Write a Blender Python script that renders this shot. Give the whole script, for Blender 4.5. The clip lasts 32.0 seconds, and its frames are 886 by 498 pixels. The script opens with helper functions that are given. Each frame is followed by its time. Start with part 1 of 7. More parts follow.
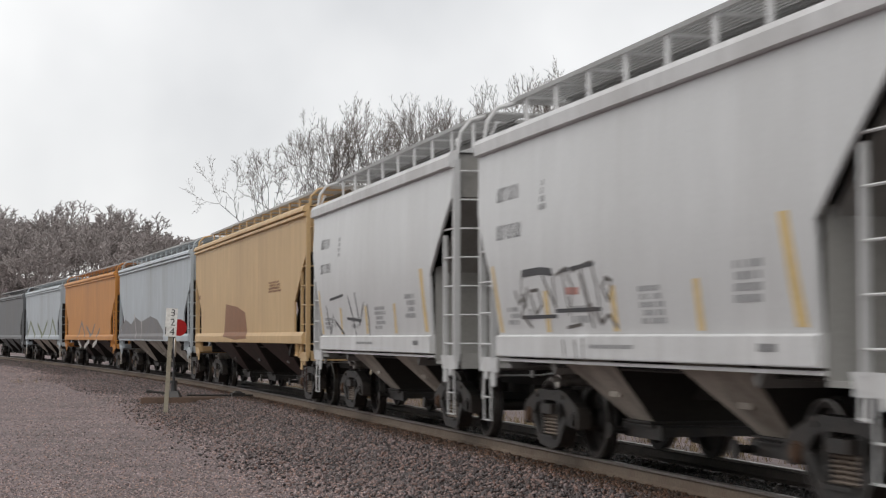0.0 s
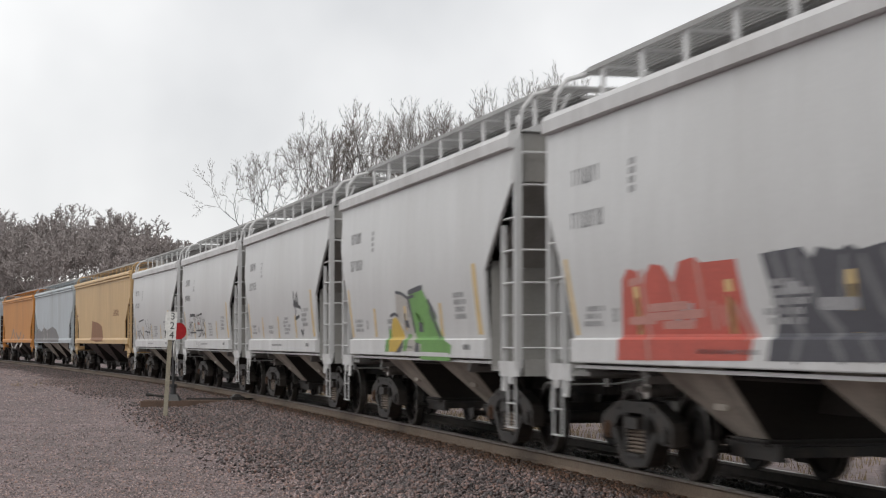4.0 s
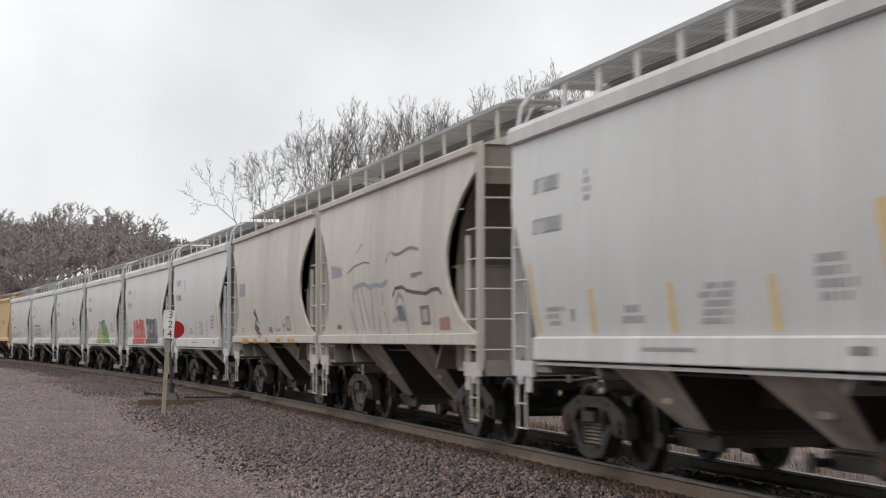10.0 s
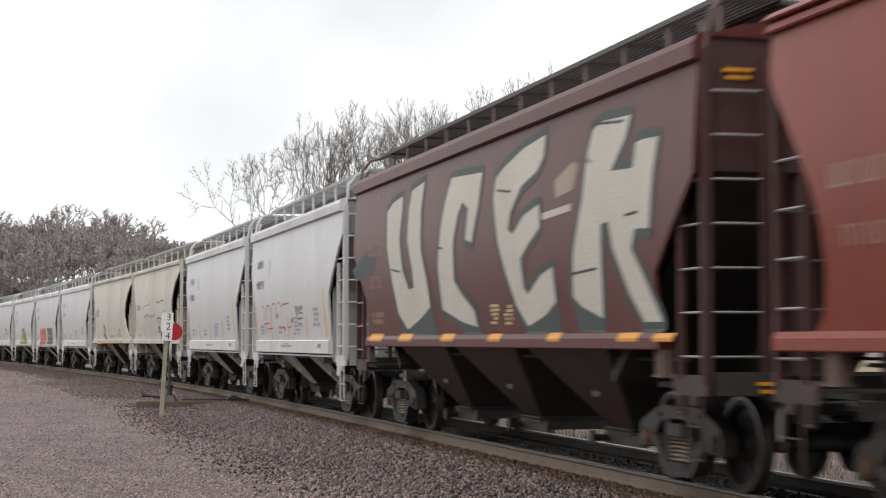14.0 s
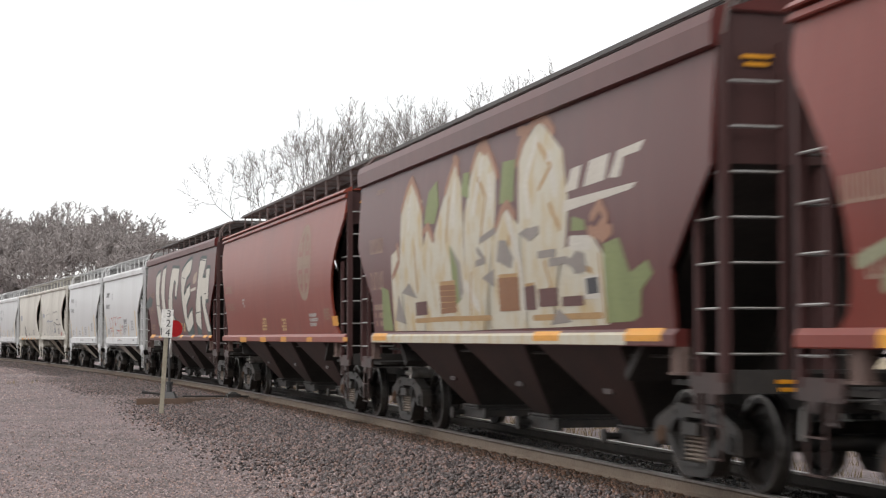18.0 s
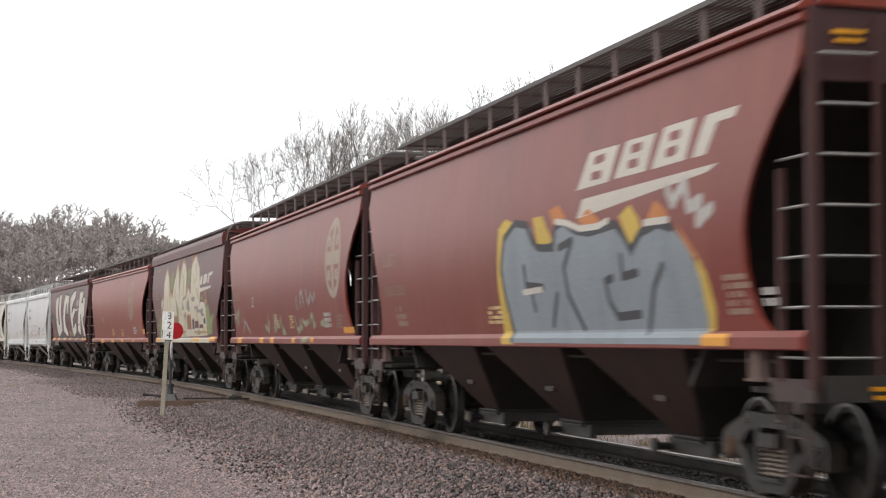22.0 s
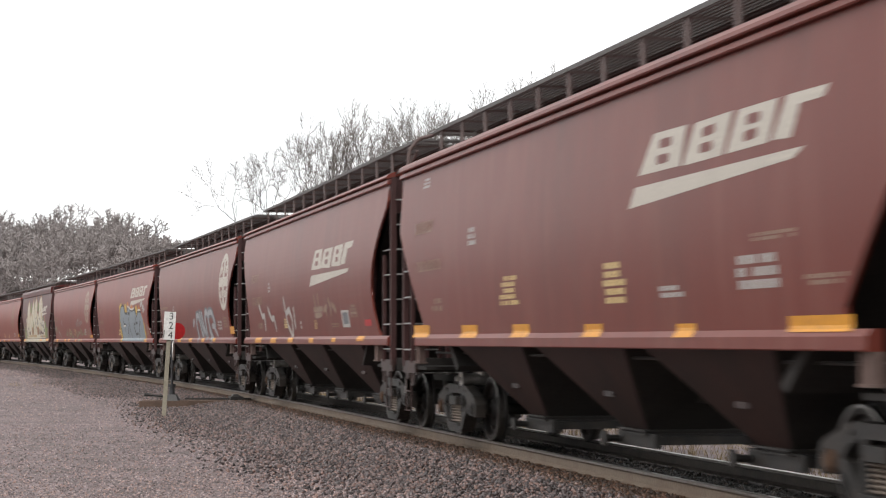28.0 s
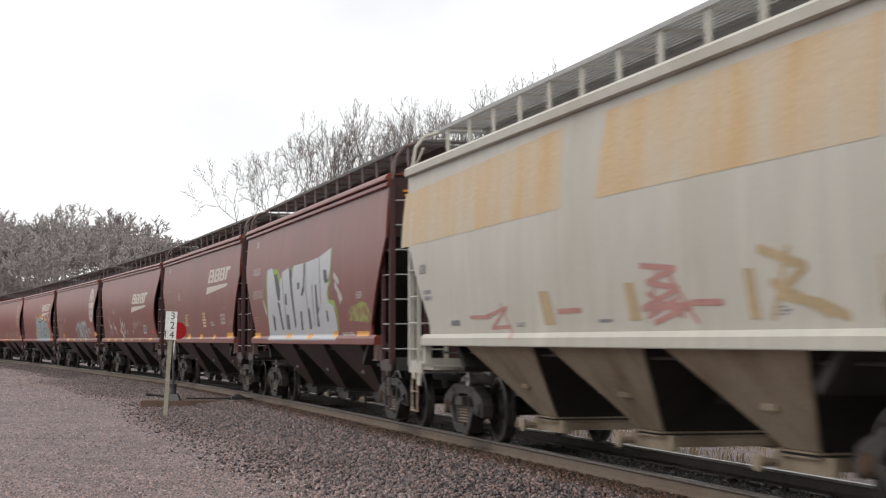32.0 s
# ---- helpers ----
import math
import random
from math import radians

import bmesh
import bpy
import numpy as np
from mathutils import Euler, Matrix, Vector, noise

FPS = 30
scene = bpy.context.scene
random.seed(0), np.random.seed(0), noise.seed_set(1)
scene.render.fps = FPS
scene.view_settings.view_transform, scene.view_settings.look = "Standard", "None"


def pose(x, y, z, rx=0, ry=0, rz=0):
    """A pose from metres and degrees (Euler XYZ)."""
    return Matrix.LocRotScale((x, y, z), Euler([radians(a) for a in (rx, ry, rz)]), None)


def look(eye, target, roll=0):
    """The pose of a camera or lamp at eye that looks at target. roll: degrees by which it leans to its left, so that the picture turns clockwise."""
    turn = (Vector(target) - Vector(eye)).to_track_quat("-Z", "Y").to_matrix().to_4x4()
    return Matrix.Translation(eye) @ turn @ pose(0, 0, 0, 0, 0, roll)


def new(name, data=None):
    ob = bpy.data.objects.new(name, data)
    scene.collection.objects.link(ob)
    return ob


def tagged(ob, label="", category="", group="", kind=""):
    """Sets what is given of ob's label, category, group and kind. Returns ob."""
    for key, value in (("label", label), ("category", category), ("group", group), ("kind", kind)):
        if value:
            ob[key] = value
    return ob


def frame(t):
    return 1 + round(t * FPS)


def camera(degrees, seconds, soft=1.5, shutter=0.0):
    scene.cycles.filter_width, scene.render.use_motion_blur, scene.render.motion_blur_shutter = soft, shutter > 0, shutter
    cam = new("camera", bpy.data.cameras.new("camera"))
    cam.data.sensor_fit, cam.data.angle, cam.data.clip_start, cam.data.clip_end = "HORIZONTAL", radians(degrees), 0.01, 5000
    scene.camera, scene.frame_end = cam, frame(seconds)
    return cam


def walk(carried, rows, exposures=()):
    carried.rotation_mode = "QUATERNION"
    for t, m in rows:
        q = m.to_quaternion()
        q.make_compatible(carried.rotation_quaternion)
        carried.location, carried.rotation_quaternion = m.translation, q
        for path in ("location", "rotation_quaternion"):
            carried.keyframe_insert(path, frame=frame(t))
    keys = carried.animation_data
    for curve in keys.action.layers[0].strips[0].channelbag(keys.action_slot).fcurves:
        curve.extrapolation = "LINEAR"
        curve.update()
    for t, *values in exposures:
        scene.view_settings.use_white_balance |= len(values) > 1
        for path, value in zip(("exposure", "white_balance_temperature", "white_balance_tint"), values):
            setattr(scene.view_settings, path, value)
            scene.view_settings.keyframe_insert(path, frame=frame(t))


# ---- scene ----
cam = camera(27.64, 32.0, soft=1.15, shutter=0.75)
EYE = 1.4426
# seconds, yaw and pitch of the hand-held camera
SWAY = [
    (0, 0.027, 2.798), (0.5, 0.090, 2.748), (1, 0.099, 2.735), (1.5, 0.067, 2.780), (2, 0.090, 2.762), (2.5, 0.090, 2.762),
    (4.5, 0.000, 2.933), (5, 0.000, 2.933), (5.5, 0.000, 2.933), (6, 0.000, 2.955), (6.5, -0.054, 2.897), (7, -0.027, 2.816),
    (7.5, -0.031, 2.757), (8, -0.063, 2.811), (8.5, -0.036, 2.816), (9, -0.054, 2.870), (9.5, -0.085, 2.870), (10, -0.049, 2.861),
    (10.5, -0.027, 2.816), (11, -0.054, 2.789), (11.5, -0.027, 2.789), (12, -0.022, 2.816), (12.5, -0.081, 2.870), (13, -0.081, 2.897),
    (13.5, -0.054, 2.924), (14, -0.108, 2.933), (14.5, -0.126, 2.937), (16.5, -0.099, 2.816), (17, -0.135, 2.789), (17.5, -0.108, 2.816),
    (18, -0.108, 2.829), (18.5, -0.081, 2.870), (19, -0.081, 2.870), (19.5, -0.081, 2.834), (20, -0.081, 2.843), (20.5, -0.108, 2.870),
    (21, -0.108, 2.897), (21.5, -0.108, 2.915), (22, -0.081, 2.897), (22.5, -0.085, 2.955), (23, -0.054, 2.955), (23.5, -0.081, 2.951),
    (24, -0.108, 2.955), (24.5, -0.108, 2.955), (25, -0.076, 2.897), (25.5, -0.081, 2.897), (26, -0.054, 2.933), (26.5, -0.027, 2.955),
    (28.5, -0.027, 2.897), (29, -0.027, 2.897), (29.5, -0.027, 2.870), (30, 0.000, 2.870), (30.5, -0.018, 2.897), (31, 0.000, 2.933),
    (31.5, 0.000, 2.933), (32, 0.018, 2.897),
]
walk(cam, [(t, pose(0, 0, EYE, 90 + pitch, 0, yaw)) for t, yaw, pitch in SWAY], exposures=[(0, -0.26), (6, -0.26), (10, -0.24), (12, -0.18), (14, 0.02), (17, 0.16), (20, 0.27), (23, 0.30), (27, 0.30), (30, 0.26), (32, 0.1)])

# ---- light: a bright overcast sky ----
world = bpy.data.worlds.new("overcast")
scene.world = world
world.use_nodes = True
wn, wl = world.node_tree.nodes, world.node_tree.links
wn.clear()
w_out, w_bg = wn.new("ShaderNodeOutputWorld"), wn.new("ShaderNodeBackground")
w_sky = wn.new("ShaderNodeTexSky")
w_sky.sky_type, w_sky.sun_disc = "NISHITA", False
w_sky.sun_elevation, w_sky.sun_rotation = radians(50), radians(200)
w_noise = wn.new("ShaderNodeTexNoise")
w_noise.inputs["Scale"].default_value, w_noise.inputs["Detail"].default_value = 2.6, 5
w_ramp = wn.new("ShaderNodeValToRGB")
w_ramp.color_ramp.elements[0].position, w_ramp.color_ramp.elements[0].color = 0.38, (8.1, 8.17, 8.32, 1)
w_ramp.color_ramp.elements[1].position, w_ramp.color_ramp.elements[1].color = 0.56, (11.0, 11.0, 11.0, 1)
w_mix = wn.new("ShaderNodeMix")
w_mix.data_type = "RGBA"
w_mix.inputs[0].default_value = 0.94
wl.new(w_noise.outputs["Fac"], w_ramp.inputs["Fac"])
wl.new(w_sky.outputs["Color"], w_mix.inputs[6])
wl.new(w_ramp.outputs["Color"], w_mix.inputs[7])
wl.new(w_mix.outputs[2], w_bg.inputs["Color"])
w_bg.inputs["Strength"].default_value = 0.112
wl.new(w_bg.outputs["Background"], w_out.inputs["Surface"])
sun = new("sun", bpy.data.lights.new("sun", "SUN"))
sun.data.energy, sun.data.angle, sun.data.color = 1.45, radians(40), (1.0, 0.97, 0.93)
sun.matrix_world = look((-8, -14, 22), (0, 0, 0))


# ---- materials ----
def nodes_of(name):
    m = bpy.data.materials.new(name)
    m.use_nodes = True
    return m, m.node_tree.nodes, m.node_tree.links, m.node_tree.nodes["Principled BSDF"]


def surface(name, base, rough=0.6, metal=0.0, dirt=(0.1, 0.08, 0.06), amount=0.35, scale=1.2, fine=18.0, bump=0.15,
            streak=1.0, low=0.45, high=0.75, varied=0.0, grainy=0.18):
    """A worn surface: base colour, stains at a large scale, grain at a fine one, relief."""
    m, n, l, b = nodes_of(name)
    tc, mp = n.new("ShaderNodeTexCoord"), n.new("ShaderNodeMapping")
    mp.inputs["Scale"].default_value = (1, 1, 1 / streak)
    l.new(tc.outputs["Object"], mp.inputs["Vector"])
    big, small = n.new("ShaderNodeTexNoise"), n.new("ShaderNodeTexNoise")
    for node, sc, det in ((big, scale, 6), (small, fine, 4)):
        node.inputs["Scale"].default_value, node.inputs["Detail"].default_value = sc, det
    l.new(mp.outputs["Vector"], big.inputs["Vector"])
    l.new(tc.outputs["Object"], small.inputs["Vector"])
    ramp = n.new("ShaderNodeMapRange")
    ramp.inputs["From Min"].default_value, ramp.inputs["From Max"].default_value = low, high
    ramp.inputs["To Max"].default_value = amount
    l.new(big.outputs["Fac"], ramp.inputs["Value"])
    mix = n.new("ShaderNodeMix")
    mix.data_type = "RGBA"
    mix.inputs[6].default_value, mix.inputs[7].default_value = (*base, 1), (*dirt, 1)
    l.new(ramp.outputs["Result"], mix.inputs[0])
    grain = n.new("ShaderNodeMapRange")
    grain.inputs["From Min"].default_value, grain.inputs["From Max"].default_value = 0.25, 0.75
    grain.inputs["To Min"].default_value, grain.inputs["To Max"].default_value = 1 - grainy, 1 + grainy
    l.new(small.outputs["Fac"], grain.inputs["Value"])
    hsv = n.new("ShaderNodeHueSaturation")
    l.new(mix.outputs[2], hsv.inputs["Color"])
    if varied:
        info, each, mul = n.new("ShaderNodeObjectInfo"), n.new("ShaderNodeMapRange"), n.new("ShaderNodeMath")
        each.inputs["To Min"].default_value, each.inputs["To Max"].default_value = 1 - varied, 1 + varied
        l.new(info.outputs["Random"], each.inputs["Value"])
        mul.operation = "MULTIPLY"
        l.new(grain.outputs["Result"], mul.inputs[0])
        l.new(each.outputs["Result"], mul.inputs[1])
        l.new(mul.outputs[0], hsv.inputs["Value"])
    else:
        l.new(grain.outputs["Result"], hsv.inputs["Value"])
    l.new(hsv.outputs["Color"], b.inputs["Base Color"])
    b.inputs["Roughness"].default_value, b.inputs["Metallic"].default_value = rough, metal
    bm_ = n.new("ShaderNodeBump")
    bm_.inputs["Strength"].default_value, bm_.inputs["Distance"].default_value = bump, 0.02
    l.new(small.outputs["Fac"], bm_.inputs["Height"])
    l.new(bm_.outputs["Normal"], b.inputs["Normal"])
    return m


def paint(name, base, dirt=(0.16, 0.13, 0.1), amount=0.3, rough=0.55, fade=None, faded=0.3, shine=0.5, **more):
    """Car paint: large stains, and narrow runs of dirt and chalky fading down the side."""
    m = surface(name, base, rough=rough, dirt=dirt, amount=amount, scale=0.9, fine=30, bump=0.012, streak=5.0, low=0.5, high=0.8, grainy=0.05, **more)
    n, l = m.node_tree.nodes, m.node_tree.links
    b = n["Principled BSDF"]
    old = b.inputs["Base Color"].links[0].from_socket
    tc = n.new("ShaderNodeTexCoord")
    fade = fade or tuple(min(0.8, c * 1.35 + 0.03) for c in base)
    for colour, scale, tall, low, high, most in ((fade, 3.0, 14.0, 0.52, 0.74, faded), (dirt, 7.0, 22.0, 0.56, 0.76, amount * 0.8), (fade, 1.3, 1.6, 0.5, 0.8, faded)):
        mp, nz, rg, mix = n.new("ShaderNodeMapping"), n.new("ShaderNodeTexNoise"), n.new("ShaderNodeMapRange"), n.new("ShaderNodeMix")
        mp.inputs["Scale"].default_value = (1, 1, 1 / tall)
        mp.inputs["Location"].default_value = (scale, 0, tall)
        nz.inputs["Scale"].default_value, nz.inputs["Detail"].default_value = scale, 5
        rg.inputs["From Min"].default_value, rg.inputs["From Max"].default_value, rg.inputs["To Max"].default_value = low, high, most
        mix.data_type = "RGBA"
        mix.inputs[7].default_value = (*colour, 1)
        l.new(tc.outputs["Object"], mp.inputs["Vector"])
        l.new(mp.outputs["Vector"], nz.inputs["Vector"])
        l.new(nz.outputs["Fac"], rg.inputs["Value"])
        l.new(rg.outputs["Result"], mix.inputs[0])
        l.new(old, mix.inputs[6])
        old = mix.outputs[2]
    l.new(old, b.inputs["Base Color"])
    b.inputs["Specular IOR Level"].default_value = shine
    return m


M_GREY = paint("grey_car_paint", (0.505, 0.508, 0.508), amount=0.14, faded=0.2, rough=0.36, shine=0.75)
M_GREY_SILL = paint("pale_sill_paint", (0.56, 0.56, 0.56), amount=0.25)
M_CREAM = paint("grey_cream_paint", (0.50, 0.472, 0.42), amount=0.45, dirt=(0.2112, 0.176, 0.1408))
M_RED = paint("oxide_red_paint", (0.168, 0.027, 0.0165), rough=0.4, shine=0.3, amount=0.4, dirt=(0.07, 0.020, 0.014), fade=(0.215, 0.054, 0.034), faded=0.55)
M_RED2 = paint("bright_oxide_red_paint", (0.195, 0.035, 0.020), rough=0.4, shine=0.3, amount=0.35, dirt=(0.085, 0.025, 0.016), fade=(0.24, 0.067, 0.041), faded=0.5)
M_RED3 = paint("weathered_oxide_red_paint", (0.145, 0.030, 0.020), rough=0.4, shine=0.3, amount=0.4, dirt=(0.06, 0.022, 0.017), fade=(0.185, 0.060, 0.043), faded=0.6)
M_BROWN = paint("dark_brown_paint", (0.083, 0.0165, 0.014), rough=0.4, shine=0.28, amount=0.4, dirt=(0.04, 0.015, 0.013), fade=(0.115, 0.036, 0.029), faded=0.45)
M_WHITE = paint("warm_white_paint", (0.425, 0.402, 0.35), amount=0.4, dirt=(0.2838, 0.2236, 0.1548))
M_TAN = paint("tan_yellow_paint", (0.504, 0.342, 0.171), amount=0.35, dirt=(0.27, 0.153, 0.072))
M_ORANGE = paint("orange_paint", (0.468, 0.198, 0.0405), amount=0.35, dirt=(0.225, 0.099, 0.036))
M_BLUE = paint("pale_blue_grey_paint", (0.387, 0.423, 0.45), amount=0.35)
M_DARK = paint("dark_grey_paint", (0.12, 0.125, 0.13), amount=0.3)
# Undersides: grime plus the shade below the car, darkened into the paint colour.
M_UNDER_GREY = surface("shaded_grimy_grey_paint", (0.48, 0.43, 0.37), rough=0.75, dirt=(0.12, 0.09, 0.07), amount=0.8, scale=1.6, fine=24, bump=0.15, streak=2, low=0.4, high=0.75)
M_UNDER_CREAM = surface("shaded_grimy_cream_paint", (0.27, 0.225, 0.175), rough=0.8, dirt=(0.07, 0.055, 0.04), amount=0.85, scale=1.6, fine=24, bump=0.15, streak=2, low=0.4, high=0.75)
M_UNDER_RED = surface("shaded_grimy_red_paint", (0.046, 0.021, 0.017), rough=0.5, dirt=(0.0096, 0.0072, 0.0064), amount=0.85, scale=1.6, fine=24, bump=0.15, streak=2, low=0.4, high=0.75)
# Car-end paints: dirt, plus the dimness between cars put into the colour.
M_END_GREY = surface("gap_shaded_grey_paint", (0.2805, 0.2762, 0.2635), rough=0.75, dirt=(0.136, 0.119, 0.102), amount=0.75, scale=0.9, fine=24, bump=0.05, streak=4, low=0.4, high=0.7, grainy=0.08)
M_END_CREAM = surface("gap_shaded_cream_paint", (0.2465, 0.2253, 0.187), rough=0.75, dirt=(0.1105, 0.085, 0.06375), amount=0.75, scale=0.9, fine=24, bump=0.05, streak=4, low=0.4, high=0.7, grainy=0.08)
M_END_RED = surface("gap_shaded_red_paint", (0.056, 0.0176, 0.016), rough=0.7, dirt=(0.024, 0.012, 0.0104), amount=0.75, scale=0.9, fine=24, bump=0.03, streak=4, low=0.4, high=0.7, grainy=0.08)
# Near-black steel: the shade under slopes and bays put into the colour.
M_SHADE_STEEL = surface("shade_dark_slope_steel", (0.032, 0.027, 0.024), rough=0.85, dirt=(0.016, 0.014, 0.013), amount=0.8, scale=2, fine=20, bump=0.1)
# White car's underside: grime and underside shade mixed into the colour.
M_UNDER_WHITE = surface("shaded_grimy_white_paint", (0.33, 0.262, 0.185), rough=0.8, dirt=(0.13, 0.078, 0.045), amount=0.8, scale=1.6, fine=24, bump=0.1, streak=2, low=0.45, high=0.75)
M_SPRING = surface("dusty_spring_steel", (0.19, 0.15, 0.12), rough=0.6, dirt=(0.08, 0.05, 0.035), amount=0.6, scale=6, bump=0.1)
M_RUNG = surface("worn_pale_rungs", (0.30, 0.29, 0.28), rough=0.45, metal=0.5, amount=0.3)
# Ballast between the rails: oil and the train's shade darkened into the colour.
M_OIL_SHADE = surface("oily_shaded_ballast", (0.035, 0.03, 0.027), rough=0.8, dirt=(0.018, 0.016, 0.015), amount=0.9, scale=1.2, fine=30, bump=0.9, low=0.35, high=0.7)
M_GRATE_DARK = surface("dark_grating", (0.1062, 0.1003, 0.09775), rough=0.7, metal=0.1, amount=0.3, fine=40, bump=0.3)
M_TRUCK = surface("truck_cast_steel", (0.021, 0.019, 0.0175), rough=0.55, dirt=(0.05, 0.036, 0.027), amount=0.8, scale=5, fine=25, bump=0.3)
M_WHEEL = surface("wheel_steel", (0.022, 0.02, 0.019), rough=0.6, metal=0.3, dirt=(0.05, 0.034, 0.025), amount=0.7, scale=4, fine=20, bump=0.2)
M_TREAD = surface("polished_steel", (0.20, 0.19, 0.18), rough=0.42, metal=1.0, amount=0.2, bump=0.05)
M_CYLINDER = surface("dull_bright_metal", (0.62, 0.60, 0.57), rough=0.32, metal=0.8, dirt=(0.16, 0.13, 0.10), amount=0.7, scale=7, fine=30, bump=0.1)
M_DUSTY = surface("dust_caked_pinkish_steel", (0.14, 0.092, 0.078), rough=0.85, dirt=(0.08, 0.05, 0.042), amount=0.8, scale=5, fine=40, bump=0.2)
M_RUST = surface("rusty_steel", (0.095, 0.05, 0.028), rough=0.85, dirt=(0.06, 0.035, 0.02), amount=0.8, scale=5, fine=30, bump=0.3)
M_BRACKET = surface("dull_red_bracket_paint", (0.119, 0.084, 0.077), rough=0.7, dirt=(0.056, 0.042, 0.0385), amount=0.5, bump=0.05)
M_GRATE = surface("galvanised_grating", (0.36, 0.36, 0.355), rough=0.6, metal=0.1, amount=0.3, fine=40, bump=0.3)
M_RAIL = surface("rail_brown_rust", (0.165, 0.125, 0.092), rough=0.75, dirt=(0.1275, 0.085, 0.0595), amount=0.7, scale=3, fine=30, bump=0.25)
# Far rail: darker copy of the rail rust, the train's shade in its colour.
M_RAIL_DARK = surface("shaded_dark_rail", (0.06, 0.048, 0.04), rough=0.7, dirt=(0.03, 0.025, 0.022), amount=0.8, scale=3, fine=30, bump=0.25)
M_HEAD = surface("worn_railhead", (0.27, 0.252, 0.234), rough=0.35, metal=0.8, dirt=(0.18, 0.144, 0.108), amount=0.6, scale=4, bump=0.05)
M_TIE = surface("weathered_tie_wood", (0.075, 0.055, 0.042), rough=0.9, dirt=(0.03, 0.025, 0.02), amount=0.8, scale=4, fine=40, bump=0.5, varied=0.25)
M_LOT = surface("wet_pinkish_gravel_ground", (0.185, 0.139, 0.137), rough=0.85, dirt=(0.095, 0.073, 0.070), amount=0.9, scale=0.9, fine=9, bump=1.0, low=0.36, high=0.66, grainy=0.75)
M_BALLAST = surface("ballast_bed", (0.0663, 0.04992, 0.0468), rough=0.9, dirt=(0.0273, 0.02028, 0.01716), amount=0.9, scale=1.5, fine=22, bump=1.0, low=0.35, high=0.7, grainy=0.6)
M_BARK = surface("bare_bark", (0.07, 0.062, 0.057), rough=0.9, dirt=(0.04, 0.0336, 0.0288), amount=0.9, scale=1.0, fine=12, bump=0.3)
M_TWIG = surface("bare_twigs", (0.17, 0.15, 0.138), rough=0.9, dirt=(0.11, 0.096, 0.088), amount=0.8, scale=0.3, fine=4, bump=0.0)
# Far twigs: paler than the near ones, distance haze put into the colour.
M_FAR = surface("haze_pale_far_twigs", (0.285, 0.255, 0.245), rough=0.9, dirt=(0.245, 0.218, 0.208), amount=0.8, scale=0.05, fine=1.5, bump=0.0)
M_FIELD = surface("dry_grass_ground", (0.255, 0.1997, 0.1275), rough=0.95, dirt=(0.1275, 0.09775, 0.0595), amount=0.9, scale=0.15, fine=8, bump=0.8, low=0.35, high=0.7)
M_WHITE_SIGN = surface("white_sign_paint", (0.666, 0.666, 0.639), rough=0.5, dirt=(0.36, 0.342, 0.297), amount=0.3, scale=3, bump=0.05)
M_POST = surface("pale_weathered_post", (0.289, 0.2635, 0.204), rough=0.85, dirt=(0.17, 0.1445, 0.102), amount=0.7, scale=3, bump=0.3)
M_BLACK = surface("black_paint", (0.025, 0.025, 0.027), rough=0.55, amount=0.3, bump=0.1)
M_RED_TARGET = surface("red_target_paint", (0.45, 0.018, 0.0225), rough=0.45, dirt=(0.27, 0.018, 0.018), amount=0.4, scale=5, bump=0.05)
M_YELLOW = surface("yellow_reflector", (0.58, 0.42, 0.18), rough=0.5, dirt=(0.46, 0.36, 0.2), amount=0.5, scale=4, bump=0.03)
M_ORANGE_MARK = surface("amber_reflector", (0.60, 0.26, 0.012), rough=0.45, dirt=(0.40, 0.17, 0.02), amount=0.4, scale=4, bump=0.03)


# ---- mesh helpers ----
def box(bm, x0, x1, y0, y1, z0, z1):
    v = [bm.verts.new((x, y, z)) for x in (x0, x1) for y in (y0, y1) for z in (z0, z1)]
    for f in ((0, 1, 3, 2), (4, 6, 7, 5), (0, 4, 5, 1), (2, 3, 7, 6), (0, 2, 6, 4), (1, 5, 7, 3)):
        bm.faces.new([v[i] for i in f])


def prism(bm, pts, y0, y1):
    """A polygon in x, z pushed out from y0 to y1."""
    a, b = [bm.verts.new((x, y0, z)) for x, z in pts], [bm.verts.new((x, y1, z)) for x, z in pts]
    bm.faces.new(a), bm.faces.new(b[::-1])
    for i in range(len(pts)):
        j = (i + 1) % len(pts)
        bm.faces.new((a[j], a[i], b[i], b[j]))


def frustum(bm, low, high):
    """Two rectangles (x0, x1, y0, y1, z) joined."""
    r = []
    for x0, x1, y0, y1, z in (low, high):
        r.append([bm.verts.new(c) for c in ((x0, y0, z), (x1, y0, z), (x1, y1, z), (x0, y1, z))])
    bm.faces.new(r[0][::-1]), bm.faces.new(r[1])
    for i in range(4):
        j = (i + 1) % 4
        bm.faces.new((r[0][i], r[0][j], r[1][j], r[1][i]))


def tube(bm, a, b, r, n=8, r2=None):
    a, b = Vector(a), Vector(b)
    q = (b - a).to_track_quat("Z", "Y")
    rings = []
    for c, rr in ((a, r), (b, r if r2 is None else r2)):
        rings.append([bm.verts.new(c + q @ Vector((rr * math.cos(6.28319 * i / n), rr * math.sin(6.28319 * i / n), 0))) for i in range(n)])
    for i in range(n):
        bm.faces.new((rings[0][i], rings[0][(i + 1) % n], rings[1][(i + 1) % n], rings[1][i]))
    bm.faces.new(rings[0][::-1]), bm.faces.new(rings[1])


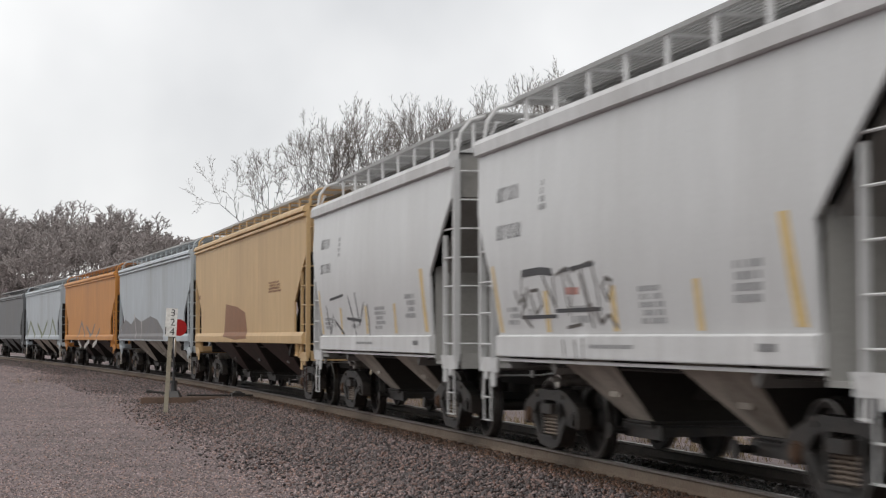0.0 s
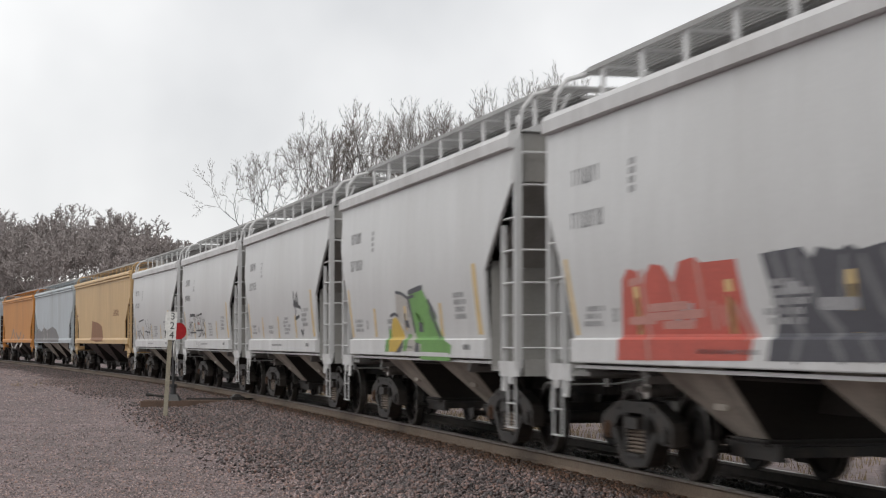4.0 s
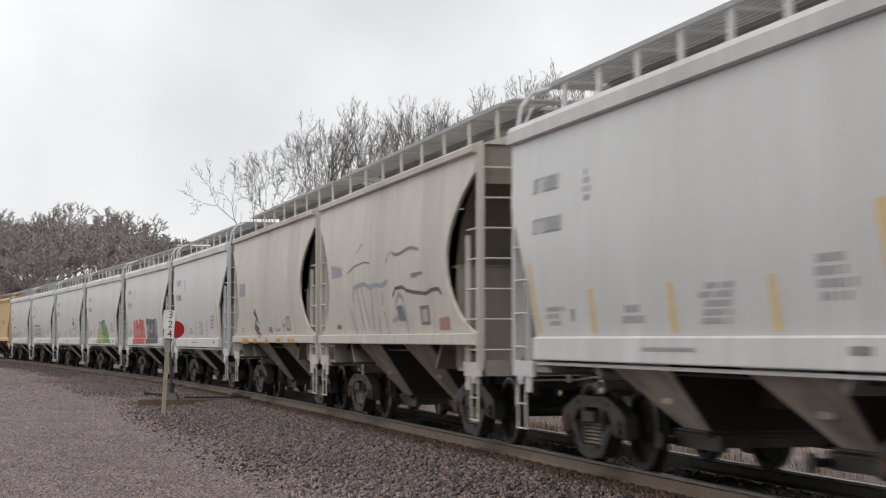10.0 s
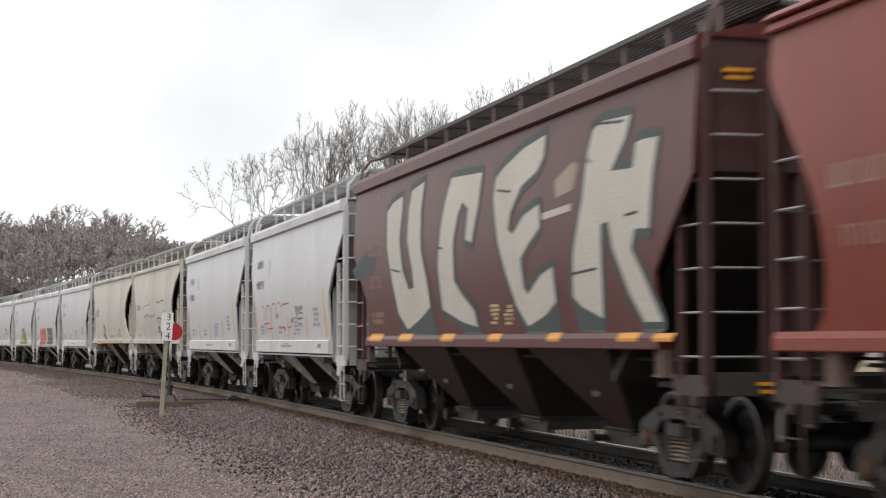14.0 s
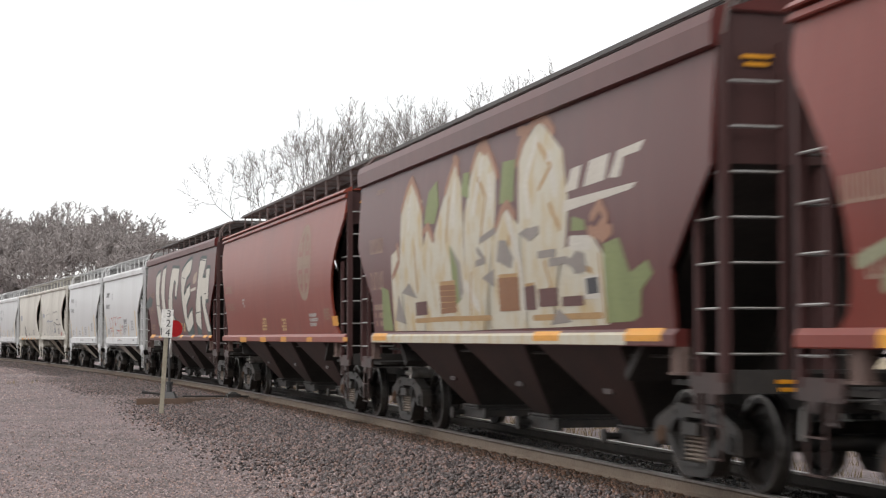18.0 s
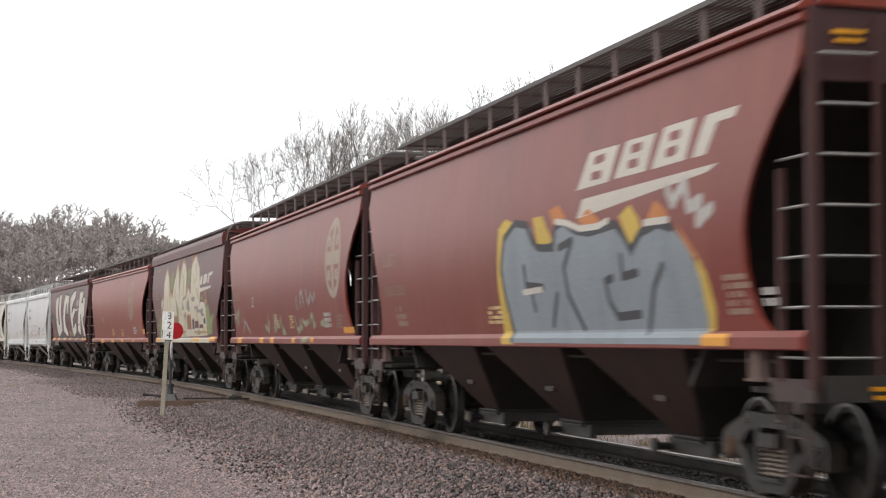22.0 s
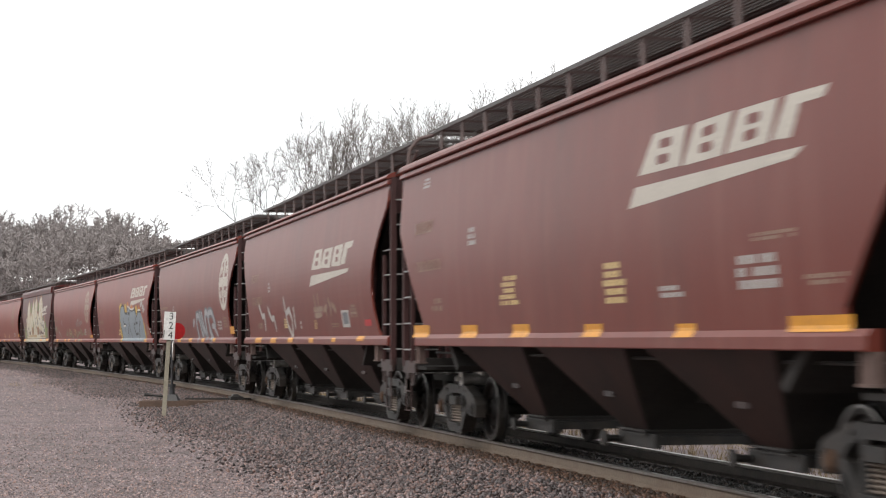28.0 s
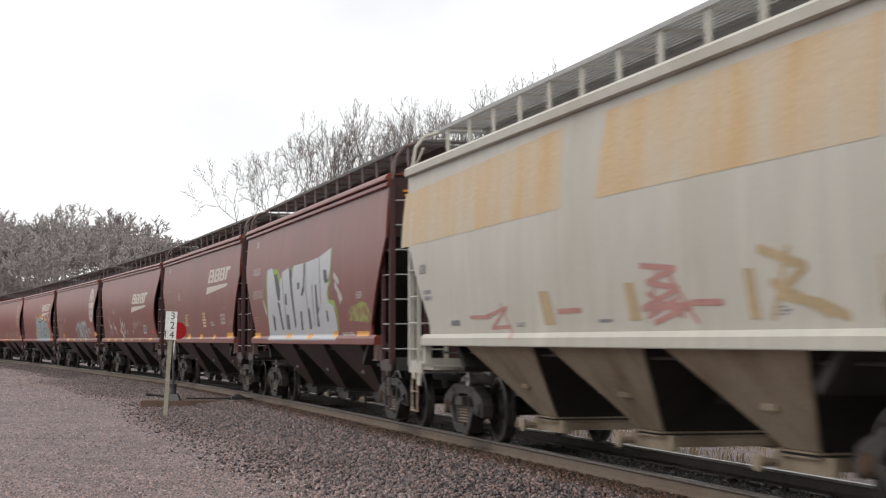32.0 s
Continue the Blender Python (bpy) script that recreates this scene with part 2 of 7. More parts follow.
def lathe(bm, profile, n=28):
    """A profile of (radius, y) turned round the y axis."""
    rings = [[bm.verts.new((r * math.cos(6.28319 * i / n), y, r * math.sin(6.28319 * i / n))) for i in range(n)] for r, y in profile]
    for a, b in zip(rings, rings[1:]):
        for i in range(n):
            bm.faces.new((a[i], a[(i + 1) % n], b[(i + 1) % n], b[i]))
    bm.faces.new(rings[0]), bm.faces.new(rings[-1][::-1])


def mesh_of(bm, name, smooth=False):
    bmesh.ops.recalc_face_normals(bm, faces=bm.faces)
    me = bpy.data.meshes.new(name)
    bm.to_mesh(me)
    bm.free()
    if smooth:
        me.polygons.foreach_set("use_smooth", [True] * len(me.polygons))
    me.materials.append(None)
    return me


def put(name, me, material, parent=None, label="", at=None):
    ob = new(name, me)
    ob.material_slots[0].link = "OBJECT"
    ob.material_slots[0].material = material
    ob.parent = parent
    if at is not None:
        ob.matrix_basis = at
    if label:
        ob["label"] = label
    return ob


def part(name, bm, material, parent, label="", smooth=False):
    return put(name, mesh_of(bm, name, smooth), material, parent, label)


# ---- the track: a line of gentle curvature ----
KNOT_S = (-20, 0, 20, 40, 65, 95, 135)
KNOT_K = (0.0, -0.00044, 0.00137, 0.00223, 0.0, 0.00088, 0.00096)
STEP = 0.5
LINE_S = np.arange(-340, 420.1, STEP)
_k = np.interp(LINE_S, KNOT_S, KNOT_K)
_th = np.concatenate([[0], np.cumsum((_k[1:] + _k[:-1]) / 2 * STEP)])
_i0 = int(round(340 / STEP))
LINE_TH = _th - _th[_i0] + 1.81524
_mid = (LINE_TH[1:] + LINE_TH[:-1]) / 2
_x, _y = np.concatenate([[0], np.cumsum(np.cos(_mid) * STEP)]), np.concatenate([[0], np.cumsum(np.sin(_mid) * STEP)])
LINE_X, LINE_Y = _x - _x[_i0] + 1.94631, _y - _y[_i0] + 24.23343


def on_line(s, off=0.0):
    """x, y and heading at s metres along the track, off metres to its left."""
    x, y, th = (float(np.interp(s, LINE_S, c)) for c in (LINE_X, LINE_Y, LINE_TH))
    return x - off * math.sin(th), y + off * math.cos(th), th


# how far the train has run
SPEED_T = (0, 4, 8, 12, 16, 20, 24, 28, 32)
SPEED = (8.83265, 8.82135, 8.78468, 8.76617, 8.81957, 8.49165, 8.61596, 8.85388, 8.81639)
RUN_T = np.arange(0, 32.05, 0.1)
_v = np.interp(RUN_T, SPEED_T, SPEED)
RUN = np.concatenate([[0], np.cumsum((_v[1:] + _v[:-1]) / 2 * 0.1)])


def run(t):
    return float(np.interp(t, RUN_T, RUN))


def swept(name, section, stops, material, parent=None, closed=True, label=""):
    """A section of (offset, z) along the track."""
    verts, faces, m = [], [], len(section)
    for s in stops:
        for off, z in section:
            x, y, _ = on_line(s, off)
            verts.append((x, y, z))
    for i in range(len(stops) - 1):
        for j in range(m if closed else m - 1):
            k = (j + 1) % m
            faces.append((i * m + j, i * m + k, (i + 1) * m + k, (i + 1) * m + j))
    if closed:
        faces += [tuple(range(m)), tuple(range((len(stops) - 1) * m, len(stops) * m))[::-1]]
    me = bpy.data.meshes.new(name)
    me.from_pydata(verts, [], faces)
    bm = bmesh.new()
    bm.from_mesh(me)
    return part(name, bm, material, parent, label)


# ---- setting: ground, ballast, rails ----
def height(x, y):
    """The lie of the land: a level gravel lot, low rolling fields further off."""
    far = max(0.0, math.hypot(x, y) - 150)
    rise = min(1.0, max(0.0, (y - 195) / 90)) * min(1.0, max(0.0, (-x - 15) / 25)) * 10.0
    return -0.34 + 0.04 * noise.noise((x * 0.12, y * 0.12, 0)) + min(far, 400) * 0.008 + rise


def ground_sheet():
    xs = [-2500, -900, -400, -220, -140, -100] + list(np.arange(-75, 20, 1.5)) + [20, 30, 45, 70, 110, 180, 300, 600, 2500]
    ys = [-2500, -600, -200, -80, -30, -10, 0] + list(np.arange(6, 80, 1.5)) + [80, 90, 105, 125, 150, 175, 195, 210, 225, 240, 260, 285, 320, 400, 600, 1200, 3500]
    verts = [(x, y, height(x, y)) for y in ys for x in xs]
    w = len(xs)
    faces = [(j * w + i, j * w + i + 1, (j + 1) * w + i + 1, (j + 1) * w + i) for j in range(len(ys) - 1) for i in range(w - 1)]
    me = bpy.data.meshes.new("ground")
    me.from_pydata(verts, [], faces)
    me.polygons.foreach_set("use_smooth", [True] * len(me.polygons))
    me.materials.append(None)
    return me


ground = tagged(put("ground", ground_sheet(), M_LOT), "damp pinkish-brown gravel lot beside the track", "ground", kind="structure")
STOPS = [-330, -200, -120, -60] + list(np.arange(-40, 150, 2.0)) + [160, 180, 210, 250, 300, 350, 410]
NEAR_STOPS = list(np.arange(-40, 150, 2.0))
ballast = tagged(swept("ballast_bed", [(3.2, -0.46), (2.3, -0.28), (1.55, -0.195), (0.70, -0.205), (-0.70, -0.205), (-1.55, -0.215), (-2.3, -0.3), (-3.4, -0.5), (-3.4, -0.8), (3.2, -0.8)], STOPS, M_BALLAST),
                 "dark stone ballast bed under the rails", "ballast", kind="structure")
field = tagged(swept("field", [(-3.2, -0.47), (-9, -0.30), (-30, -0.22), (-60, -0.05), (-60, -0.6), (-3.2, -0.7)], NEAR_STOPS, M_FIELD),
               "dry tan winter grass beyond the track", "grass", kind="structure")
# dark strip between the rails; its colour holds oil and the train's shade
tagged(swept("shaded_oily_bed", [(0.68, -0.199), (-0.68, -0.199), (-0.68, -0.30), (0.68, -0.30)], STOPS, M_OIL_SHADE), "oily ballast between the rails with train shade in its colour", "ballast", kind="structure")
HEAD = [(0.036, -0.004), (0.030, 0.0), (-0.030, 0.0), (-0.036, -0.004), (-0.036, -0.030), (0.036, -0.030)]
WEB = [(0.036, -0.030), (-0.036, -0.030), (-0.012, -0.048), (-0.010, -0.135), (-0.070, -0.160), (-0.070, -0.172), (0.070, -0.172), (0.070, -0.160), (0.010, -0.135), (0.012, -0.048)]
for side_off in (0.753, -0.753):
    rail = tagged(new("rail"), "brown rusted steel rail with a worn bright head", "rail", "rails of the track", "structure")
    swept("railhead", [(side_off + a, z) for a, z in HEAD], STOPS, M_HEAD, rail, label="worn bright running surface")
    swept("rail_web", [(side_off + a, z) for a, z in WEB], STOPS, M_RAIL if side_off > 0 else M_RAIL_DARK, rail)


# ---- the hopper cars ----
SHARED = {}


def shared(key, make, smooth=False):
    if key not in SHARED:
        bm = bmesh.new()
        make(bm)
        SHARED[key] = mesh_of(bm, str(key[0]), smooth)
    return SHARED[key]


WHEEL_R = 0.457


def wheel_bm(bm):
    r = WHEEL_R
    lathe(bm, [(0.10, 0.05), (0.13, 0.04), (0.16, -0.01), (0.36, -0.03), (0.385, 0.045), (0.43, 0.05), (r, 0.04), (r, -0.05), (r + 0.026, -0.062),
               (r + 0.024, -0.09), (0.40, -0.09), (0.37, -0.05), (0.15, -0.04), (0.10, -0.08)])


def rim_bm(bm):
    r, n = WHEEL_R, 28
    prof = [(r - 0.022, 0.052), (r + 0.003, 0.048), (r + 0.003, -0.045), (r - 0.022, -0.045)]
    rings = [[bm.verts.new((q * math.cos(6.28319 * i / n), y, q * math.sin(6.28319 * i / n))) for i in range(n)] for q, y in prof]
    for a, b in zip(rings, rings[1:] + rings[:1]):
        for i in range(n):
            bm.faces.new((a[i], a[(i + 1) % n], b[(i + 1) % n], b[i]))


def axle_bm(bm):
    tube(bm, (0, -1.02, 0), (0, 1.02, 0), 0.085, 12)


def side_frame_bm(bm):
    # top chord, sloping ends, spring seat and the columns beside the springs
    right = [(0.22, 0.79), (0.42, 0.80), (0.60, 0.765), (0.80, 0.70), (0.96, 0.65), (1.06, 0.60), (1.10, 0.52), (1.09, 0.36), (1.02, 0.34), (1.01, 0.52), (0.96, 0.555), (0.82, 0.555), (0.77, 0.52),
             (0.76, 0.36), (0.68, 0.40), (0.64, 0.53), (0.52, 0.62), (0.36, 0.665)]
    prism(bm, right + [(-x, z) for x, z in right[::-1]], -0.08, 0.08)
    lower = [(0.54, 0.46), (0.66, 0.50), (0.70, 0.44), (0.54, 0.30), (0.44, 0.18), (0.36, 0.12), (0.26, 0.10)]
    inner = [(0.29, 0.225), (0.36, 0.26)]
    prism(bm, inner + lower + [(-x, z) for x, z in lower[::-1]] + [(-x, z) for x, z in inner[::-1]], -0.10, 0.10)
    box(bm, -0.28, 0.28, -0.13, 0.13, 0.20, 0.235)
    for sx in (-1, 1):
        prism(bm, [(sx * 0.27, 0.22), (sx * 0.26, 0.70), (sx * 0.38, 0.70), (sx * 0.36, 0.5), (sx * 0.40, 0.24)], -0.075, 0.075)
        # wear plates and the lugs of the casting
        box(bm, sx * 0.285, sx * 0.345, 0.07, 0.085, 0.40, 0.60)
        tube(bm, (sx * 0.52, 0.07, 0.71), (sx * 0.52, 0.095, 0.71), 0.03, 8)
    box(bm, -0.20, 0.20, 0.075, 0.088, 0.735, 0.775)


def spring_bm(bm):
    # a coil of eight-sided turns
    turns, per, prev = 6, 10, None
    for k in range(turns * per + 1):
        a = 6.28319 * k / per
        c, r = Vector((0.066 * math.cos(a), 0.066 * math.sin(a), 0.245 + 0.255 * k / (turns * per))), Vector((math.cos(a), math.sin(a), 0))
        ring = [bm.verts.new(c + r * x + Vector((0, 0, z))) for x, z in ((0.012, 0.0), (0.0, 0.014), (-0.012, 0.0), (0.0, -0.014))]
        if prev:
            for i in range(4):
                bm.faces.new((prev[i], prev[(i + 1) % 4], ring[(i + 1) % 4], ring[i]))
        prev = ring


def bolster_bm(bm):
    box(bm, -0.21, 0.21, -1.14, 1.14, 0.50, 0.62)
    frustum(bm, (-0.21, 0.21, -0.9, 0.9, 0.38), (-0.24, 0.24, -0.95, 0.95, 0.50))
    tube(bm, (0, 0, 0.6), (0, 0, 0.75), 0.2, 14)


def bearing_bm(bm):
    tube(bm, (0, -0.10, 0), (0, 0.09, 0), 0.10, 14)
    tube(bm, (0, 0.09, 0), (0, 0.115, 0), 0.07, 12)


def brake_beam_bm(bm):
    tube(bm, (0, -0.75, 0.42), (0, 0.75, 0.42), 0.035, 8)
    for s in (-1, 1):
        box(bm, -0.05, 0.03, s * 0.75 - 0.05, s * 0.75 + 0.05, 0.30, 0.58)


def truck(car, x):
    t = part_empty("truck", car, pose(x, 0, 0))
    for s in (-1, 1):
        put("side_frame", shared(("side_frame",), side_frame_bm), M_TRUCK, t, at=pose(0, s * 1.0, 0))
        for dx in (-0.17, 0.0, 0.17):
            put("spring", shared(("spring",), spring_bm), M_SPRING, t, "dusty brown coil spring", at=pose(dx, s * 1.02, 0))
        for wx in (-0.89, 0.89):
            put("bearing", shared(("bearing",), bearing_bm), M_RUST if (wx > 0) else M_TRUCK, t, at=pose(wx, s * 1.0, WHEEL_R, 0, 0, 0 if s > 0 else 180))
    put("bolster", shared(("bolster",), bolster_bm), M_TRUCK, t)
    sets = []
    for wx in (-0.89, 0.89):
        put("brake_beam", shared(("brake_beam",), brake_beam_bm), M_TRUCK, t, at=pose(wx * 0.42, 0, 0))
        ws = put("wheelset", shared(("wheelset",), wheelset_bm), M_WHEEL, t, at=pose(wx, 0, WHEEL_R))
        sets.append(ws)
        for s in (-1, 1):
            put("wheel_tread", shared(("wheel_tread",), rim_bm), M_TREAD, t, "polished wheel tread", at=pose(wx, s * 0.753, WHEEL_R, 0, 0, 0 if s > 0 else 180))
    return t, sets


def wheelset_bm(bm):
    axle_bm(bm)
    for s in (-1, 1):
        n0 = len(bm.verts)
        wheel_bm(bm)
        bm.verts.ensure_lookup_table()
        for v in list(bm.verts)[n0:]:
            v.co.y = s * (v.co.y + 0.753)
        # spokes of dirt and lightening marks, cast into the plate
        for k in range(3):
            a = k * 2.0944
            n0 = len(bm.verts)
            tube(bm, (0.26 * math.cos(a), s * 0.73, 0.26 * math.sin(a)), (0.26 * math.cos(a), s * 0.79, 0.26 * math.sin(a)), 0.03, 8)


def part_empty(name, parent, m):
    ob = new(name)
    ob.parent, ob.matrix_basis = parent, m
    return ob


# every kind of car: body length, eave height, sill, how the ends are cut back, side bulge
KINDS = {
    "grey": dict(length=11.3, top=3.88, fascia=0.17, sill=(1.20, 1.47), cut=1.23, z1=3.40, z2=2.36, front=((1.40, 0.92), (2.04, 0.74), (3.06, 0.02), (3.2, 0.0)), inset_front=0.92, bulge=0.05, bays=2, bay_to=0.48, truck=1.70, inset=1.22, board=4.58, posts=9, low=1.05),
    "round2": dict(length=11.7, top=3.98, fascia=0.07, sill=(1.36, 1.52), arc=True, bulge=0.10, bays=2, bay_to=0.45, truck=1.75, inset=0.0, board=4.62, posts=8, low=1.0),
    "flat3": dict(length=16.4, top=4.02, fascia=0.13, sill=(1.36, 1.53), cut=1.35, z1=3.12, z2=1.70, bulge=0.07, bays=3, bay_to=0.42, truck=1.62, inset=0.95, board=4.70, posts=13, low=1.0),
    "brown3": dict(length=15.75, top=4.06, fascia=0.18, sill=(1.36, 1.53), cut=1.05, z1=2.98, z2=2.10, bulge=0.07, bays=3, bay_to=0.42, truck=1.62, inset=0.95, board=4.70, posts=12, low=1.0),
    "eaved3": dict(length=15.75, top=4.09, fascia=0.29, sill=(1.36, 1.53), cut=1.05, z1=2.98, z2=2.10, bulge=0.07, bays=3, bay_to=0.42, truck=1.62, inset=0.95, board=4.66, posts=12, low=1.0),
    "white3": dict(length=16.7, top=4.02, fascia=0.10, sill=(1.36, 1.53), cut=1.35, z1=3.12, z2=1.70, bulge=0.07, bays=3, bay_to=0.42, truck=1.62, inset=0.95, board=4.70, posts=13, low=1.0),
    "round3": dict(length=16.7, top=4.04, fascia=0.09, sill=(1.36, 1.52), arc=True, profile=((1.50, 0.66), (1.62, 0.86), (1.8, 0.97), (2.05, 1.03), (2.35, 1.01), (2.65, 0.88), (2.95, 0.66), (3.25, 0.38), (3.48, 0.15), (3.64, 0.0)), bulge=0.13, bays=3, bay_to=0.42, truck=1.62, inset=0.0, board=4.70, posts=13, low=1.0),
    "long": dict(length=18.5, top=4.02, fascia=0.15, sill=(1.30, 1.55), cut=1.3, z1=3.2, z2=2.2, bulge=0.0, bays=3, bay_to=0.5, truck=1.8, inset=0.2, board=4.58, posts=14, low=1.0),
}


def side_y(k, z):
    u = min(1.0, max(0.0, (z - k["sill"][1]) / (k["top"] - k["sill"][1])))
    return 1.5 + k["bulge"] * math.sin(math.pi * u)


def ledge_z(k):
    return k["sill"][1] - (0.34 if k["bays"] > 2 else 0.08) * (k["sill"][1] - k["sill"][0])


def sill_y(k, z):
    """The side sill: an upright face below, a ledge that slopes back to the side sheet above."""
    z0, z1 = k["sill"]
    return float(np.interp(z, (z0, z0 + 0.012, ledge_z(k), z1), (1.545, 1.552, 1.552, 1.508)))


def half_at(k, z, e=-1):
    """Half the length of the side sheet at height z, at its front (e = 1) or rear end."""
    h = k["length"] / 2
    if "profile" in k:
        zs, us = zip(*k["profile"])
        return h - float(np.interp(z, zs, us))
    if e > 0 and "front" in k:
        zs, us = zip(*k["front"])
        return h - float(np.interp(z, zs, us))
    if k.get("arc"):
        u = (z - k["sill"][1]) / 2.1
        return h if u >= 1 or u <= 0 else h - 1.33 * (math.sin(math.pi * u ** 0.85)) ** 0.75
    if z >= k["z1"]:
        return h
    if z <= k["z2"]:
        return h - k["cut"]
    return h - k["cut"] * (k["z1"] - z) / (k["z1"] - k["z2"])


def side_sheet_mesh(kind, s):
    k = KINDS[kind]

    def make(bm):
        z0, z1 = k["sill"][1] - 0.01, k["top"] + 0.02
        zs = sorted({z0 + (z1 - z0) * i / 22 for i in range(23)} | ({k["z1"], k["z2"]} if "z1" in k else set()) | {z for z, _ in k.get("front", ()) if z0 < z < z1})
        rows = []
        for z in zs:
            h, hf, y = half_at(k, z), half_at(k, z, 1), side_y(k, z)
            xs = [-h, -h * 0.5, 0, hf * 0.5, hf]
            rows.append(([bm.verts.new((x, s * y, z)) for x in xs], [bm.verts.new((x, s * (y - 0.04), z)) for x in xs]))
        for (a, ai), (b, bi) in zip(rows, rows[1:]):
            for i in range(4):
                bm.faces.new((a[i], a[i + 1], b[i + 1], b[i])), bm.faces.new((ai[i + 1], ai[i], bi[i], bi[i + 1]))
            bm.faces.new((a[0], b[0], bi[0], ai[0])), bm.faces.new((a[4], ai[4], bi[4], b[4]))
        a, ai = rows[0]
        b, bi = rows[-1]
        for i in range(4):
            bm.faces.new((a[i], ai[i], ai[i + 1], a[i + 1])), bm.faces.new((b[i], b[i + 1], bi[i + 1], bi[i]))
    return shared(("side_sheet", kind, s), make)


def roof_mesh(kind):
    k = KINDS[kind]

    def make(bm):
        h, z = k["length"] / 2 + 0.03, k["top"] + k["fascia"]
        sec = [(-1.44, z), (-1.1, z + 0.11), (-0.5, z + 0.19), (0, z + 0.21), (0.5, z + 0.19), (1.1, z + 0.11), (1.44, z), (0, z - 0.03)]
        a, b = [bm.verts.new((-h, y, zz)) for y, zz in sec], [bm.verts.new((h, y, zz)) for y, zz in sec]
        for i in range(len(sec)):
            j = (i + 1) % len(sec)
            bm.faces.new((a[i], a[j], b[j], b[i]))
        bm.faces.new(a), bm.faces.new(b[::-1])
    return shared(("roof", kind), make)


def fascia_mesh(kind, s):
    k = KINDS[kind]

    def make(bm):
        h, z = k["length"] / 2 + 0.05, k["top"]
        f = k["fascia"]
        if k["bays"] == 2 or kind in ("white3", "brown3", "eaved3"):
            pts = [(1.46, z - 0.05), (1.545, z - 0.05), (1.575, z - 0.035), (1.58, z + f * 0.62), (1.545, z + f), (1.42, z + f + 0.05), (1.42, z + 0.02)]
        else:
            # a lower lip, a groove and the roof's own edge
            pts = [(1.47, z - 0.06), (1.555, z - 0.06), (1.565, z - 0.045), (1.55, z + 0.01), (1.51, z + 0.018), (1.51, z + 0.035), (1.575, z + 0.04), (1.585, z + 0.055), (1.575, z + f * 0.75), (1.53, z + f + 0.02),
                   (1.42, z + f + 0.06), (1.42, z + 0.02)]
        a, b = [bm.verts.new((-h, s * y, zz)) for y, zz in pts], [bm.verts.new((h, s * y, zz)) for y, zz in pts]
        for i in range(len(pts)):
            j = (i + 1) % len(pts)
            bm.faces.new((a[i], a[j], b[j], b[i]))
        bm.faces.new(a), bm.faces.new(b[::-1])
    return shared(("roof_edge", kind, s), make)


def sill_mesh(kind, s):
    k = KINDS[kind]

    def make(bm):
        h, hf = k["length"] / 2 - k["inset"], k["length"] / 2 - k.get("inset_front", k["inset"])
        z0, z1 = k["sill"]
        pts = [(1.40, z0)] + [(sill_y(k, z), z) for z in (z0, z0 + 0.012, ledge_z(k), z1)] + [(1.40, z1)]
        a, b = [bm.verts.new((-h, s * y, zz)) for y, zz in pts], [bm.verts.new((hf, s * y, zz)) for y, zz in pts]
        for i in range(len(pts)):
            j = (i + 1) % len(pts)
            bm.faces.new((a[i], a[j], b[j], b[i]))
        bm.faces.new(a), bm.faces.new(b[::-1])
        if kind == "grey":
            box(bm, -h - 0.0, hf, s * 1.36, s * 1.50, z0 - 0.06, z0 - 0.025)
    return shared(("side_sill", kind, s), make)


def slope_mesh(kind, e):
    k = KINDS[kind]

    def make(bm):
        h = k["length"] / 2
        zt = k.get("z1", 3.5) + 0.05
        if k.get("arc"):
            line = [(0.06, 3.66), (0.80, 3.42), (1.30, 3.0), (1.52, 2.5), (1.75, 1.95), (2.75, 1.0)]
            prism(bm, [(e * (h - a), z) for a, z in line] + [(e * (h - a - 0.06), z + 0.03) for a, z in line[::-1]], -1.38, 1.38)
            return
        prism(bm, [(e * (h - 0.06), zt), (e * (h - 0.02), zt - 0.03), (e * (h - 2.75), 1.0), (e * (h - 2.85), 1.08)], -1.36, 1.36)
    return shared(("slope_sheet", kind, e), make)


# Dark plate added to block the sky seen through the end openings.
def sky_block_mesh(kind, e):
    k = KINDS[kind]

    def make(bm):
        h, zt = k["length"] / 2, k.get("z1", 3.5) - 0.02
        under = [(0.80, 3.38), (1.28, 2.98), (1.5, 2.48), (1.72, 1.93)] if k.get("arc") else []
        prism(bm, [(e * (h - 0.14), zt)] + [(e * (h - a), z) for a, z in under] + [(e * (h - 2.55), k["low"] + 0.05), (e * (h - 0.14), k["low"] + 0.05)], -0.03, 0.03)
    return shared(("end_web", kind, e), make)


def end_mesh(kind, e):
    k = KINDS[kind]

    def make(bm):
        h = k["length"] / 2
        zt = k.get("z1", 3.5) + 0.02
        box(bm, e * (h - 0.06), e * (h - 0.005), -1.45, 1.45, zt, k["top"] + k["fascia"] - 0.02)
    return shared(("end_sheet", kind, e), make)


def bulkhead_mesh(kind, e):
    k = KINDS[kind]

    def make(bm):
        h = k["length"] / 2 - 1.18
        box(bm, e * (h - 0.03), e * h, -1.46, 1.46, k["low"] + 0.05, 2.46)
        box(bm, e * (h - 0.6), e * h, -1.44, 1.44, 2.44, 2.48)
    return shared(("end_bulkhead", kind, e), make)


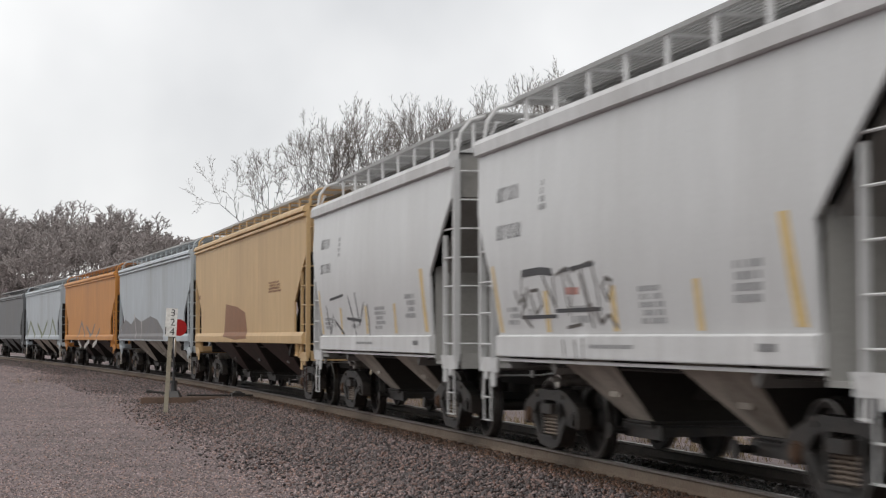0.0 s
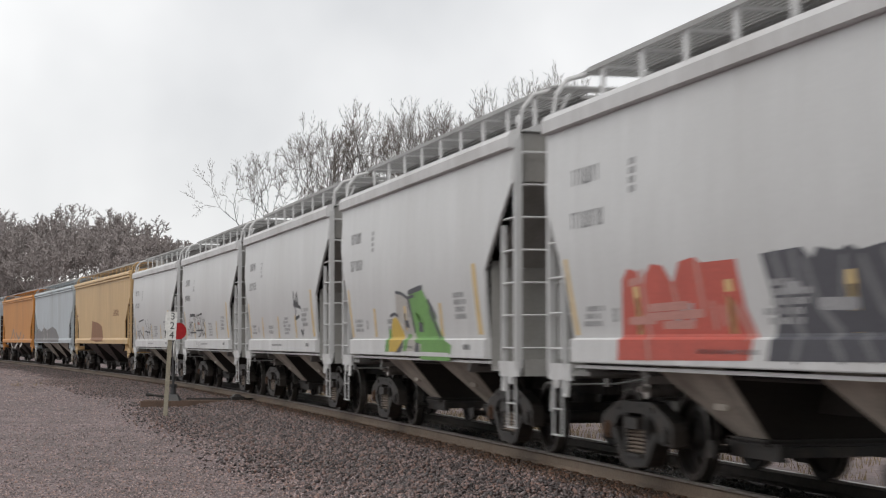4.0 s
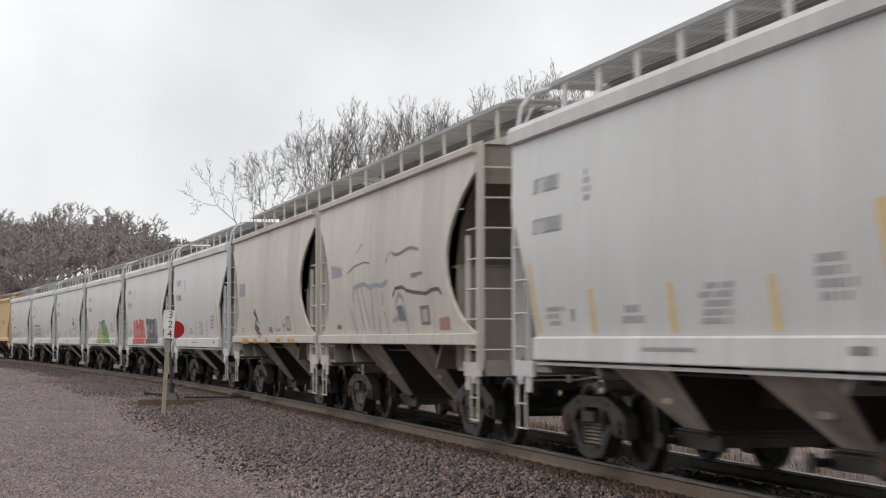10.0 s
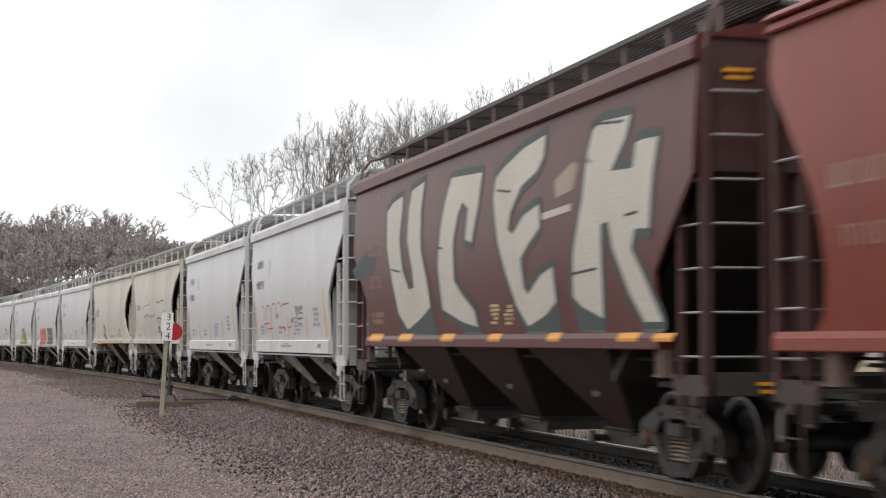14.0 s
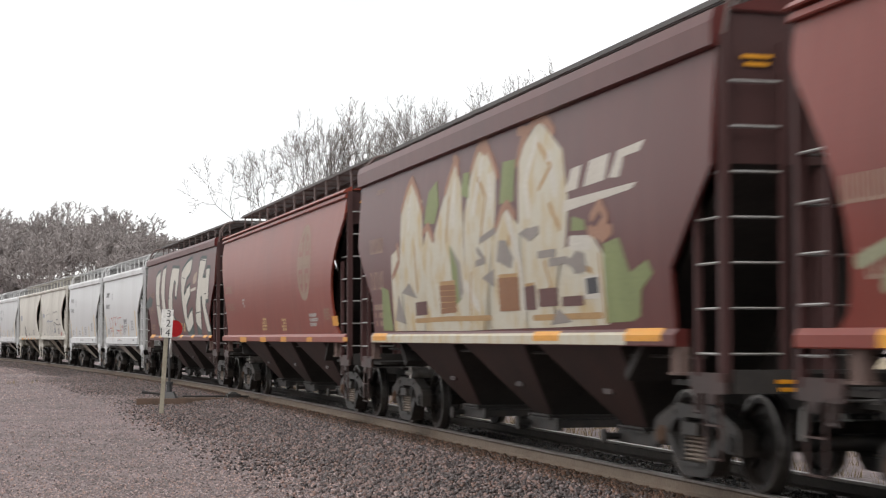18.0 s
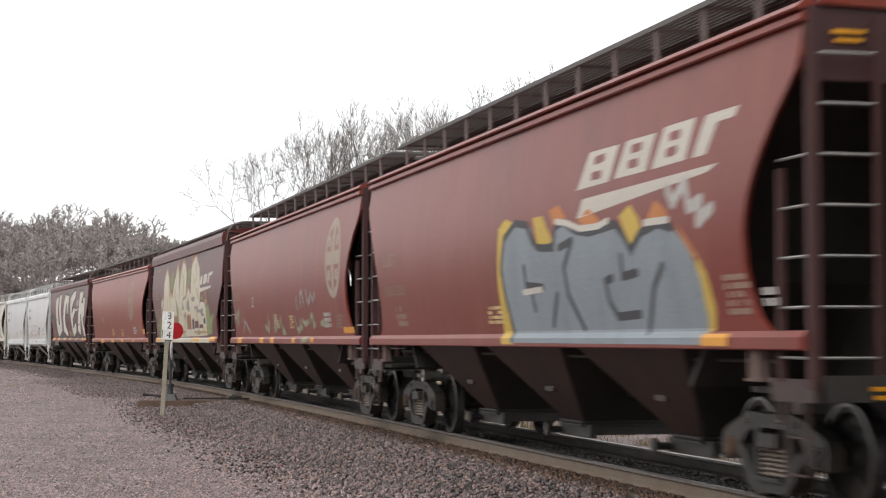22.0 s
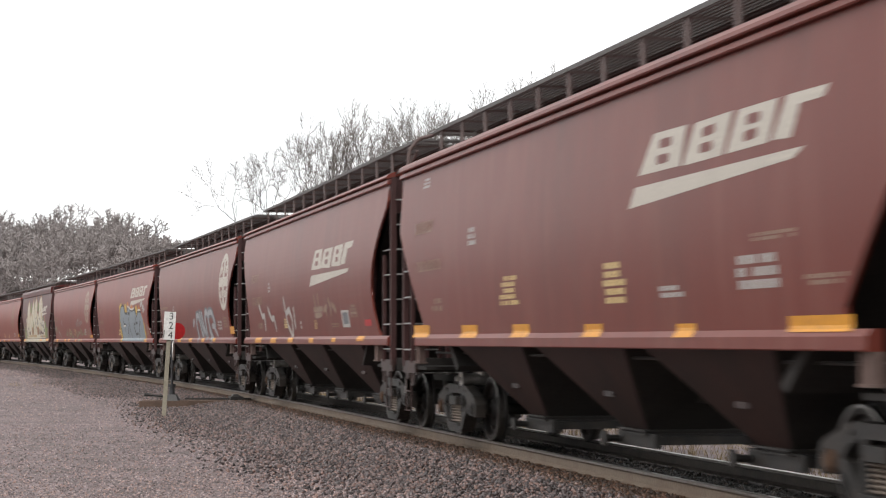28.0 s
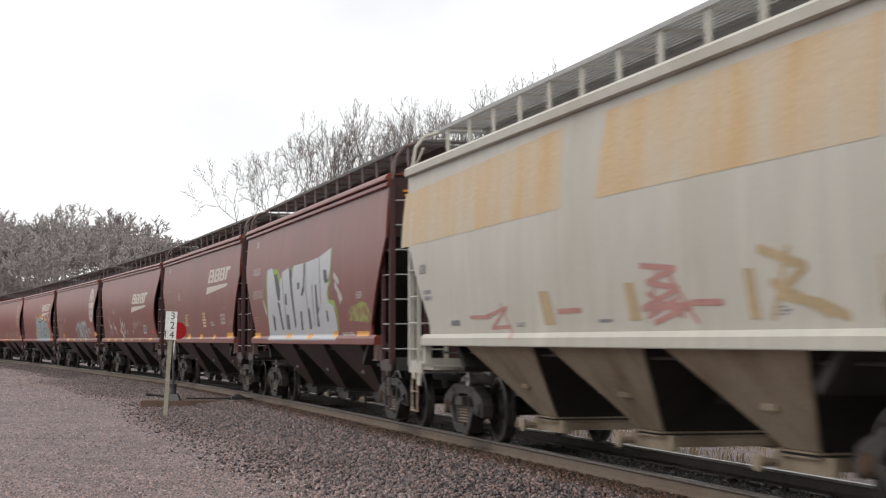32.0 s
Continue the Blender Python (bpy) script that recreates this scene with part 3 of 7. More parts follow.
def bay_mesh(kind, x0, x1):
    k = KINDS[kind]

    def make(bm):
        z1 = k["sill"][0] + 0.06
        m, t = (x0 + x1) / 2, (x1 - x0) / 2
        w = 0.36
        frustum(bm, (m - w, m + w, -0.64, 0.64, k["bay_to"]), (m - t, m + t, -1.40, 1.40, z1))
        box(bm, m - w - 0.05, m + w + 0.05, -0.70, 0.70, k["bay_to"] - 0.03, k["bay_to"] + 0.03)
    return shared(("hopper_bay", kind, x0), make)


def bay_side_mesh(kind, x0, x1, s):
    k = KINDS[kind]

    def make(bm):
        m, t, w = (x0 + x1) / 2, (x1 - x0) / 2, 0.36
        z0, z1 = k["bay_to"] + 0.03, k["sill"][0] + 0.05
        pts = [(m - w, 0.665, z0), (m + w, 0.665, z0), (m + t - 0.03, 1.405, z1), (m - t + 0.03, 1.405, z1)]
        a, b = [bm.verts.new((x, s * y, z)) for x, y, z in pts], [bm.verts.new((x, s * (y + 0.012), z - 0.004)) for x, y, z in pts]
        bm.faces.new(a), bm.faces.new(b[::-1])
        for i in range(4):
            j = (i + 1) % 4
            bm.faces.new((a[j], a[i], b[i], b[j]))
        # inspection plate
        zc = z0 + (z1 - z0) * 0.45
        yc = 0.665 + 0.74 * 0.45 + 0.014
        box(bm, m - 0.16, m + 0.16, s * (yc - 0.04), s * (yc - 0.006), zc - 0.07, zc + 0.07)
    return shared(("bay_side", kind, x0, s), make)


def gate_bm(bm):
    box(bm, -0.48, 0.48, -0.60, 0.60, 0.0, 0.10)
    for z in (0.105, 0.15):
        box(bm, -0.44, 0.44, -0.735, 0.735, z, z + 0.018)
    for s in (-1, 1):
        box(bm, -0.62, 0.62, s * 0.60, s * 0.68, -0.03, 0.13)
        tube(bm, (0.55, s * 0.50, 0.03), (0.55, s * 0.86, 0.03), 0.04, 8)
        tube(bm, (0.55, s * 0.84, 0.03), (0.55, s * 0.88, 0.03), 0.09, 10)


def centre_sill_mesh(kind):
    k = KINDS[kind]

    def make(bm):
        h = k["length"] / 2
        box(bm, -h + 0.1, h - 0.1, -0.28, 0.28, 0.76, 1.04)
    return shared(("centre_sill", kind), make)


def platform_mesh(kind, e):
    k = KINDS[kind]

    def make(bm):
        h, z = k["length"] / 2, k["low"]
        lo = h - max(k["inset"], 1.2) - 0.02
        box(bm, e * lo, e * (h + 0.02), -1.44, 1.44, z, z + 0.05)
        box(bm, e * (h + 0.0), e * (h + 0.10), -1.40, 1.40, z - 0.05, z + 0.16)
    return shared(("end_platform", kind, e), make)


def corner_plate_mesh(kind, e):
    k = KINDS[kind]

    def make(bm):
        h, z = k["length"] / 2, k["low"]
        prism(bm, [(e * (h - 0.75), z + 0.13), (e * (h + 0.11), z + 0.13), (e * (h + 0.11), z - 0.05), (e * (h - 0.12), z - 0.06), (e * (h - 0.16), z - 0.15), (e * (h - 0.26), z - 0.15), (e * (h - 0.30), z - 0.06), (e * (h - 0.70), z + 0.0)], -0.02, 0.02)
    return shared(("corner_plate", kind, e), make)


def end_mark_bm(bm):
    # two short rows of worn lettering
    for z, w in ((0.035, 0.15), (-0.035, 0.12)):
        box(bm, -0.004, 0.004, -w, w, z - 0.018, z + 0.018)


def handrail_bm(bm):
    a, b, c, d = (0, 0, 0), (0, -0.06, 0.34), (0, -0.20, 0.50), (0, -0.45, 0.56)
    for p, q in ((a, b), (b, c), (c, d)):
        tube(bm, p, q, 0.026, 8)
    tube(bm, (0, -0.02, 0.0), (-0.34, -0.10, 0.30), 0.02, 6)


def brake_bm(bm):
    tube(bm, (0, -0.25, 0), (0, 0.14, 0), 0.085, 16)
    tube(bm, (0, 0.14, 0), (0, 0.165, 0), 0.10, 16)
    tube(bm, (0, 0.165, 0), (0, 0.24, 0), 0.035, 10)
    box(bm, -0.16, 0.16, -0.2, -0.12, 0.05, 0.20)


def air_pipe_mesh(kind):
    k = KINDS[kind]

    def make(bm):
        h, z = k["length"] / 2, k["sill"][0] - 0.10
        tube(bm, (-h + 1.0, 0, z), (h - 1.0, 0, z), 0.02, 6)
        for i in range(5):
            x = -h + 1.4 + (2 * h - 2.8) * i / 4
            box(bm, x - 0.02, x + 0.02, -0.02, 0.02, z, z + 0.14)
    return shared(("air_pipe", kind), make)


def step_bm(bm):
    for x in (-0.17, 0.17):
        tube(bm, (x, 0, 0.0), (x, 0, 0.66), 0.013, 6)
    for z in (0.0, 0.30):
        box(bm, -0.18, 0.18, -0.02, 0.02, z - 0.008, z + 0.008)


def coupler_bm(bm):
    box(bm, -0.2, 0.42, -0.09, 0.09, 0.80, 0.96)
    prism(bm, [(0.40, 0.72), (0.78, 0.74), (0.80, 1.02), (0.40, 1.04)], -0.16, 0.02)
    prism(bm, [(0.50, 0.76), (0.72, 0.76), (0.72, 1.0), (0.50, 1.0)], 0.02, 0.16)
    tube(bm, (0.1, 0.35, 0.85), (0.75, 0.25, 0.55), 0.03, 8)


def lever_bm(bm):
    # uncoupling rod from the corner to the coupler, its handle bent down at the side
    pts = [(0.0, 1.46, 0.62), (0.02, 1.44, 0.86), (0.06, 1.36, 0.93), (0.14, 0.62, 0.93), (0.30, 0.22, 0.97), (0.42, 0.06, 1.02)]
    for p, q in zip(pts, pts[1:]):
        tube(bm, p, q, 0.014, 6)
    for y in (1.25, 0.75):
        box(bm, 0.02, 0.10, y - 0.02, y + 0.02, 0.90, 1.06)


def hose_bm(bm):
    pts = [(0.10, 0.38, 0.80), (0.22, 0.36, 0.72), (0.36, 0.30, 0.52), (0.50, 0.22, 0.38), (0.66, 0.12, 0.36), (0.74, 0.05, 0.40)]
    for p, q in zip(pts, pts[1:]):
        tube(bm, p, q, 0.028, 7)
    tube(bm, (0.70, 0.08, 0.38), (0.78, 0.02, 0.42), 0.05, 8)


def jack_pad_bm(bm):
    # the bolster's end under the side sill: a face plate, two gussets and a foot
    box(bm, -0.11, 0.11, -0.03, 0.02, -0.24, 0.0)
    for x in (-0.10, 0.10):
        prism(bm, [(x - 0.012, 0.0), (x + 0.012, 0.0), (x + 0.012, -0.24), (x - 0.012, -0.24)], -0.06, 0.04)
    box(bm, -0.15, 0.15, -0.08, 0.05, -0.265, -0.24)


def staple_bm(bm):
    # roping staple and its plate below the corner
    box(bm, -0.16, 0.16, -0.02, 0.015, -0.08, 0.10)
    tube(bm, (-0.06, 0, -0.08), (-0.05, 0.01, -0.26), 0.02, 6)
    tube(bm, (0.06, 0, -0.08), (0.05, 0.01, -0.26), 0.02, 6)
    tube(bm, (-0.055, 0.01, -0.25), (0.055, 0.01, -0.25), 0.02, 6)


def rung_bm(bm, length=0.46):
    tube(bm, (0, -length / 2, 0), (0, length / 2, 0), 0.014, 6)


def post_mesh(kind):
    k = KINDS[kind]

    def make(bm):
        box(bm, -0.045, 0.045, -0.045, 0.045, k["low"] + 0.05, k["top"] + 0.06)
    return shared(("corner_post", kind), make)


def stile_bm(bm):
    box(bm, -0.025, 0.025, -0.03, 0.03, 0.0, 1.0)


def wide_post_mesh(kind):
    k = KINDS[kind]

    def make(bm):
        box(bm, -0.05, 0.05, -0.09, 0.09, k["low"] + 0.05, k.get("z1", 3.5) + 0.1)
    return shared(("end_post", kind), make)


def board_mesh(kind, s):
    k = KINDS[kind]

    def make(bm):
        h, z = k["length"] / 2 - (0.15 if kind == "grey" else 0.30), k["board"]
        for i in range(9):
            y = 0.46 + i * 0.072
            box(bm, -h, h, s * y, s * (y + 0.024), z, z + 0.032)
        n = int(2 * h / 0.11)
        for i in range(n + 1):
            x = -h + 2 * h * i / n
            box(bm, x - 0.006, x + 0.006, s * 0.46, s * 1.07, z + 0.001, z + 0.030)
        box(bm, -h, h, s * 1.06, s * 1.08, z - 0.02, z + 0.035)
    return shared(("running_board", kind, s), make)


def bracket_mesh(kind):
    k = KINDS[kind]

    def make(bm):
        z = k["top"] + k["fascia"] + 0.05
        box(bm, -0.06, 0.06, -0.012, 0.012, z, k["board"])
        box(bm, -0.012, 0.012, -0.5, 0.012, k["board"] - 0.03, k["board"])
    return shared(("board_bracket", kind), make)


def hatch_mesh(kind):
    k = KINDS[kind]

    def make(bm):
        h = k["length"] / 2 - 0.5
        z = k["top"] + k["fascia"] + 0.16
        box(bm, -h, h, -0.40, 0.40, z, k["board"] - 0.03)
        box(bm, -h - 0.02, h + 0.02, -0.46, 0.46, k["board"] - 0.03, k["board"] + 0.02)
    return shared(("hatch", kind), make)


def end_walk_mesh(kind, e):
    k = KINDS[kind]

    def make(bm):
        h, z = k["length"] / 2, k["board"]
        for i in range(4):
            box(bm, e * (h - 0.15 + i * 0.1), e * (h - 0.10 + i * 0.1), -1.05, 1.05, z, z + 0.03)
    return shared(("end_walk", kind, e), make)


def hopper_car(kind, label, body, sill=None, fascia=None, under=None, board=None, bracket=None, platform=None, rung=None, ends=None, posts=None, corner=None, shade_mat=None, pad=None, group="hopper cars of the train"):
    """One covered hopper car; its origin is over the middle of the track at the height of the railhead, its front at +x."""
    k = KINDS[kind]
    sill, fascia, under, board = sill or body, fascia or body, under or body, board or M_GRATE
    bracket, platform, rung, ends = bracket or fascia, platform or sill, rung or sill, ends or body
    posts, corner, shade_mat = posts or body, corner or sill, shade_mat or M_SHADE_STEEL
    pad = pad or corner
    car = tagged(new("hopper_car"), label, "freight car", group)
    h = k["length"] / 2
    for s in (1, -1):
        put("side_sheet", side_sheet_mesh(kind, s), body, car)
        put("side_sill", sill_mesh(kind, s), sill, car)
        put("roof_edge", fascia_mesh(kind, s), fascia, car)
        put("running_board", board_mesh(kind, s), board, car, "open steel grating walkway")
        n = k["posts"]
        for i in range(n):
            put("board_bracket", bracket_mesh(kind), bracket, car, at=pose(-h + 0.6 + (2 * h - 1.2) * i / (n - 1), s * 1.04, 0, 0, 0, 0 if s > 0 else 180))
    put("roof", roof_mesh(kind), body, car)
    put("hatch", hatch_mesh(kind), board, car)
    for e in (1, -1):
        put("slope_sheet", slope_mesh(kind, e), ends if k["bays"] == 2 else shade_mat, car)
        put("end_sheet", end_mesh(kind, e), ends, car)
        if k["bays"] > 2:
            put("end_web", sky_block_mesh(kind, e), shade_mat, car, "added dark plate that blocks the sky through the car end")
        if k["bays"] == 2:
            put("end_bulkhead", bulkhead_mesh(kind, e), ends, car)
        put("end_platform", platform_mesh(kind, e), platform, car)
        put("end_walk", end_walk_mesh(kind, e), board, car)
        put("coupler", shared(("coupler",), coupler_bm), M_TRUCK, car, "cast steel knuckle coupler", at=pose(e * (h + 0.05), 0, 0, 0, 0, 0 if e > 0 else 180))
        for s in (1, -1):
            put("corner_post", post_mesh(kind), posts, car, at=pose(e * (h + 0.04), s * 1.46, 0))
            put("corner_plate", corner_plate_mesh(kind, e), corner, car, at=pose(0, s * 1.47, 0))
            if not k.get("arc"):
                put("handrail", shared(("handrail",), handrail_bm), bracket if bracket is M_BRACKET else fascia, car, at=pose(e * (h + 0.04), s * 1.46, k["top"] + 0.04) @ Matrix.Diagonal((e, s, (k["board"] - k["top"] - 0.05) / 0.56, 1)))
            if k["bays"] > 2:
                put("jacking_pad", shared(("jacking_pad",), jack_pad_bm), pad, car, "dusty bracket under the side sill", at=pose(e * (h - 1.0), s * 1.48, k["sill"][0], 0, 0, 0 if s > 0 else 180))
            put("roping_staple", shared(("roping_staple",), staple_bm), corner, car, at=pose(e * (h - 0.55), s * 1.47, k["low"] + 0.02, 0, 0, 0 if s > 0 else 180))
            put("step", shared(("step",), step_bm), posts if k["bays"] == 2 else under, car, at=pose(e * (h - 0.22), s * 1.47, 0.36))
            ladder = part_empty("ladder", car, pose(e * h, s * 1.46, 0))
            put("stile", shared(("stile",), stile_bm), posts, ladder, at=Matrix.Translation((-e * 0.52, 0.02 * s, k["low"] + 0.1)) @ Matrix.Diagonal((1, 1, 1.75, 1)))
            put("stile", shared(("stile",), stile_bm), posts, ladder, at=Matrix.Translation((e * 0.06, -s * 0.56, k["low"] + 0.1)) @ Matrix.Diagonal((1, 1, k["top"] - k["low"] - 0.1, 1)))
            for i in range(7):
                z = k["low"] + 0.30 + i * 0.405
                if i < 5:
                    put("rung", shared(("rung",), rung_bm), rung, ladder, at=pose(-e * 0.24, s * 0.03, z, 0, 0, 90) @ Matrix.Diagonal((1, 1.25, 1, 1)))
                put("rung", shared(("rung",), rung_bm), rung, ladder, at=pose(e * 0.07, -s * 0.28, z) @ Matrix.Diagonal((1, 1.2, 1, 1)))
        put("uncoupling_lever", shared(("uncoupling_lever",), lever_bm), M_RUNG if k["bays"] > 2 else rung, car, "thin steel uncoupling rod", at=pose(e * (h + 0.06), 0, 0, 0, 0, 0 if e > 0 else 180))
        put("air_hose", shared(("air_hose",), hose_bm), M_BLACK, car, "black rubber air hose", at=pose(e * h, 0, 0, 0, 0, 0 if e > 0 else 180))
        for y in (-0.45, 0.45):
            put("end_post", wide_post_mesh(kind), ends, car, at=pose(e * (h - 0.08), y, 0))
    if ends is M_END_RED:
        put("end_mark", shared(("end_mark",), end_mark_bm), M_ORANGE_MARK, car, "small worn yellow marking", at=pose(-h - 0.012, 1.12, k["top"] - 0.16))
        put("end_mark", shared(("end_mark",), end_mark_bm), M_ORANGE_MARK, car, "small worn yellow marking", at=pose(-h - 0.105, 0.85, k["low"] + 0.02))
    put("centre_sill", centre_sill_mesh(kind), shade_mat, car)
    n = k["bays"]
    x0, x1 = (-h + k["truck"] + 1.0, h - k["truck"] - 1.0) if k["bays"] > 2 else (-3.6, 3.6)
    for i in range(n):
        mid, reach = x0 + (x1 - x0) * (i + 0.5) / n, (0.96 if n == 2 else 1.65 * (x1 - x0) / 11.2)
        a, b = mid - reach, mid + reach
        bay = put("hopper_bay", bay_mesh(kind, round(a, 3), round(b, 3)), shade_mat, car, "sloping hopper bay, near-black with underside shade in its colour")
        for s in (1, -1):
            put("bay_side", bay_side_mesh(kind, round(a, 3), round(b, 3), s), under, bay, "grimy bay side sheet with underside shade in its colour")
        put("outlet_gate", shared(("outlet_gate",), gate_bm), under if body is M_WHITE else M_TRUCK, car, "dirty steel discharge gate", at=pose((a + b) / 2, 0, k["bay_to"] - 0.14))
    for s in (1, -1):
        put("brake_cylinder", shared(("brake_cylinder",), brake_bm), M_CYLINDER, car, "dull bright metal brake cylinder", at=pose(h - k["truck"] - 0.42, s * 0.95, k["low"] - 0.12, 0, 0, 0 if s > 0 else 180))
        put("air_pipe", air_pipe_mesh(kind), M_TRUCK, car, at=pose(0, s * 1.22, 0))
    wheels = []
    for x in (-h + k["truck"], h - k["truck"]):
        wheels += truck(car, x)[1]
    return car, wheels


# front corner of each car at the start, metres along the track, from the head of the train back
GREY_LABEL = "light grey two-bay hopper car with pale sill"
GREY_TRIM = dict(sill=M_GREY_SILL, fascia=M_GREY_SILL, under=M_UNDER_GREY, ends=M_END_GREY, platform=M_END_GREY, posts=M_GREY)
RED_TRIM = dict(under=M_UNDER_RED, board=M_GRATE_DARK, bracket=M_BRACKET, platform=M_SHADE_STEEL, rung=M_RUNG, ends=M_END_RED, posts=M_END_RED, corner=M_UNDER_RED, pad=M_DUSTY)
TRAIN = [
    ("long", 114.0, M_DARK, dict(), "dark grey covered hopper car far along the train"),
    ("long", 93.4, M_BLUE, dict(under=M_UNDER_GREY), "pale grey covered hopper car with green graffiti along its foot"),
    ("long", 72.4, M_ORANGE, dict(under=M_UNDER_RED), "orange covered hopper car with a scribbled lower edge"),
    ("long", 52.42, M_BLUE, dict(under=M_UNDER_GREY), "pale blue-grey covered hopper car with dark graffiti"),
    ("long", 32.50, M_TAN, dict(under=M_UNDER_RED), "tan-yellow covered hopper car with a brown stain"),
    ("grey", 12.80, M_GREY, GREY_TRIM, GREY_LABEL + " and black graffiti"),
    ("grey", 0.0, M_GREY, GREY_TRIM, GREY_LABEL + " and large black graffiti"),
    ("grey", -12.80, M_GREY, GREY_TRIM, GREY_LABEL + " and black scrawl"),
    ("grey", -25.60, M_GREY, GREY_TRIM, GREY_LABEL + " and green graffiti"),
    ("grey", -38.36, M_GREY, GREY_TRIM, GREY_LABEL + " and red-black graffiti"),
    ("grey", -51.18, M_GREY, GREY_TRIM, GREY_LABEL + ", plain sides"),
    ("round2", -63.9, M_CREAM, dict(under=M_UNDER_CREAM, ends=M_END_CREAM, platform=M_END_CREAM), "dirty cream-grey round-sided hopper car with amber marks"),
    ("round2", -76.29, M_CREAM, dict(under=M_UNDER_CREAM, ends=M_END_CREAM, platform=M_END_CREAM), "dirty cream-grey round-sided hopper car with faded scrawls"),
    ("grey", -89.78, M_GREY, GREY_TRIM, GREY_LABEL + ", plain clean sides"),
    ("grey", -102.49, M_GREY, GREY_TRIM, GREY_LABEL + " and red outline graffiti"),
    ("brown3", -115.17, M_BROWN, RED_TRIM, "dark brown hopper car with huge white graffiti letters"),
    ("round3", -132.54, M_RED2, RED_TRIM, "oxide red round-sided hopper car with a faded round emblem"),
    ("eaved3", -150.67, M_BROWN, RED_TRIM, "dark brown hopper car with tall cream graffiti"),
    ("round3", -168.04, M_RED, RED_TRIM, "oxide red round-sided hopper car with a round emblem"),
    ("round3", -185.67, M_RED, RED_TRIM, "oxide red hopper car with blue-grey graffiti and slanted white mark"),
    ("round3", -204.0, M_RED3, RED_TRIM, "oxide red hopper car with a white oval cross emblem"),
    ("round3", -222.3, M_RED3, RED_TRIM, "oxide red hopper car with slanted white mark and pale scrawls"),
    ("flat3", -240.07, M_RED3, RED_TRIM, "oxide red flat-sided hopper car with slanted white mark"),
    ("flat3", -257.76, M_RED3, RED_TRIM, "oxide red hopper car with silver block graffiti"),
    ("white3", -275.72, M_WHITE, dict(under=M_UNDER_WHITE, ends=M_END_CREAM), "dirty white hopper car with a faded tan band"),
]
CARS = []
for kind, at, body, more, label in TRAIN:
    car, wheels = hopper_car(kind, label, body, **more)
    CARS.append((car, wheels, kind, at))


# ---- paint on the cars: marks, reflectors, stencils, graffiti ----
def spray(name, base, rough=0.6, worn=0.35):
    base = tuple(c * 0.84 for c in base)
    return surface(name, base, rough=rough, dirt=tuple(c * 0.6 for c in base), amount=worn, scale=2.2, fine=35, bump=0.03, streak=2.5, low=0.4, high=0.75)


G_WHITE = spray("off_white_spray", (0.60, 0.56, 0.49), worn=0.25)
G_GREEN_GREY = spray("grey_green_spray", (0.055, 0.075, 0.07))
G_CREAM = surface("mottled_cream_spray", (0.4704, 0.4368, 0.3528), rough=0.6, dirt=(0.4032, 0.2772, 0.1092), amount=0.85, scale=3.2, fine=30, bump=0.02, streak=1.6, low=0.46, high=0.7, grainy=0.08)
G_RUST = spray("orange_brown_spray", (0.36, 0.19, 0.12))
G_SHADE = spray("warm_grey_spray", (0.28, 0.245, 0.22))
G_LIME = spray("lime_spray", (0.22, 0.255, 0.10))
G_OCHRE = spray("ochre_spray", (0.42, 0.25, 0.10))
G_BROWN = spray("brown_spray", (0.27, 0.12, 0.05))
G_GREY = spray("grey_spray", (0.19, 0.19, 0.20))
G_BLACK = spray("black_spray", (0.045, 0.045, 0.05))
G_DARK = spray("charcoal_spray", (0.075, 0.075, 0.09))
G_DARKF = spray("faded_dark_spray", (0.20, 0.19, 0.19))
G_MARK = spray("white_lettering", (0.58, 0.53, 0.46), worn=0.25)
G_PALE = spray("pale_lettering", (0.48, 0.45, 0.42))
G_FADED = spray("faded_tan_lettering", (0.33, 0.22, 0.16))
G_FADED2 = spray("faded_emblem", (0.40, 0.31, 0.24))
G_MINT = spray("faded_green_spray", (0.33, 0.33, 0.21), worn=0.8)
G_PALEGREEN = spray("faded_grey_spray", (0.36, 0.32, 0.29), worn=0.8)
G_YELLOW = spray("yellow_spray", (0.62, 0.42, 0.07))
G_BLUEGREY = spray("blue_grey_spray", (0.25, 0.285, 0.31), worn=0.35)
G_ORANGE2 = spray("orange_spray", (0.55, 0.20, 0.05))
G_PINK = spray("pink_spray", (0.55, 0.26, 0.22))
G_LIMEW = surface("worn_lime_spray", (0.22, 0.25, 0.05), rough=0.6, dirt=(0.17, 0.07, 0.03), amount=1.0, scale=9, fine=35, bump=0.02, low=0.42, high=0.58)
G_SMOKE = spray("thin_grey_spray", (0.27, 0.27, 0.275))
G_LIMEB = spray("bright_lime_spray", (0.26, 0.40, 0.06))
G_DARK2 = spray("brown_black_spray", (0.10, 0.085, 0.075))
G_GREYB = spray("blue_charcoal_spray", (0.17, 0.175, 0.195))
G_GREENB = spray("bright_green_spray", (0.16, 0.36, 0.09))
G_SILVER = spray("silver_spray", (0.44, 0.45, 0.47), rough=0.42, worn=0.2)
G_RED = spray("red_spray", (0.55, 0.10, 0.07))
G_REDF = spray("faded_red_spray", (0.46, 0.22, 0.19))
G_TAN = surface("faded_tan_band", (0.4788, 0.3192, 0.1596), rough=0.6, dirt=(0.4704, 0.42, 0.336), amount=0.95, scale=1.3, fine=30, bump=0.02, streak=5.0, low=0.40, high=0.66)
G_TAN2 = spray("old_reflector_tan", (0.46, 0.34, 0.19))
G_BLUEF = spray("faded_blue_spray", (0.33, 0.34, 0.38))
G_OLIVE = spray("olive_spray", (0.20, 0.23, 0.14))
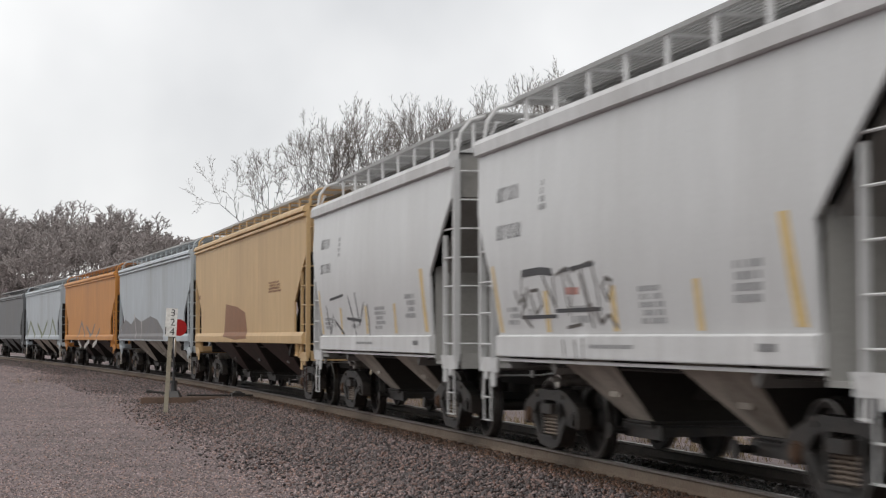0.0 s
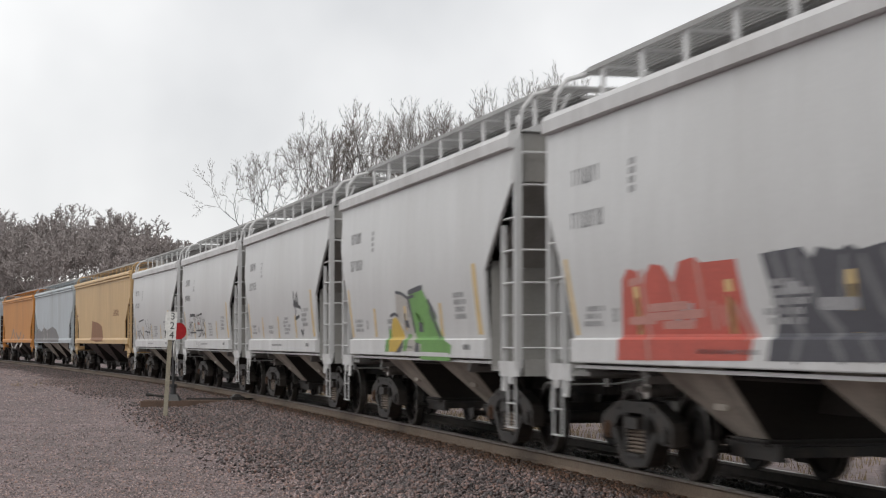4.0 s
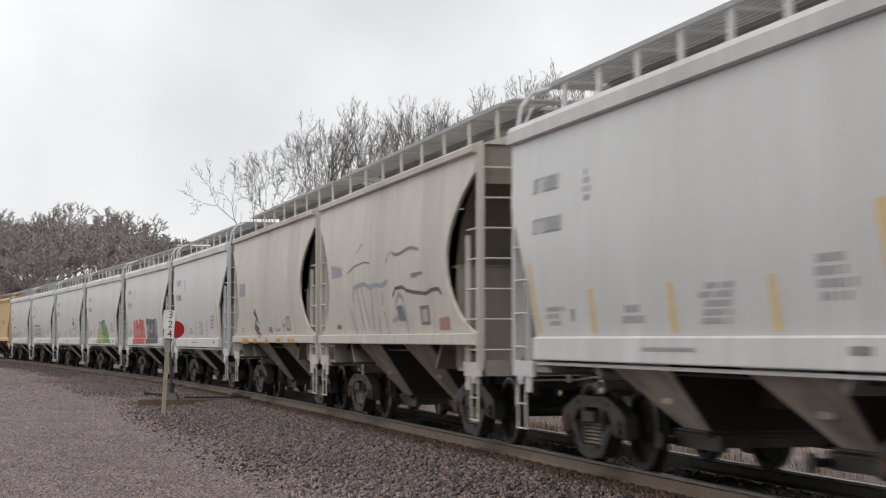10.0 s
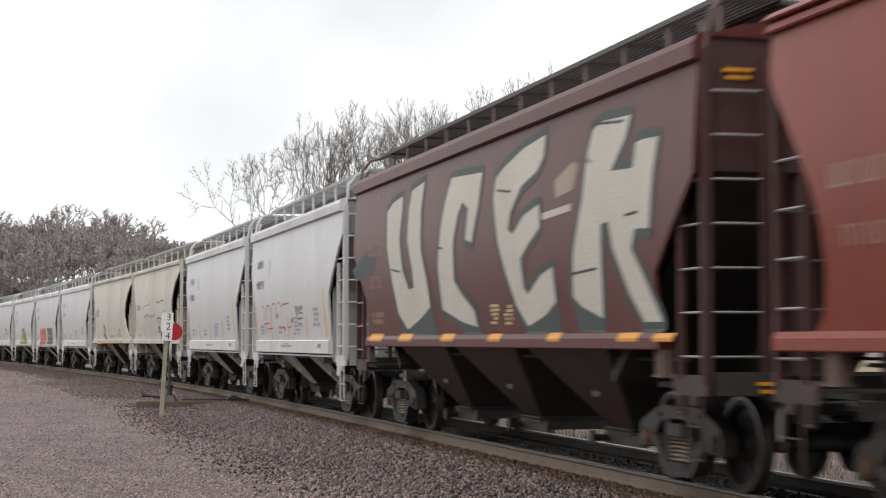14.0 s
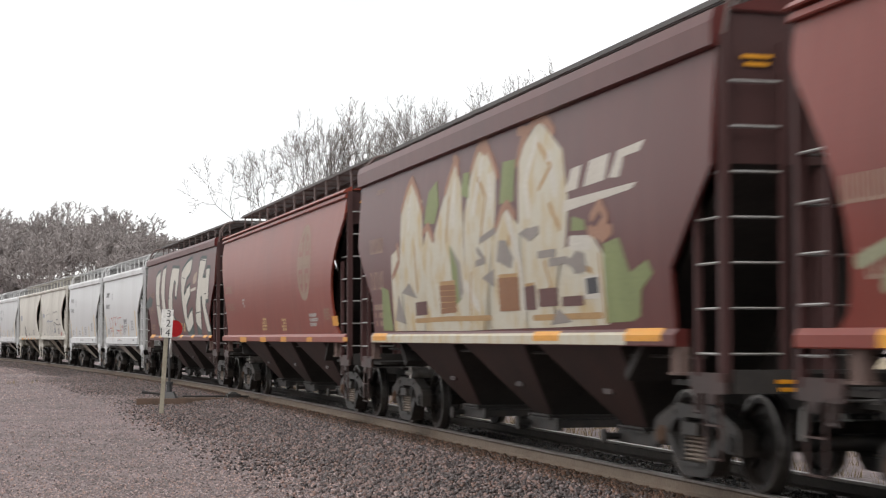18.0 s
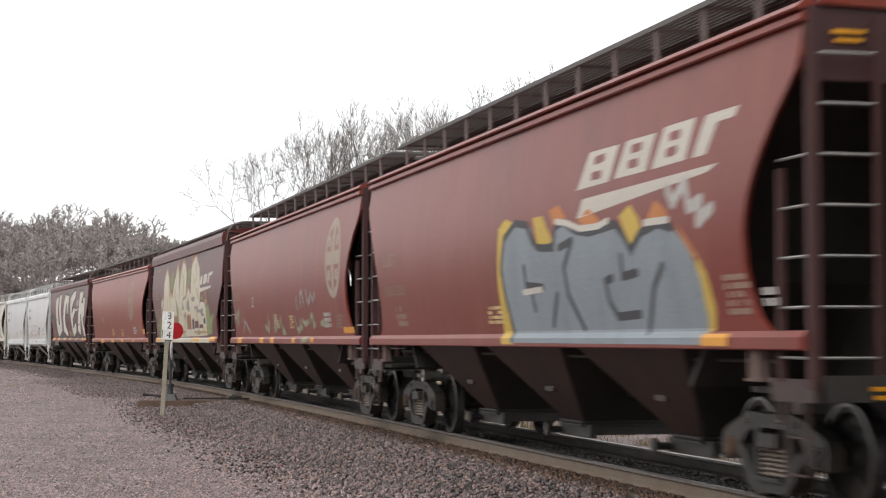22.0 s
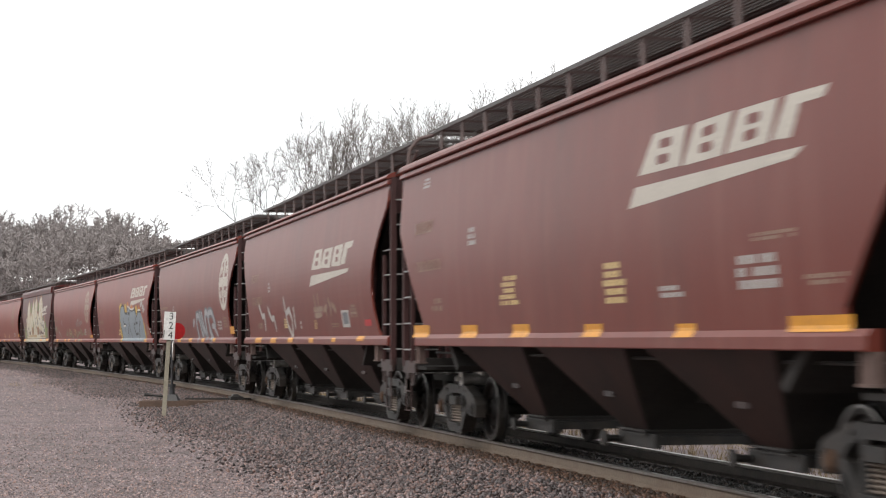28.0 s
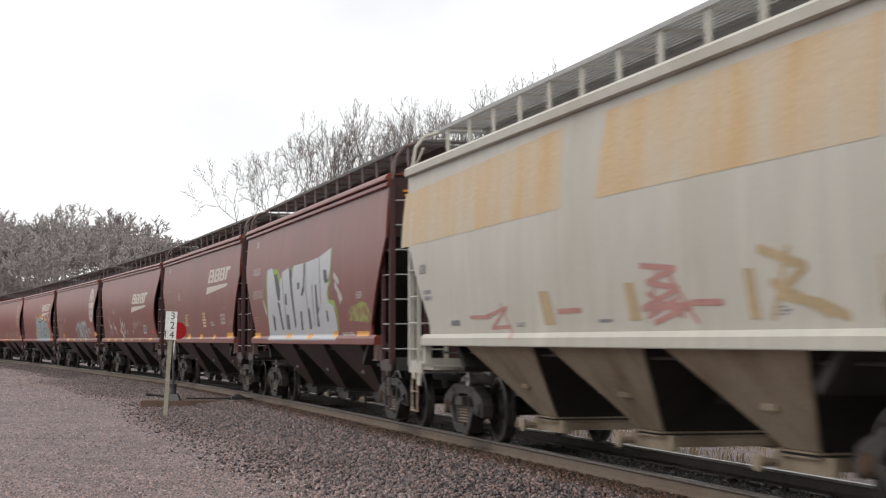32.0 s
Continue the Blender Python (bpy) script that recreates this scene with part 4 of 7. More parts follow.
G_GREYL = spray("light_grey_spray", (0.36, 0.36, 0.37))
G_DKRED = spray("dull_red_fill", (0.12, 0.045, 0.04))
G_STENCIL = spray("dark_stencil", (0.21, 0.21, 0.215))
G_STENCIL_SOFT = spray("soft_stencil", (0.36, 0.36, 0.365))


def on_side(k, z, lift):
    y = sill_y(k, z) if z < k["sill"][1] + 0.004 else side_y(k, z)
    return y + 0.0016 + 0.0013 * lift


def lay(c, name, bm, material, lift, label=""):
    """Lays flat faces (x, 0, z) on the side of car c."""
    car, _, kind, _ = CARS[c]
    k = KINDS[kind]
    cuts = [ledge_z(k), k["sill"][1] + 0.003, k["sill"][1] + 0.03]
    if k["bulge"] > 0.005:
        cuts += [k["sill"][1] + 0.2 * i for i in range(1, 13)]
    lo, hi = min(v.co.z for v in bm.verts), max(v.co.z for v in bm.verts)
    for z in cuts:
        if lo < z < hi:
            bmesh.ops.bisect_plane(bm, geom=bm.verts[:] + bm.edges[:] + bm.faces[:], plane_co=(0, 0, z), plane_no=(0, 0, 1))
    for v in bm.verts:
        v.co.y = v.co.y + on_side(k, v.co.z, lift)
    for f in bm.faces:
        f.normal_update()
        if f.normal.y < 0:
            f.normal_flip()
    me = bpy.data.meshes.new(name)
    bm.to_mesh(me)
    bm.free()
    me.materials.append(None)
    return put(name, me, material, car, label)


def to_x(c, u):
    return KINDS[CARS[c][2]]["length"] / 2 - u


def shape(c, name, material, pts, lift=1, label=""):
    bm = bmesh.new()
    f = bm.faces.new([bm.verts.new((to_x(c, u), 0, z)) for u, z in pts])
    f.normal_update()
    bmesh.ops.triangulate(bm, faces=[f], ngon_method="EAR_CLIP")
    return lay(c, name, bm, material, lift, label)


def plate(c, name, material, u0, u1, z0, z1, lift=1):
    return shape(c, name, material, [(u0, z0), (u1, z0), (u1, z1), (u0, z1)], lift)


def scrawl(c, name, material, width, lines, lift=2):
    """Sprayed lines of even width with rounded ends, each a part."""
    i = 0
    for line in lines:
        bm = bmesh.new()
        pts = [Vector((to_x(c, u), 0, z)) for u, z in line]
        for a, b in zip(pts, pts[1:]):
            d = b - a
            if d.length < 1e-4:
                continue
            n = Vector((-d.z, 0, d.x)).normalized() * width / 2
            y = Vector((0, 0.0001 * (i % 7), 0))
            i += 1
            bm.faces.new([bm.verts.new(p + y) for p in (a + n, a - n, b - n, b + n)])
        for p in pts:
            y = Vector((0, 0.0001 * (i % 7) + 0.0001, 0))
            i += 1
            bm.faces.new([bm.verts.new(p + y + Vector((width / 2 * math.cos(q * 0.7854), 0, width / 2 * math.sin(q * 0.7854)))) for q in range(8)])
        lay(c, name, bm, material, lift)


def stencil(c, material, u0, u1, z0, z1, rows=1):
    """Small writing, as rows of bars."""
    rng = random.Random(int(u0 * 100) + c)
    bm = bmesh.new()
    pitch = (z1 - z0) / rows
    for r in range(rows):
        a, b = z0 + r * pitch + pitch * 0.18, z0 + (r + 1) * pitch - pitch * 0.12
        u = u0 + (rng.uniform(0, 0.2) * (u1 - u0) if rows > 1 else 0)
        end = u1 - (rng.uniform(0, 0.25) * (u1 - u0) if rows > 1 else 0)
        w = max(0.05, min(0.6 * (b - a), (u1 - u0) / 4)) if rows == 1 else max(0.08, (b - a) * 1.1)
        while u + w <= end + 0.02:
            if rows > 1 and rng.random() < 0.15:
                u += w * 0.8
                continue
            if rows == 1 and b - a > 0.12:
                bars = ((u, u + w * 0.28, a, b), (u + w * 0.72, u + w, a, b), (u + w * 0.28, u + w * 0.72, a, a + (b - a) * 0.14)) if rng.random() < 0.6 else ((u + w * 0.3, u + w * 0.6, a, b), (u, u + w * 0.3, b - (b - a) * 0.15, b))
            else:
                bars = ((u, u + w, a, b),)
            for p, q, e, g in bars:
                bm.faces.new([bm.verts.new((to_x(c, q_), 0, z)) for q_, z in ((p, e), (q, e), (q, g), (p, g))])
            u += w * 1.25
    if not bm.faces:
        bm.faces.new([bm.verts.new((to_x(c, q), 0, z)) for q, z in ((u0, z0), (u1, z0), (u1, z1), (u0, z1))])
    ob = lay(c, "stencil", bm, material, 1)
    ob["kind"] = "stuff"
    return ob


def emblem(c, material, u, z, r):
    """A round emblem: a ring with a cross in it."""
    bm = bmesh.new()
    x = to_x(c, u)
    rings = [[bm.verts.new((x + q * r * math.cos(6.28319 * i / 36), 0, z + q * r * math.sin(6.28319 * i / 36))) for i in range(36)] for q in (0.80, 1.0)]
    for i in range(36):
        j = (i + 1) % 36
        bm.faces.new((rings[0][i], rings[1][i], rings[1][j], rings[0][j]))
    lay(c, "emblem_ring", bm, material, 1)
    for dx0, dx1, dz0, dz1 in ((-0.17, 0.17, -0.78, 0.78), (-0.78, -0.19, -0.17, 0.17), (0.19, 0.78, -0.17, 0.17)):
        bm = bmesh.new()
        bm.faces.new([bm.verts.new((x + r * p, 0, z + r * q)) for p, q in ((dx0, dz0), (dx1, dz0), (dx1, dz1), (dx0, dz1))])
        lay(c, "emblem_bar", bm, material, 1)
    for px in (-0.46, 0.46):
        for pz in (-0.42, 0.42):
            bm = bmesh.new()
            bm.faces.new([bm.verts.new((x + r * (px + a), 0, z + r * (pz + b))) for a, b in ((-0.15, -0.13), (0.15, -0.13), (0.15, 0.13), (-0.15, 0.13))])
            lay(c, "emblem_panel", bm, material, 1)


def grey_marks(c):
    """The stencils and yellow reflectors that the grey cars share."""
    stencil(c, G_STENCIL, 0.95, 1.95, 3.10, 3.36)
    stencil(c, G_STENCIL, 0.95, 2.05, 2.62, 2.88)
    stencil(c, G_STENCIL_SOFT, 2.75, 3.05, 2.92, 3.30, 4)
    for u in (2.98, 5.30, 7.60):
        shape(c, "reflector", M_YELLOW, [(u - 0.10, 1.98), (u + 0.06, 1.98), (u + 0.14, 1.50), (u - 0.02, 1.50)])
    shape(c, "reflector", M_YELLOW, [(9.40, 2.47), (9.60, 2.47), (9.88, 1.52), (9.66, 1.52)])
    shape(c, "reflector", M_YELLOW, [(0.68, 2.35), (0.80, 2.35), (1.14, 1.50), (0.99, 1.50)])
    stencil(c, G_STENCIL_SOFT, 1.30, 2.05, 1.58, 1.82, 3)
    stencil(c, G_STENCIL, 2.25, 2.45, 1.60, 1.80)
    stencil(c, G_STENCIL_SOFT, 3.9, 4.6, 1.58, 1.80, 2)
    stencil(c, G_STENCIL_SOFT, 6.0, 6.9, 1.56, 1.96, 5)
    stencil(c, G_STENCIL_SOFT, 8.35, 9.15, 1.72, 2.12, 4)
    stencil(c, G_STENCIL_SOFT, 4.6, 6.0, 1.31, 1.37)
    stencil(c, G_STENCIL, 9.0, 9.35, 1.30, 1.40)


shape(15, "graffiti_shade", G_GREEN_GREY, [(4.16, 1.61), (5.61, 1.93), (5.92, 1.54), (4.30, 1.53)], 1)
shape(15, "graffiti_shade", G_GREEN_GREY, [(7.34, 1.67), (8.15, 1.82), (8.29, 1.53), (7.45, 1.52)], 1)
shape(15, "graffiti_shade", G_GREEN_GREY, [(10.39, 1.61), (11.60, 1.89), (11.69, 1.54), (10.47, 1.52)], 1)
shape(15, "graffiti_shade", G_GREEN_GREY, [(12.18, 1.90), (13.14, 1.67), (13.19, 1.53), (12.31, 1.54)], 1)
shape(15, "graffiti_shade", G_GREEN_GREY, [(-0.12, 2.68), (1.03, 2.93), (1.93, 2.80), (1.58, 2.56), (0.28, 2.48)], 1)
scrawl(15, "letter_outline", G_GREEN_GREY, 0.2, [[(2.67, 3.53), (3.09, 3.65), (3.71, 3.70), (3.78, 3.56), (3.65, 3.02), (3.86, 2.55), (4.25, 2.23), (4.59, 2.25), (4.53, 2.52), (4.19, 2.99), (4.25, 3.52), (4.37, 3.74), (5.15, 3.81), (5.04, 3.38), (5.09, 2.79), (5.41, 2.34), (5.56, 1.94), (4.87, 1.77), (4.01, 1.62), (3.47, 1.86), (3.09, 2.42), (2.77, 2.92), (2.67, 3.53)]], 2)
shape(15, "graffiti_letter", G_WHITE, [(2.67, 3.53), (3.09, 3.65), (3.71, 3.70), (3.78, 3.56), (3.65, 3.02), (3.86, 2.55), (4.25, 2.23), (4.59, 2.25), (4.53, 2.52), (4.19, 2.99), (4.25, 3.52), (4.37, 3.74), (5.15, 3.81), (5.04, 3.38), (5.09, 2.79), (5.41, 2.34), (5.56, 1.94), (4.87, 1.77), (4.01, 1.62), (3.47, 1.86), (3.09, 2.42), (2.77, 2.92)], 3, "huge off-white graffiti letter")
scrawl(15, "letter_outline", G_GREEN_GREY, 0.2, [[(6.79, 3.72), (7.69, 3.68), (8.42, 3.65), (8.31, 3.24), (8.00, 2.75), (7.68, 2.81), (7.79, 3.22), (7.47, 3.33), (7.24, 3.17), (7.01, 2.81), (7.01, 2.28), (7.34, 2.10), (7.99, 1.85), (8.09, 1.63), (7.34, 1.70), (6.29, 1.89), (6.12, 2.52), (6.30, 3.07), (6.55, 3.46), (6.79, 3.72)]], 2)
shape(15, "graffiti_letter", G_WHITE, [(6.79, 3.72), (7.69, 3.68), (8.42, 3.65), (8.31, 3.24), (8.00, 2.75), (7.68, 2.81), (7.79, 3.22), (7.47, 3.33), (7.24, 3.17), (7.01, 2.81), (7.01, 2.28), (7.34, 2.10), (7.99, 1.85), (8.09, 1.63), (7.34, 1.70), (6.29, 1.89), (6.12, 2.52), (6.30, 3.07), (6.55, 3.46)], 3, "huge off-white graffiti letter")
scrawl(15, "letter_outline", G_GREEN_GREY, 0.2, [[(9.10, 3.51), (9.47, 3.62), (10.26, 3.77), (11.14, 3.84), (11.11, 3.58), (10.90, 3.44), (10.25, 3.31), (9.82, 3.02), (9.73, 2.82), (9.94, 2.75), (10.41, 2.95), (11.02, 3.04), (11.05, 2.76), (10.57, 2.59), (10.24, 2.44), (10.32, 2.09), (10.48, 2.00), (11.04, 2.21), (11.49, 2.29), (11.55, 1.89), (11.11, 1.74), (10.39, 1.62), (9.98, 1.87), (9.63, 2.24), (9.28, 2.67), (9.04, 3.24), (9.10, 3.51)]], 2)
shape(15, "graffiti_letter", G_WHITE, [(9.10, 3.51), (9.47, 3.62), (10.26, 3.77), (11.14, 3.84), (11.11, 3.58), (10.90, 3.44), (10.25, 3.31), (9.82, 3.02), (9.73, 2.82), (9.94, 2.75), (10.41, 2.95), (11.02, 3.04), (11.05, 2.76), (10.57, 2.59), (10.24, 2.44), (10.32, 2.09), (10.48, 2.00), (11.04, 2.21), (11.49, 2.29), (11.55, 1.89), (11.11, 1.74), (10.39, 1.62), (9.98, 1.87), (9.63, 2.24), (9.28, 2.67), (9.04, 3.24)], 3, "huge off-white graffiti letter")
scrawl(15, "letter_outline", G_GREEN_GREY, 0.2, [[(12.87, 3.70), (13.11, 3.76), (14.03, 3.72), (13.91, 3.50), (13.51, 3.20), (13.91, 3.18), (14.17, 3.17), (14.23, 3.42), (14.44, 3.43), (14.85, 3.41), (14.73, 3.08), (14.62, 2.54), (14.23, 2.56), (14.10, 2.37), (14.51, 1.99), (14.84, 1.63), (14.35, 1.63), (13.99, 1.92), (13.55, 2.41), (13.44, 2.68), (13.21, 2.67), (13.18, 2.19), (13.13, 1.68), (12.45, 1.82), (12.18, 1.93), (12.26, 2.39), (12.60, 2.97), (12.73, 3.46), (12.87, 3.70)]], 2)
shape(15, "graffiti_letter", G_WHITE, [(12.87, 3.70), (13.11, 3.76), (14.03, 3.72), (13.91, 3.50), (13.51, 3.20), (13.91, 3.18), (14.17, 3.17), (14.23, 3.42), (14.44, 3.43), (14.85, 3.41), (14.73, 3.08), (14.62, 2.54), (14.23, 2.56), (14.10, 2.37), (14.51, 1.99), (14.84, 1.63), (14.35, 1.63), (13.99, 1.92), (13.55, 2.41), (13.44, 2.68), (13.21, 2.67), (13.18, 2.19), (13.13, 1.68), (12.45, 1.82), (12.18, 1.93), (12.26, 2.39), (12.60, 2.97), (12.73, 3.46)], 3, "huge off-white graffiti letter")
scrawl(15, "letter_crack", G_BLACK, 0.03, [[(3.09, 2.58), (3.71, 2.52)], [(12.19, 2.18), (13.02, 2.21)], [(12.99, 3.75), (13.81, 3.68)], [(12.67, 3.42), (12.86, 3.35)], [(9.19, 3.35), (9.82, 3.28)], [(13.95, 2.71), (14.32, 2.72)], [(6.05, 2.79), (6.42, 2.75)]], 4)
shape(15, "painted_mark", G_MARK, [(11.05, 2.92), (12.20, 2.96), (12.20, 2.88), (11.08, 2.84)], 1)
shape(15, "painted_mark", G_FADED2, [(11.58, 3.26), (12.21, 3.42), (12.41, 3.37), (12.27, 3.11), (11.65, 3.06)], 1)
plate(15, "reflector", M_ORANGE_MARK, 1.23, 2.25, 1.44, 1.57, 3)
plate(15, "reflector", M_ORANGE_MARK, 3.48, 4.36, 1.44, 1.56, 3)
plate(15, "reflector", M_ORANGE_MARK, 6.21, 6.92, 1.44, 1.55, 3)
plate(15, "reflector", M_ORANGE_MARK, 8.70, 9.28, 1.44, 1.54, 3)
plate(15, "reflector", M_ORANGE_MARK, 11.25, 11.72, 1.44, 1.54, 3)
plate(15, "reflector", M_ORANGE_MARK, 13.64, 14.24, 1.44, 1.53, 3)
plate(15, "reflector", M_ORANGE_MARK, 14.66, 15.19, 1.44, 1.52, 3)
stencil(15, G_FADED, 1.31, 2.37, 2.82, 3.04, 1)
stencil(15, G_FADED, 1.40, 2.37, 2.27, 2.55, 1)
stencil(15, G_FADED, 1.40, 2.37, 1.71, 1.93, 2)
stencil(15, G_FADED, 1.73, 2.36, 3.81, 3.90, 2)
stencil(15, M_YELLOW, 8.75, 9.24, 1.65, 1.92, 5)
stencil(15, M_YELLOW, 9.36, 9.82, 1.64, 1.90, 5)
shape(17, "graffiti_spire", G_CREAM, [(3.33, 1.55), (3.29, 3.44), (3.87, 3.89), (4.68, 3.47), (4.81, 2.89), (4.80, 1.55)], 1, "tall mottled cream graffiti spire")
shape(17, "graffiti_spire", G_CREAM, [(4.67, 1.55), (4.81, 2.78), (5.12, 3.08), (5.52, 2.79), (5.51, 1.54)], 1, "tall mottled cream graffiti spire")
shape(17, "graffiti_spire", G_CREAM, [(5.48, 1.54), (5.52, 2.95), (6.06, 3.47), (6.54, 3.93), (6.97, 3.49), (7.14, 2.98), (7.21, 1.54)], 1, "tall mottled cream graffiti spire")
shape(17, "graffiti_spire", G_CREAM, [(7.15, 1.54), (7.20, 3.12), (7.49, 3.73), (7.93, 4.01), (8.65, 3.64), (8.74, 3.09), (8.35, 1.55)], 1, "tall mottled cream graffiti spire")
shape(17, "graffiti_spire", G_CREAM, [(7.93, 1.55), (8.71, 2.80), (9.23, 3.09), (9.90, 2.74), (10.01, 1.56)], 1, "tall mottled cream graffiti spire")
shape(17, "graffiti_spire", G_CREAM, [(9.78, 2.74), (9.67, 3.70), (10.43, 4.01), (11.42, 3.56), (11.70, 2.95), (11.59, 2.50), (10.98, 1.56), (9.92, 1.56)], 1, "tall mottled cream graffiti spire")
shape(17, "graffiti_spire", G_CREAM, [(10.87, 1.56), (11.40, 2.43), (12.51, 2.53), (12.84, 2.31), (12.86, 1.58)], 1, "tall mottled cream graffiti spire")
shape(17, "graffiti_spire", G_CREAM, [(2.65, 1.55), (2.66, 2.75), (3.22, 2.87), (3.46, 2.28), (3.46, 1.55)], 1, "tall mottled cream graffiti spire")
shape(17, "graffiti_patch", G_LIME, [(4.87, 3.12), (5.07, 3.57), (5.53, 3.71), (5.74, 3.35), (5.52, 3.08)], 2)
shape(17, "graffiti_patch", G_LIME, [(6.97, 3.39), (7.02, 3.68), (7.33, 3.67), (7.39, 3.30)], 2)
shape(17, "graffiti_patch", G_LIME, [(8.91, 3.12), (8.98, 3.65), (9.53, 3.63), (9.54, 3.11)], 2)
shape(17, "graffiti_patch", G_LIME, [(11.79, 2.62), (11.84, 2.78), (12.25, 2.71), (12.29, 2.60)], 2)
shape(17, "graffiti_patch", G_LIME, [(12.82, 1.60), (12.84, 2.42), (13.32, 2.47), (13.61, 2.10), (14.12, 2.21), (14.25, 2.07), (13.90, 1.92), (13.82, 1.66), (13.60, 1.61)], 2)
shape(17, "graffiti_patch", G_LIME, [(1.82, 1.56), (1.89, 2.28), (2.38, 2.20), (2.54, 1.56)], 2)
shape(17, "graffiti_patch", G_LIME, [(6.58, 1.88), (6.39, 2.74), (6.96, 2.46), (6.95, 1.97)], 2)
scrawl(17, "graffiti_line", G_RUST, 0.12, [[(3.34, 3.44), (3.62, 3.73), (3.89, 3.87), (4.38, 3.60), (4.74, 3.32)], [(4.81, 2.99), (5.12, 3.08), (5.43, 2.87)], [(6.09, 3.50), (6.32, 3.76), (6.54, 3.92), (6.76, 3.71)], [(6.44, 3.94), (6.70, 3.87)], [(7.44, 3.68), (7.67, 3.94), (8.03, 4.00), (8.52, 3.70), (8.78, 3.49)], [(7.74, 3.99), (8.10, 3.87)], [(8.75, 2.82), (9.04, 3.04), (9.27, 3.10), (9.60, 2.93)], [(9.67, 3.70), (9.80, 3.89), (10.32, 4.02), (10.60, 4.03), (11.02, 3.81)], [(9.58, 3.97), (10.03, 3.93), (9.80, 3.79), (9.61, 3.57)], [(10.38, 4.06), (10.68, 3.97)], [(12.51, 2.73), (12.77, 2.85), (12.97, 2.69), (12.68, 2.57), (13.09, 2.56), (12.80, 2.49)], [(12.42, 2.59), (12.88, 2.50)], [(2.77, 2.42), (3.22, 2.64), (3.11, 2.88)]], 3)
scrawl(17, "graffiti_line", G_OCHRE, 0.07, [[(4.28, 2.81), (4.38, 2.14)], [(6.32, 3.40), (6.22, 2.80)], [(7.81, 3.55), (8.24, 3.27), (8.02, 2.68)], [(10.48, 3.72), (11.01, 3.41), (10.58, 3.18)], [(11.00, 2.97), (11.40, 2.67)], [(7.50, 2.29), (7.34, 1.67)], [(9.41, 2.73), (9.22, 2.43)], [(10.78, 2.31), (10.98, 2.02), (10.56, 1.88)], [(11.78, 2.30), (12.41, 2.16)], [(12.71, 2.32), (12.78, 1.61)], [(4.17, 1.70), (6.04, 1.71), (8.35, 1.70)], [(10.22, 1.68), (12.66, 1.68)]], 2)
scrawl(17, "graffiti_line", G_WHITE, 0.16, [[(3.87, 3.57), (3.81, 3.12)], [(6.57, 3.58), (6.59, 3.02)], [(7.96, 3.77), (7.66, 3.13)], [(8.38, 3.49), (8.51, 3.15)], [(10.37, 3.78), (10.02, 3.32), (10.19, 2.92)], [(10.91, 3.54), (11.21, 3.11)], [(9.29, 2.95), (9.77, 2.40), (9.88, 1.81)], [(11.78, 2.49), (12.42, 2.46)], [(7.19, 2.15), (7.79, 1.85)]], 2)
shape(17, "graffiti_shade", G_SHADE, [(6.43, 2.71), (6.96, 2.46), (7.07, 2.06), (6.84, 1.94), (6.80, 2.41)], 3)
shape(17, "graffiti_shade", G_SHADE, [(8.77, 2.41), (8.90, 2.67), (9.22, 2.65), (9.53, 2.42), (9.41, 2.29)], 3)
shape(17, "graffiti_shade", G_SHADE, [(8.05, 2.22), (8.63, 2.32), (8.63, 2.08)], 3)
shape(17, "graffiti_shade", G_SHADE, [(2.77, 1.72), (3.11, 2.12), (3.54, 1.65)], 3)
shape(17, "graffiti_shade", G_SHADE, [(3.33, 2.14), (3.87, 2.28), (4.37, 2.03)], 3)
shape(17, "graffiti_shade", G_SHADE, [(10.87, 1.59), (11.18, 1.78), (11.67, 1.62)], 3)
shape(17, "graffiti_shade", G_SHADE, [(11.69, 2.30), (11.97, 2.40), (12.24, 2.35), (12.28, 2.16), (11.87, 2.14)], 3)
shape(17, "graffiti_shade", G_SHADE, [(9.78, 2.70), (10.13, 2.76), (10.63, 2.66), (10.24, 2.58)], 3)
scrawl(17, "graffiti_line", G_SHADE, 0.09, [[(7.87, 2.60), (8.22, 2.44), (7.80, 2.42)], [(10.57, 2.41), (11.20, 2.41), (10.99, 2.30), (11.59, 2.31), (12.10, 2.17)], [(10.01, 2.69), (10.57, 2.71)], [(8.02, 2.71), (8.71, 2.80)]], 3)
shape(17, "graffiti_panel", G_OCHRE, [(5.79, 2.24), (6.64, 2.24), (6.63, 1.80), (5.78, 1.78)], 3)
scrawl(17, "graffiti_line", G_BROWN, 0.07, [[(5.79, 2.15), (6.63, 2.14)]], 4)
scrawl(17, "graffiti_line", G_BROWN, 0.07, [[(5.78, 2.07), (6.63, 2.06)]], 4)
scrawl(17, "graffiti_line", G_BROWN, 0.07, [[(5.78, 1.99), (6.63, 1.98)]], 4)
scrawl(17, "graffiti_line", G_BROWN, 0.07, [[(5.78, 1.90), (6.63, 1.90)]], 4)
scrawl(17, "graffiti_line", G_BROWN, 0.07, [[(5.78, 1.82), (6.63, 1.83)]], 4)
shape(17, "graffiti_panel", G_OCHRE, [(8.83, 2.24), (9.67, 2.23), (9.67, 1.79), (8.82, 1.78)], 3)
scrawl(17, "graffiti_line", G_BROWN, 0.07, [[(8.83, 2.16), (9.67, 2.15)]], 4)
scrawl(17, "graffiti_line", G_BROWN, 0.07, [[(8.83, 2.09), (9.67, 2.08)]], 4)
scrawl(17, "graffiti_line", G_BROWN, 0.07, [[(8.83, 2.02), (9.67, 2.01)]], 4)
scrawl(17, "graffiti_line", G_BROWN, 0.07, [[(8.83, 1.95), (9.67, 1.95)]], 4)
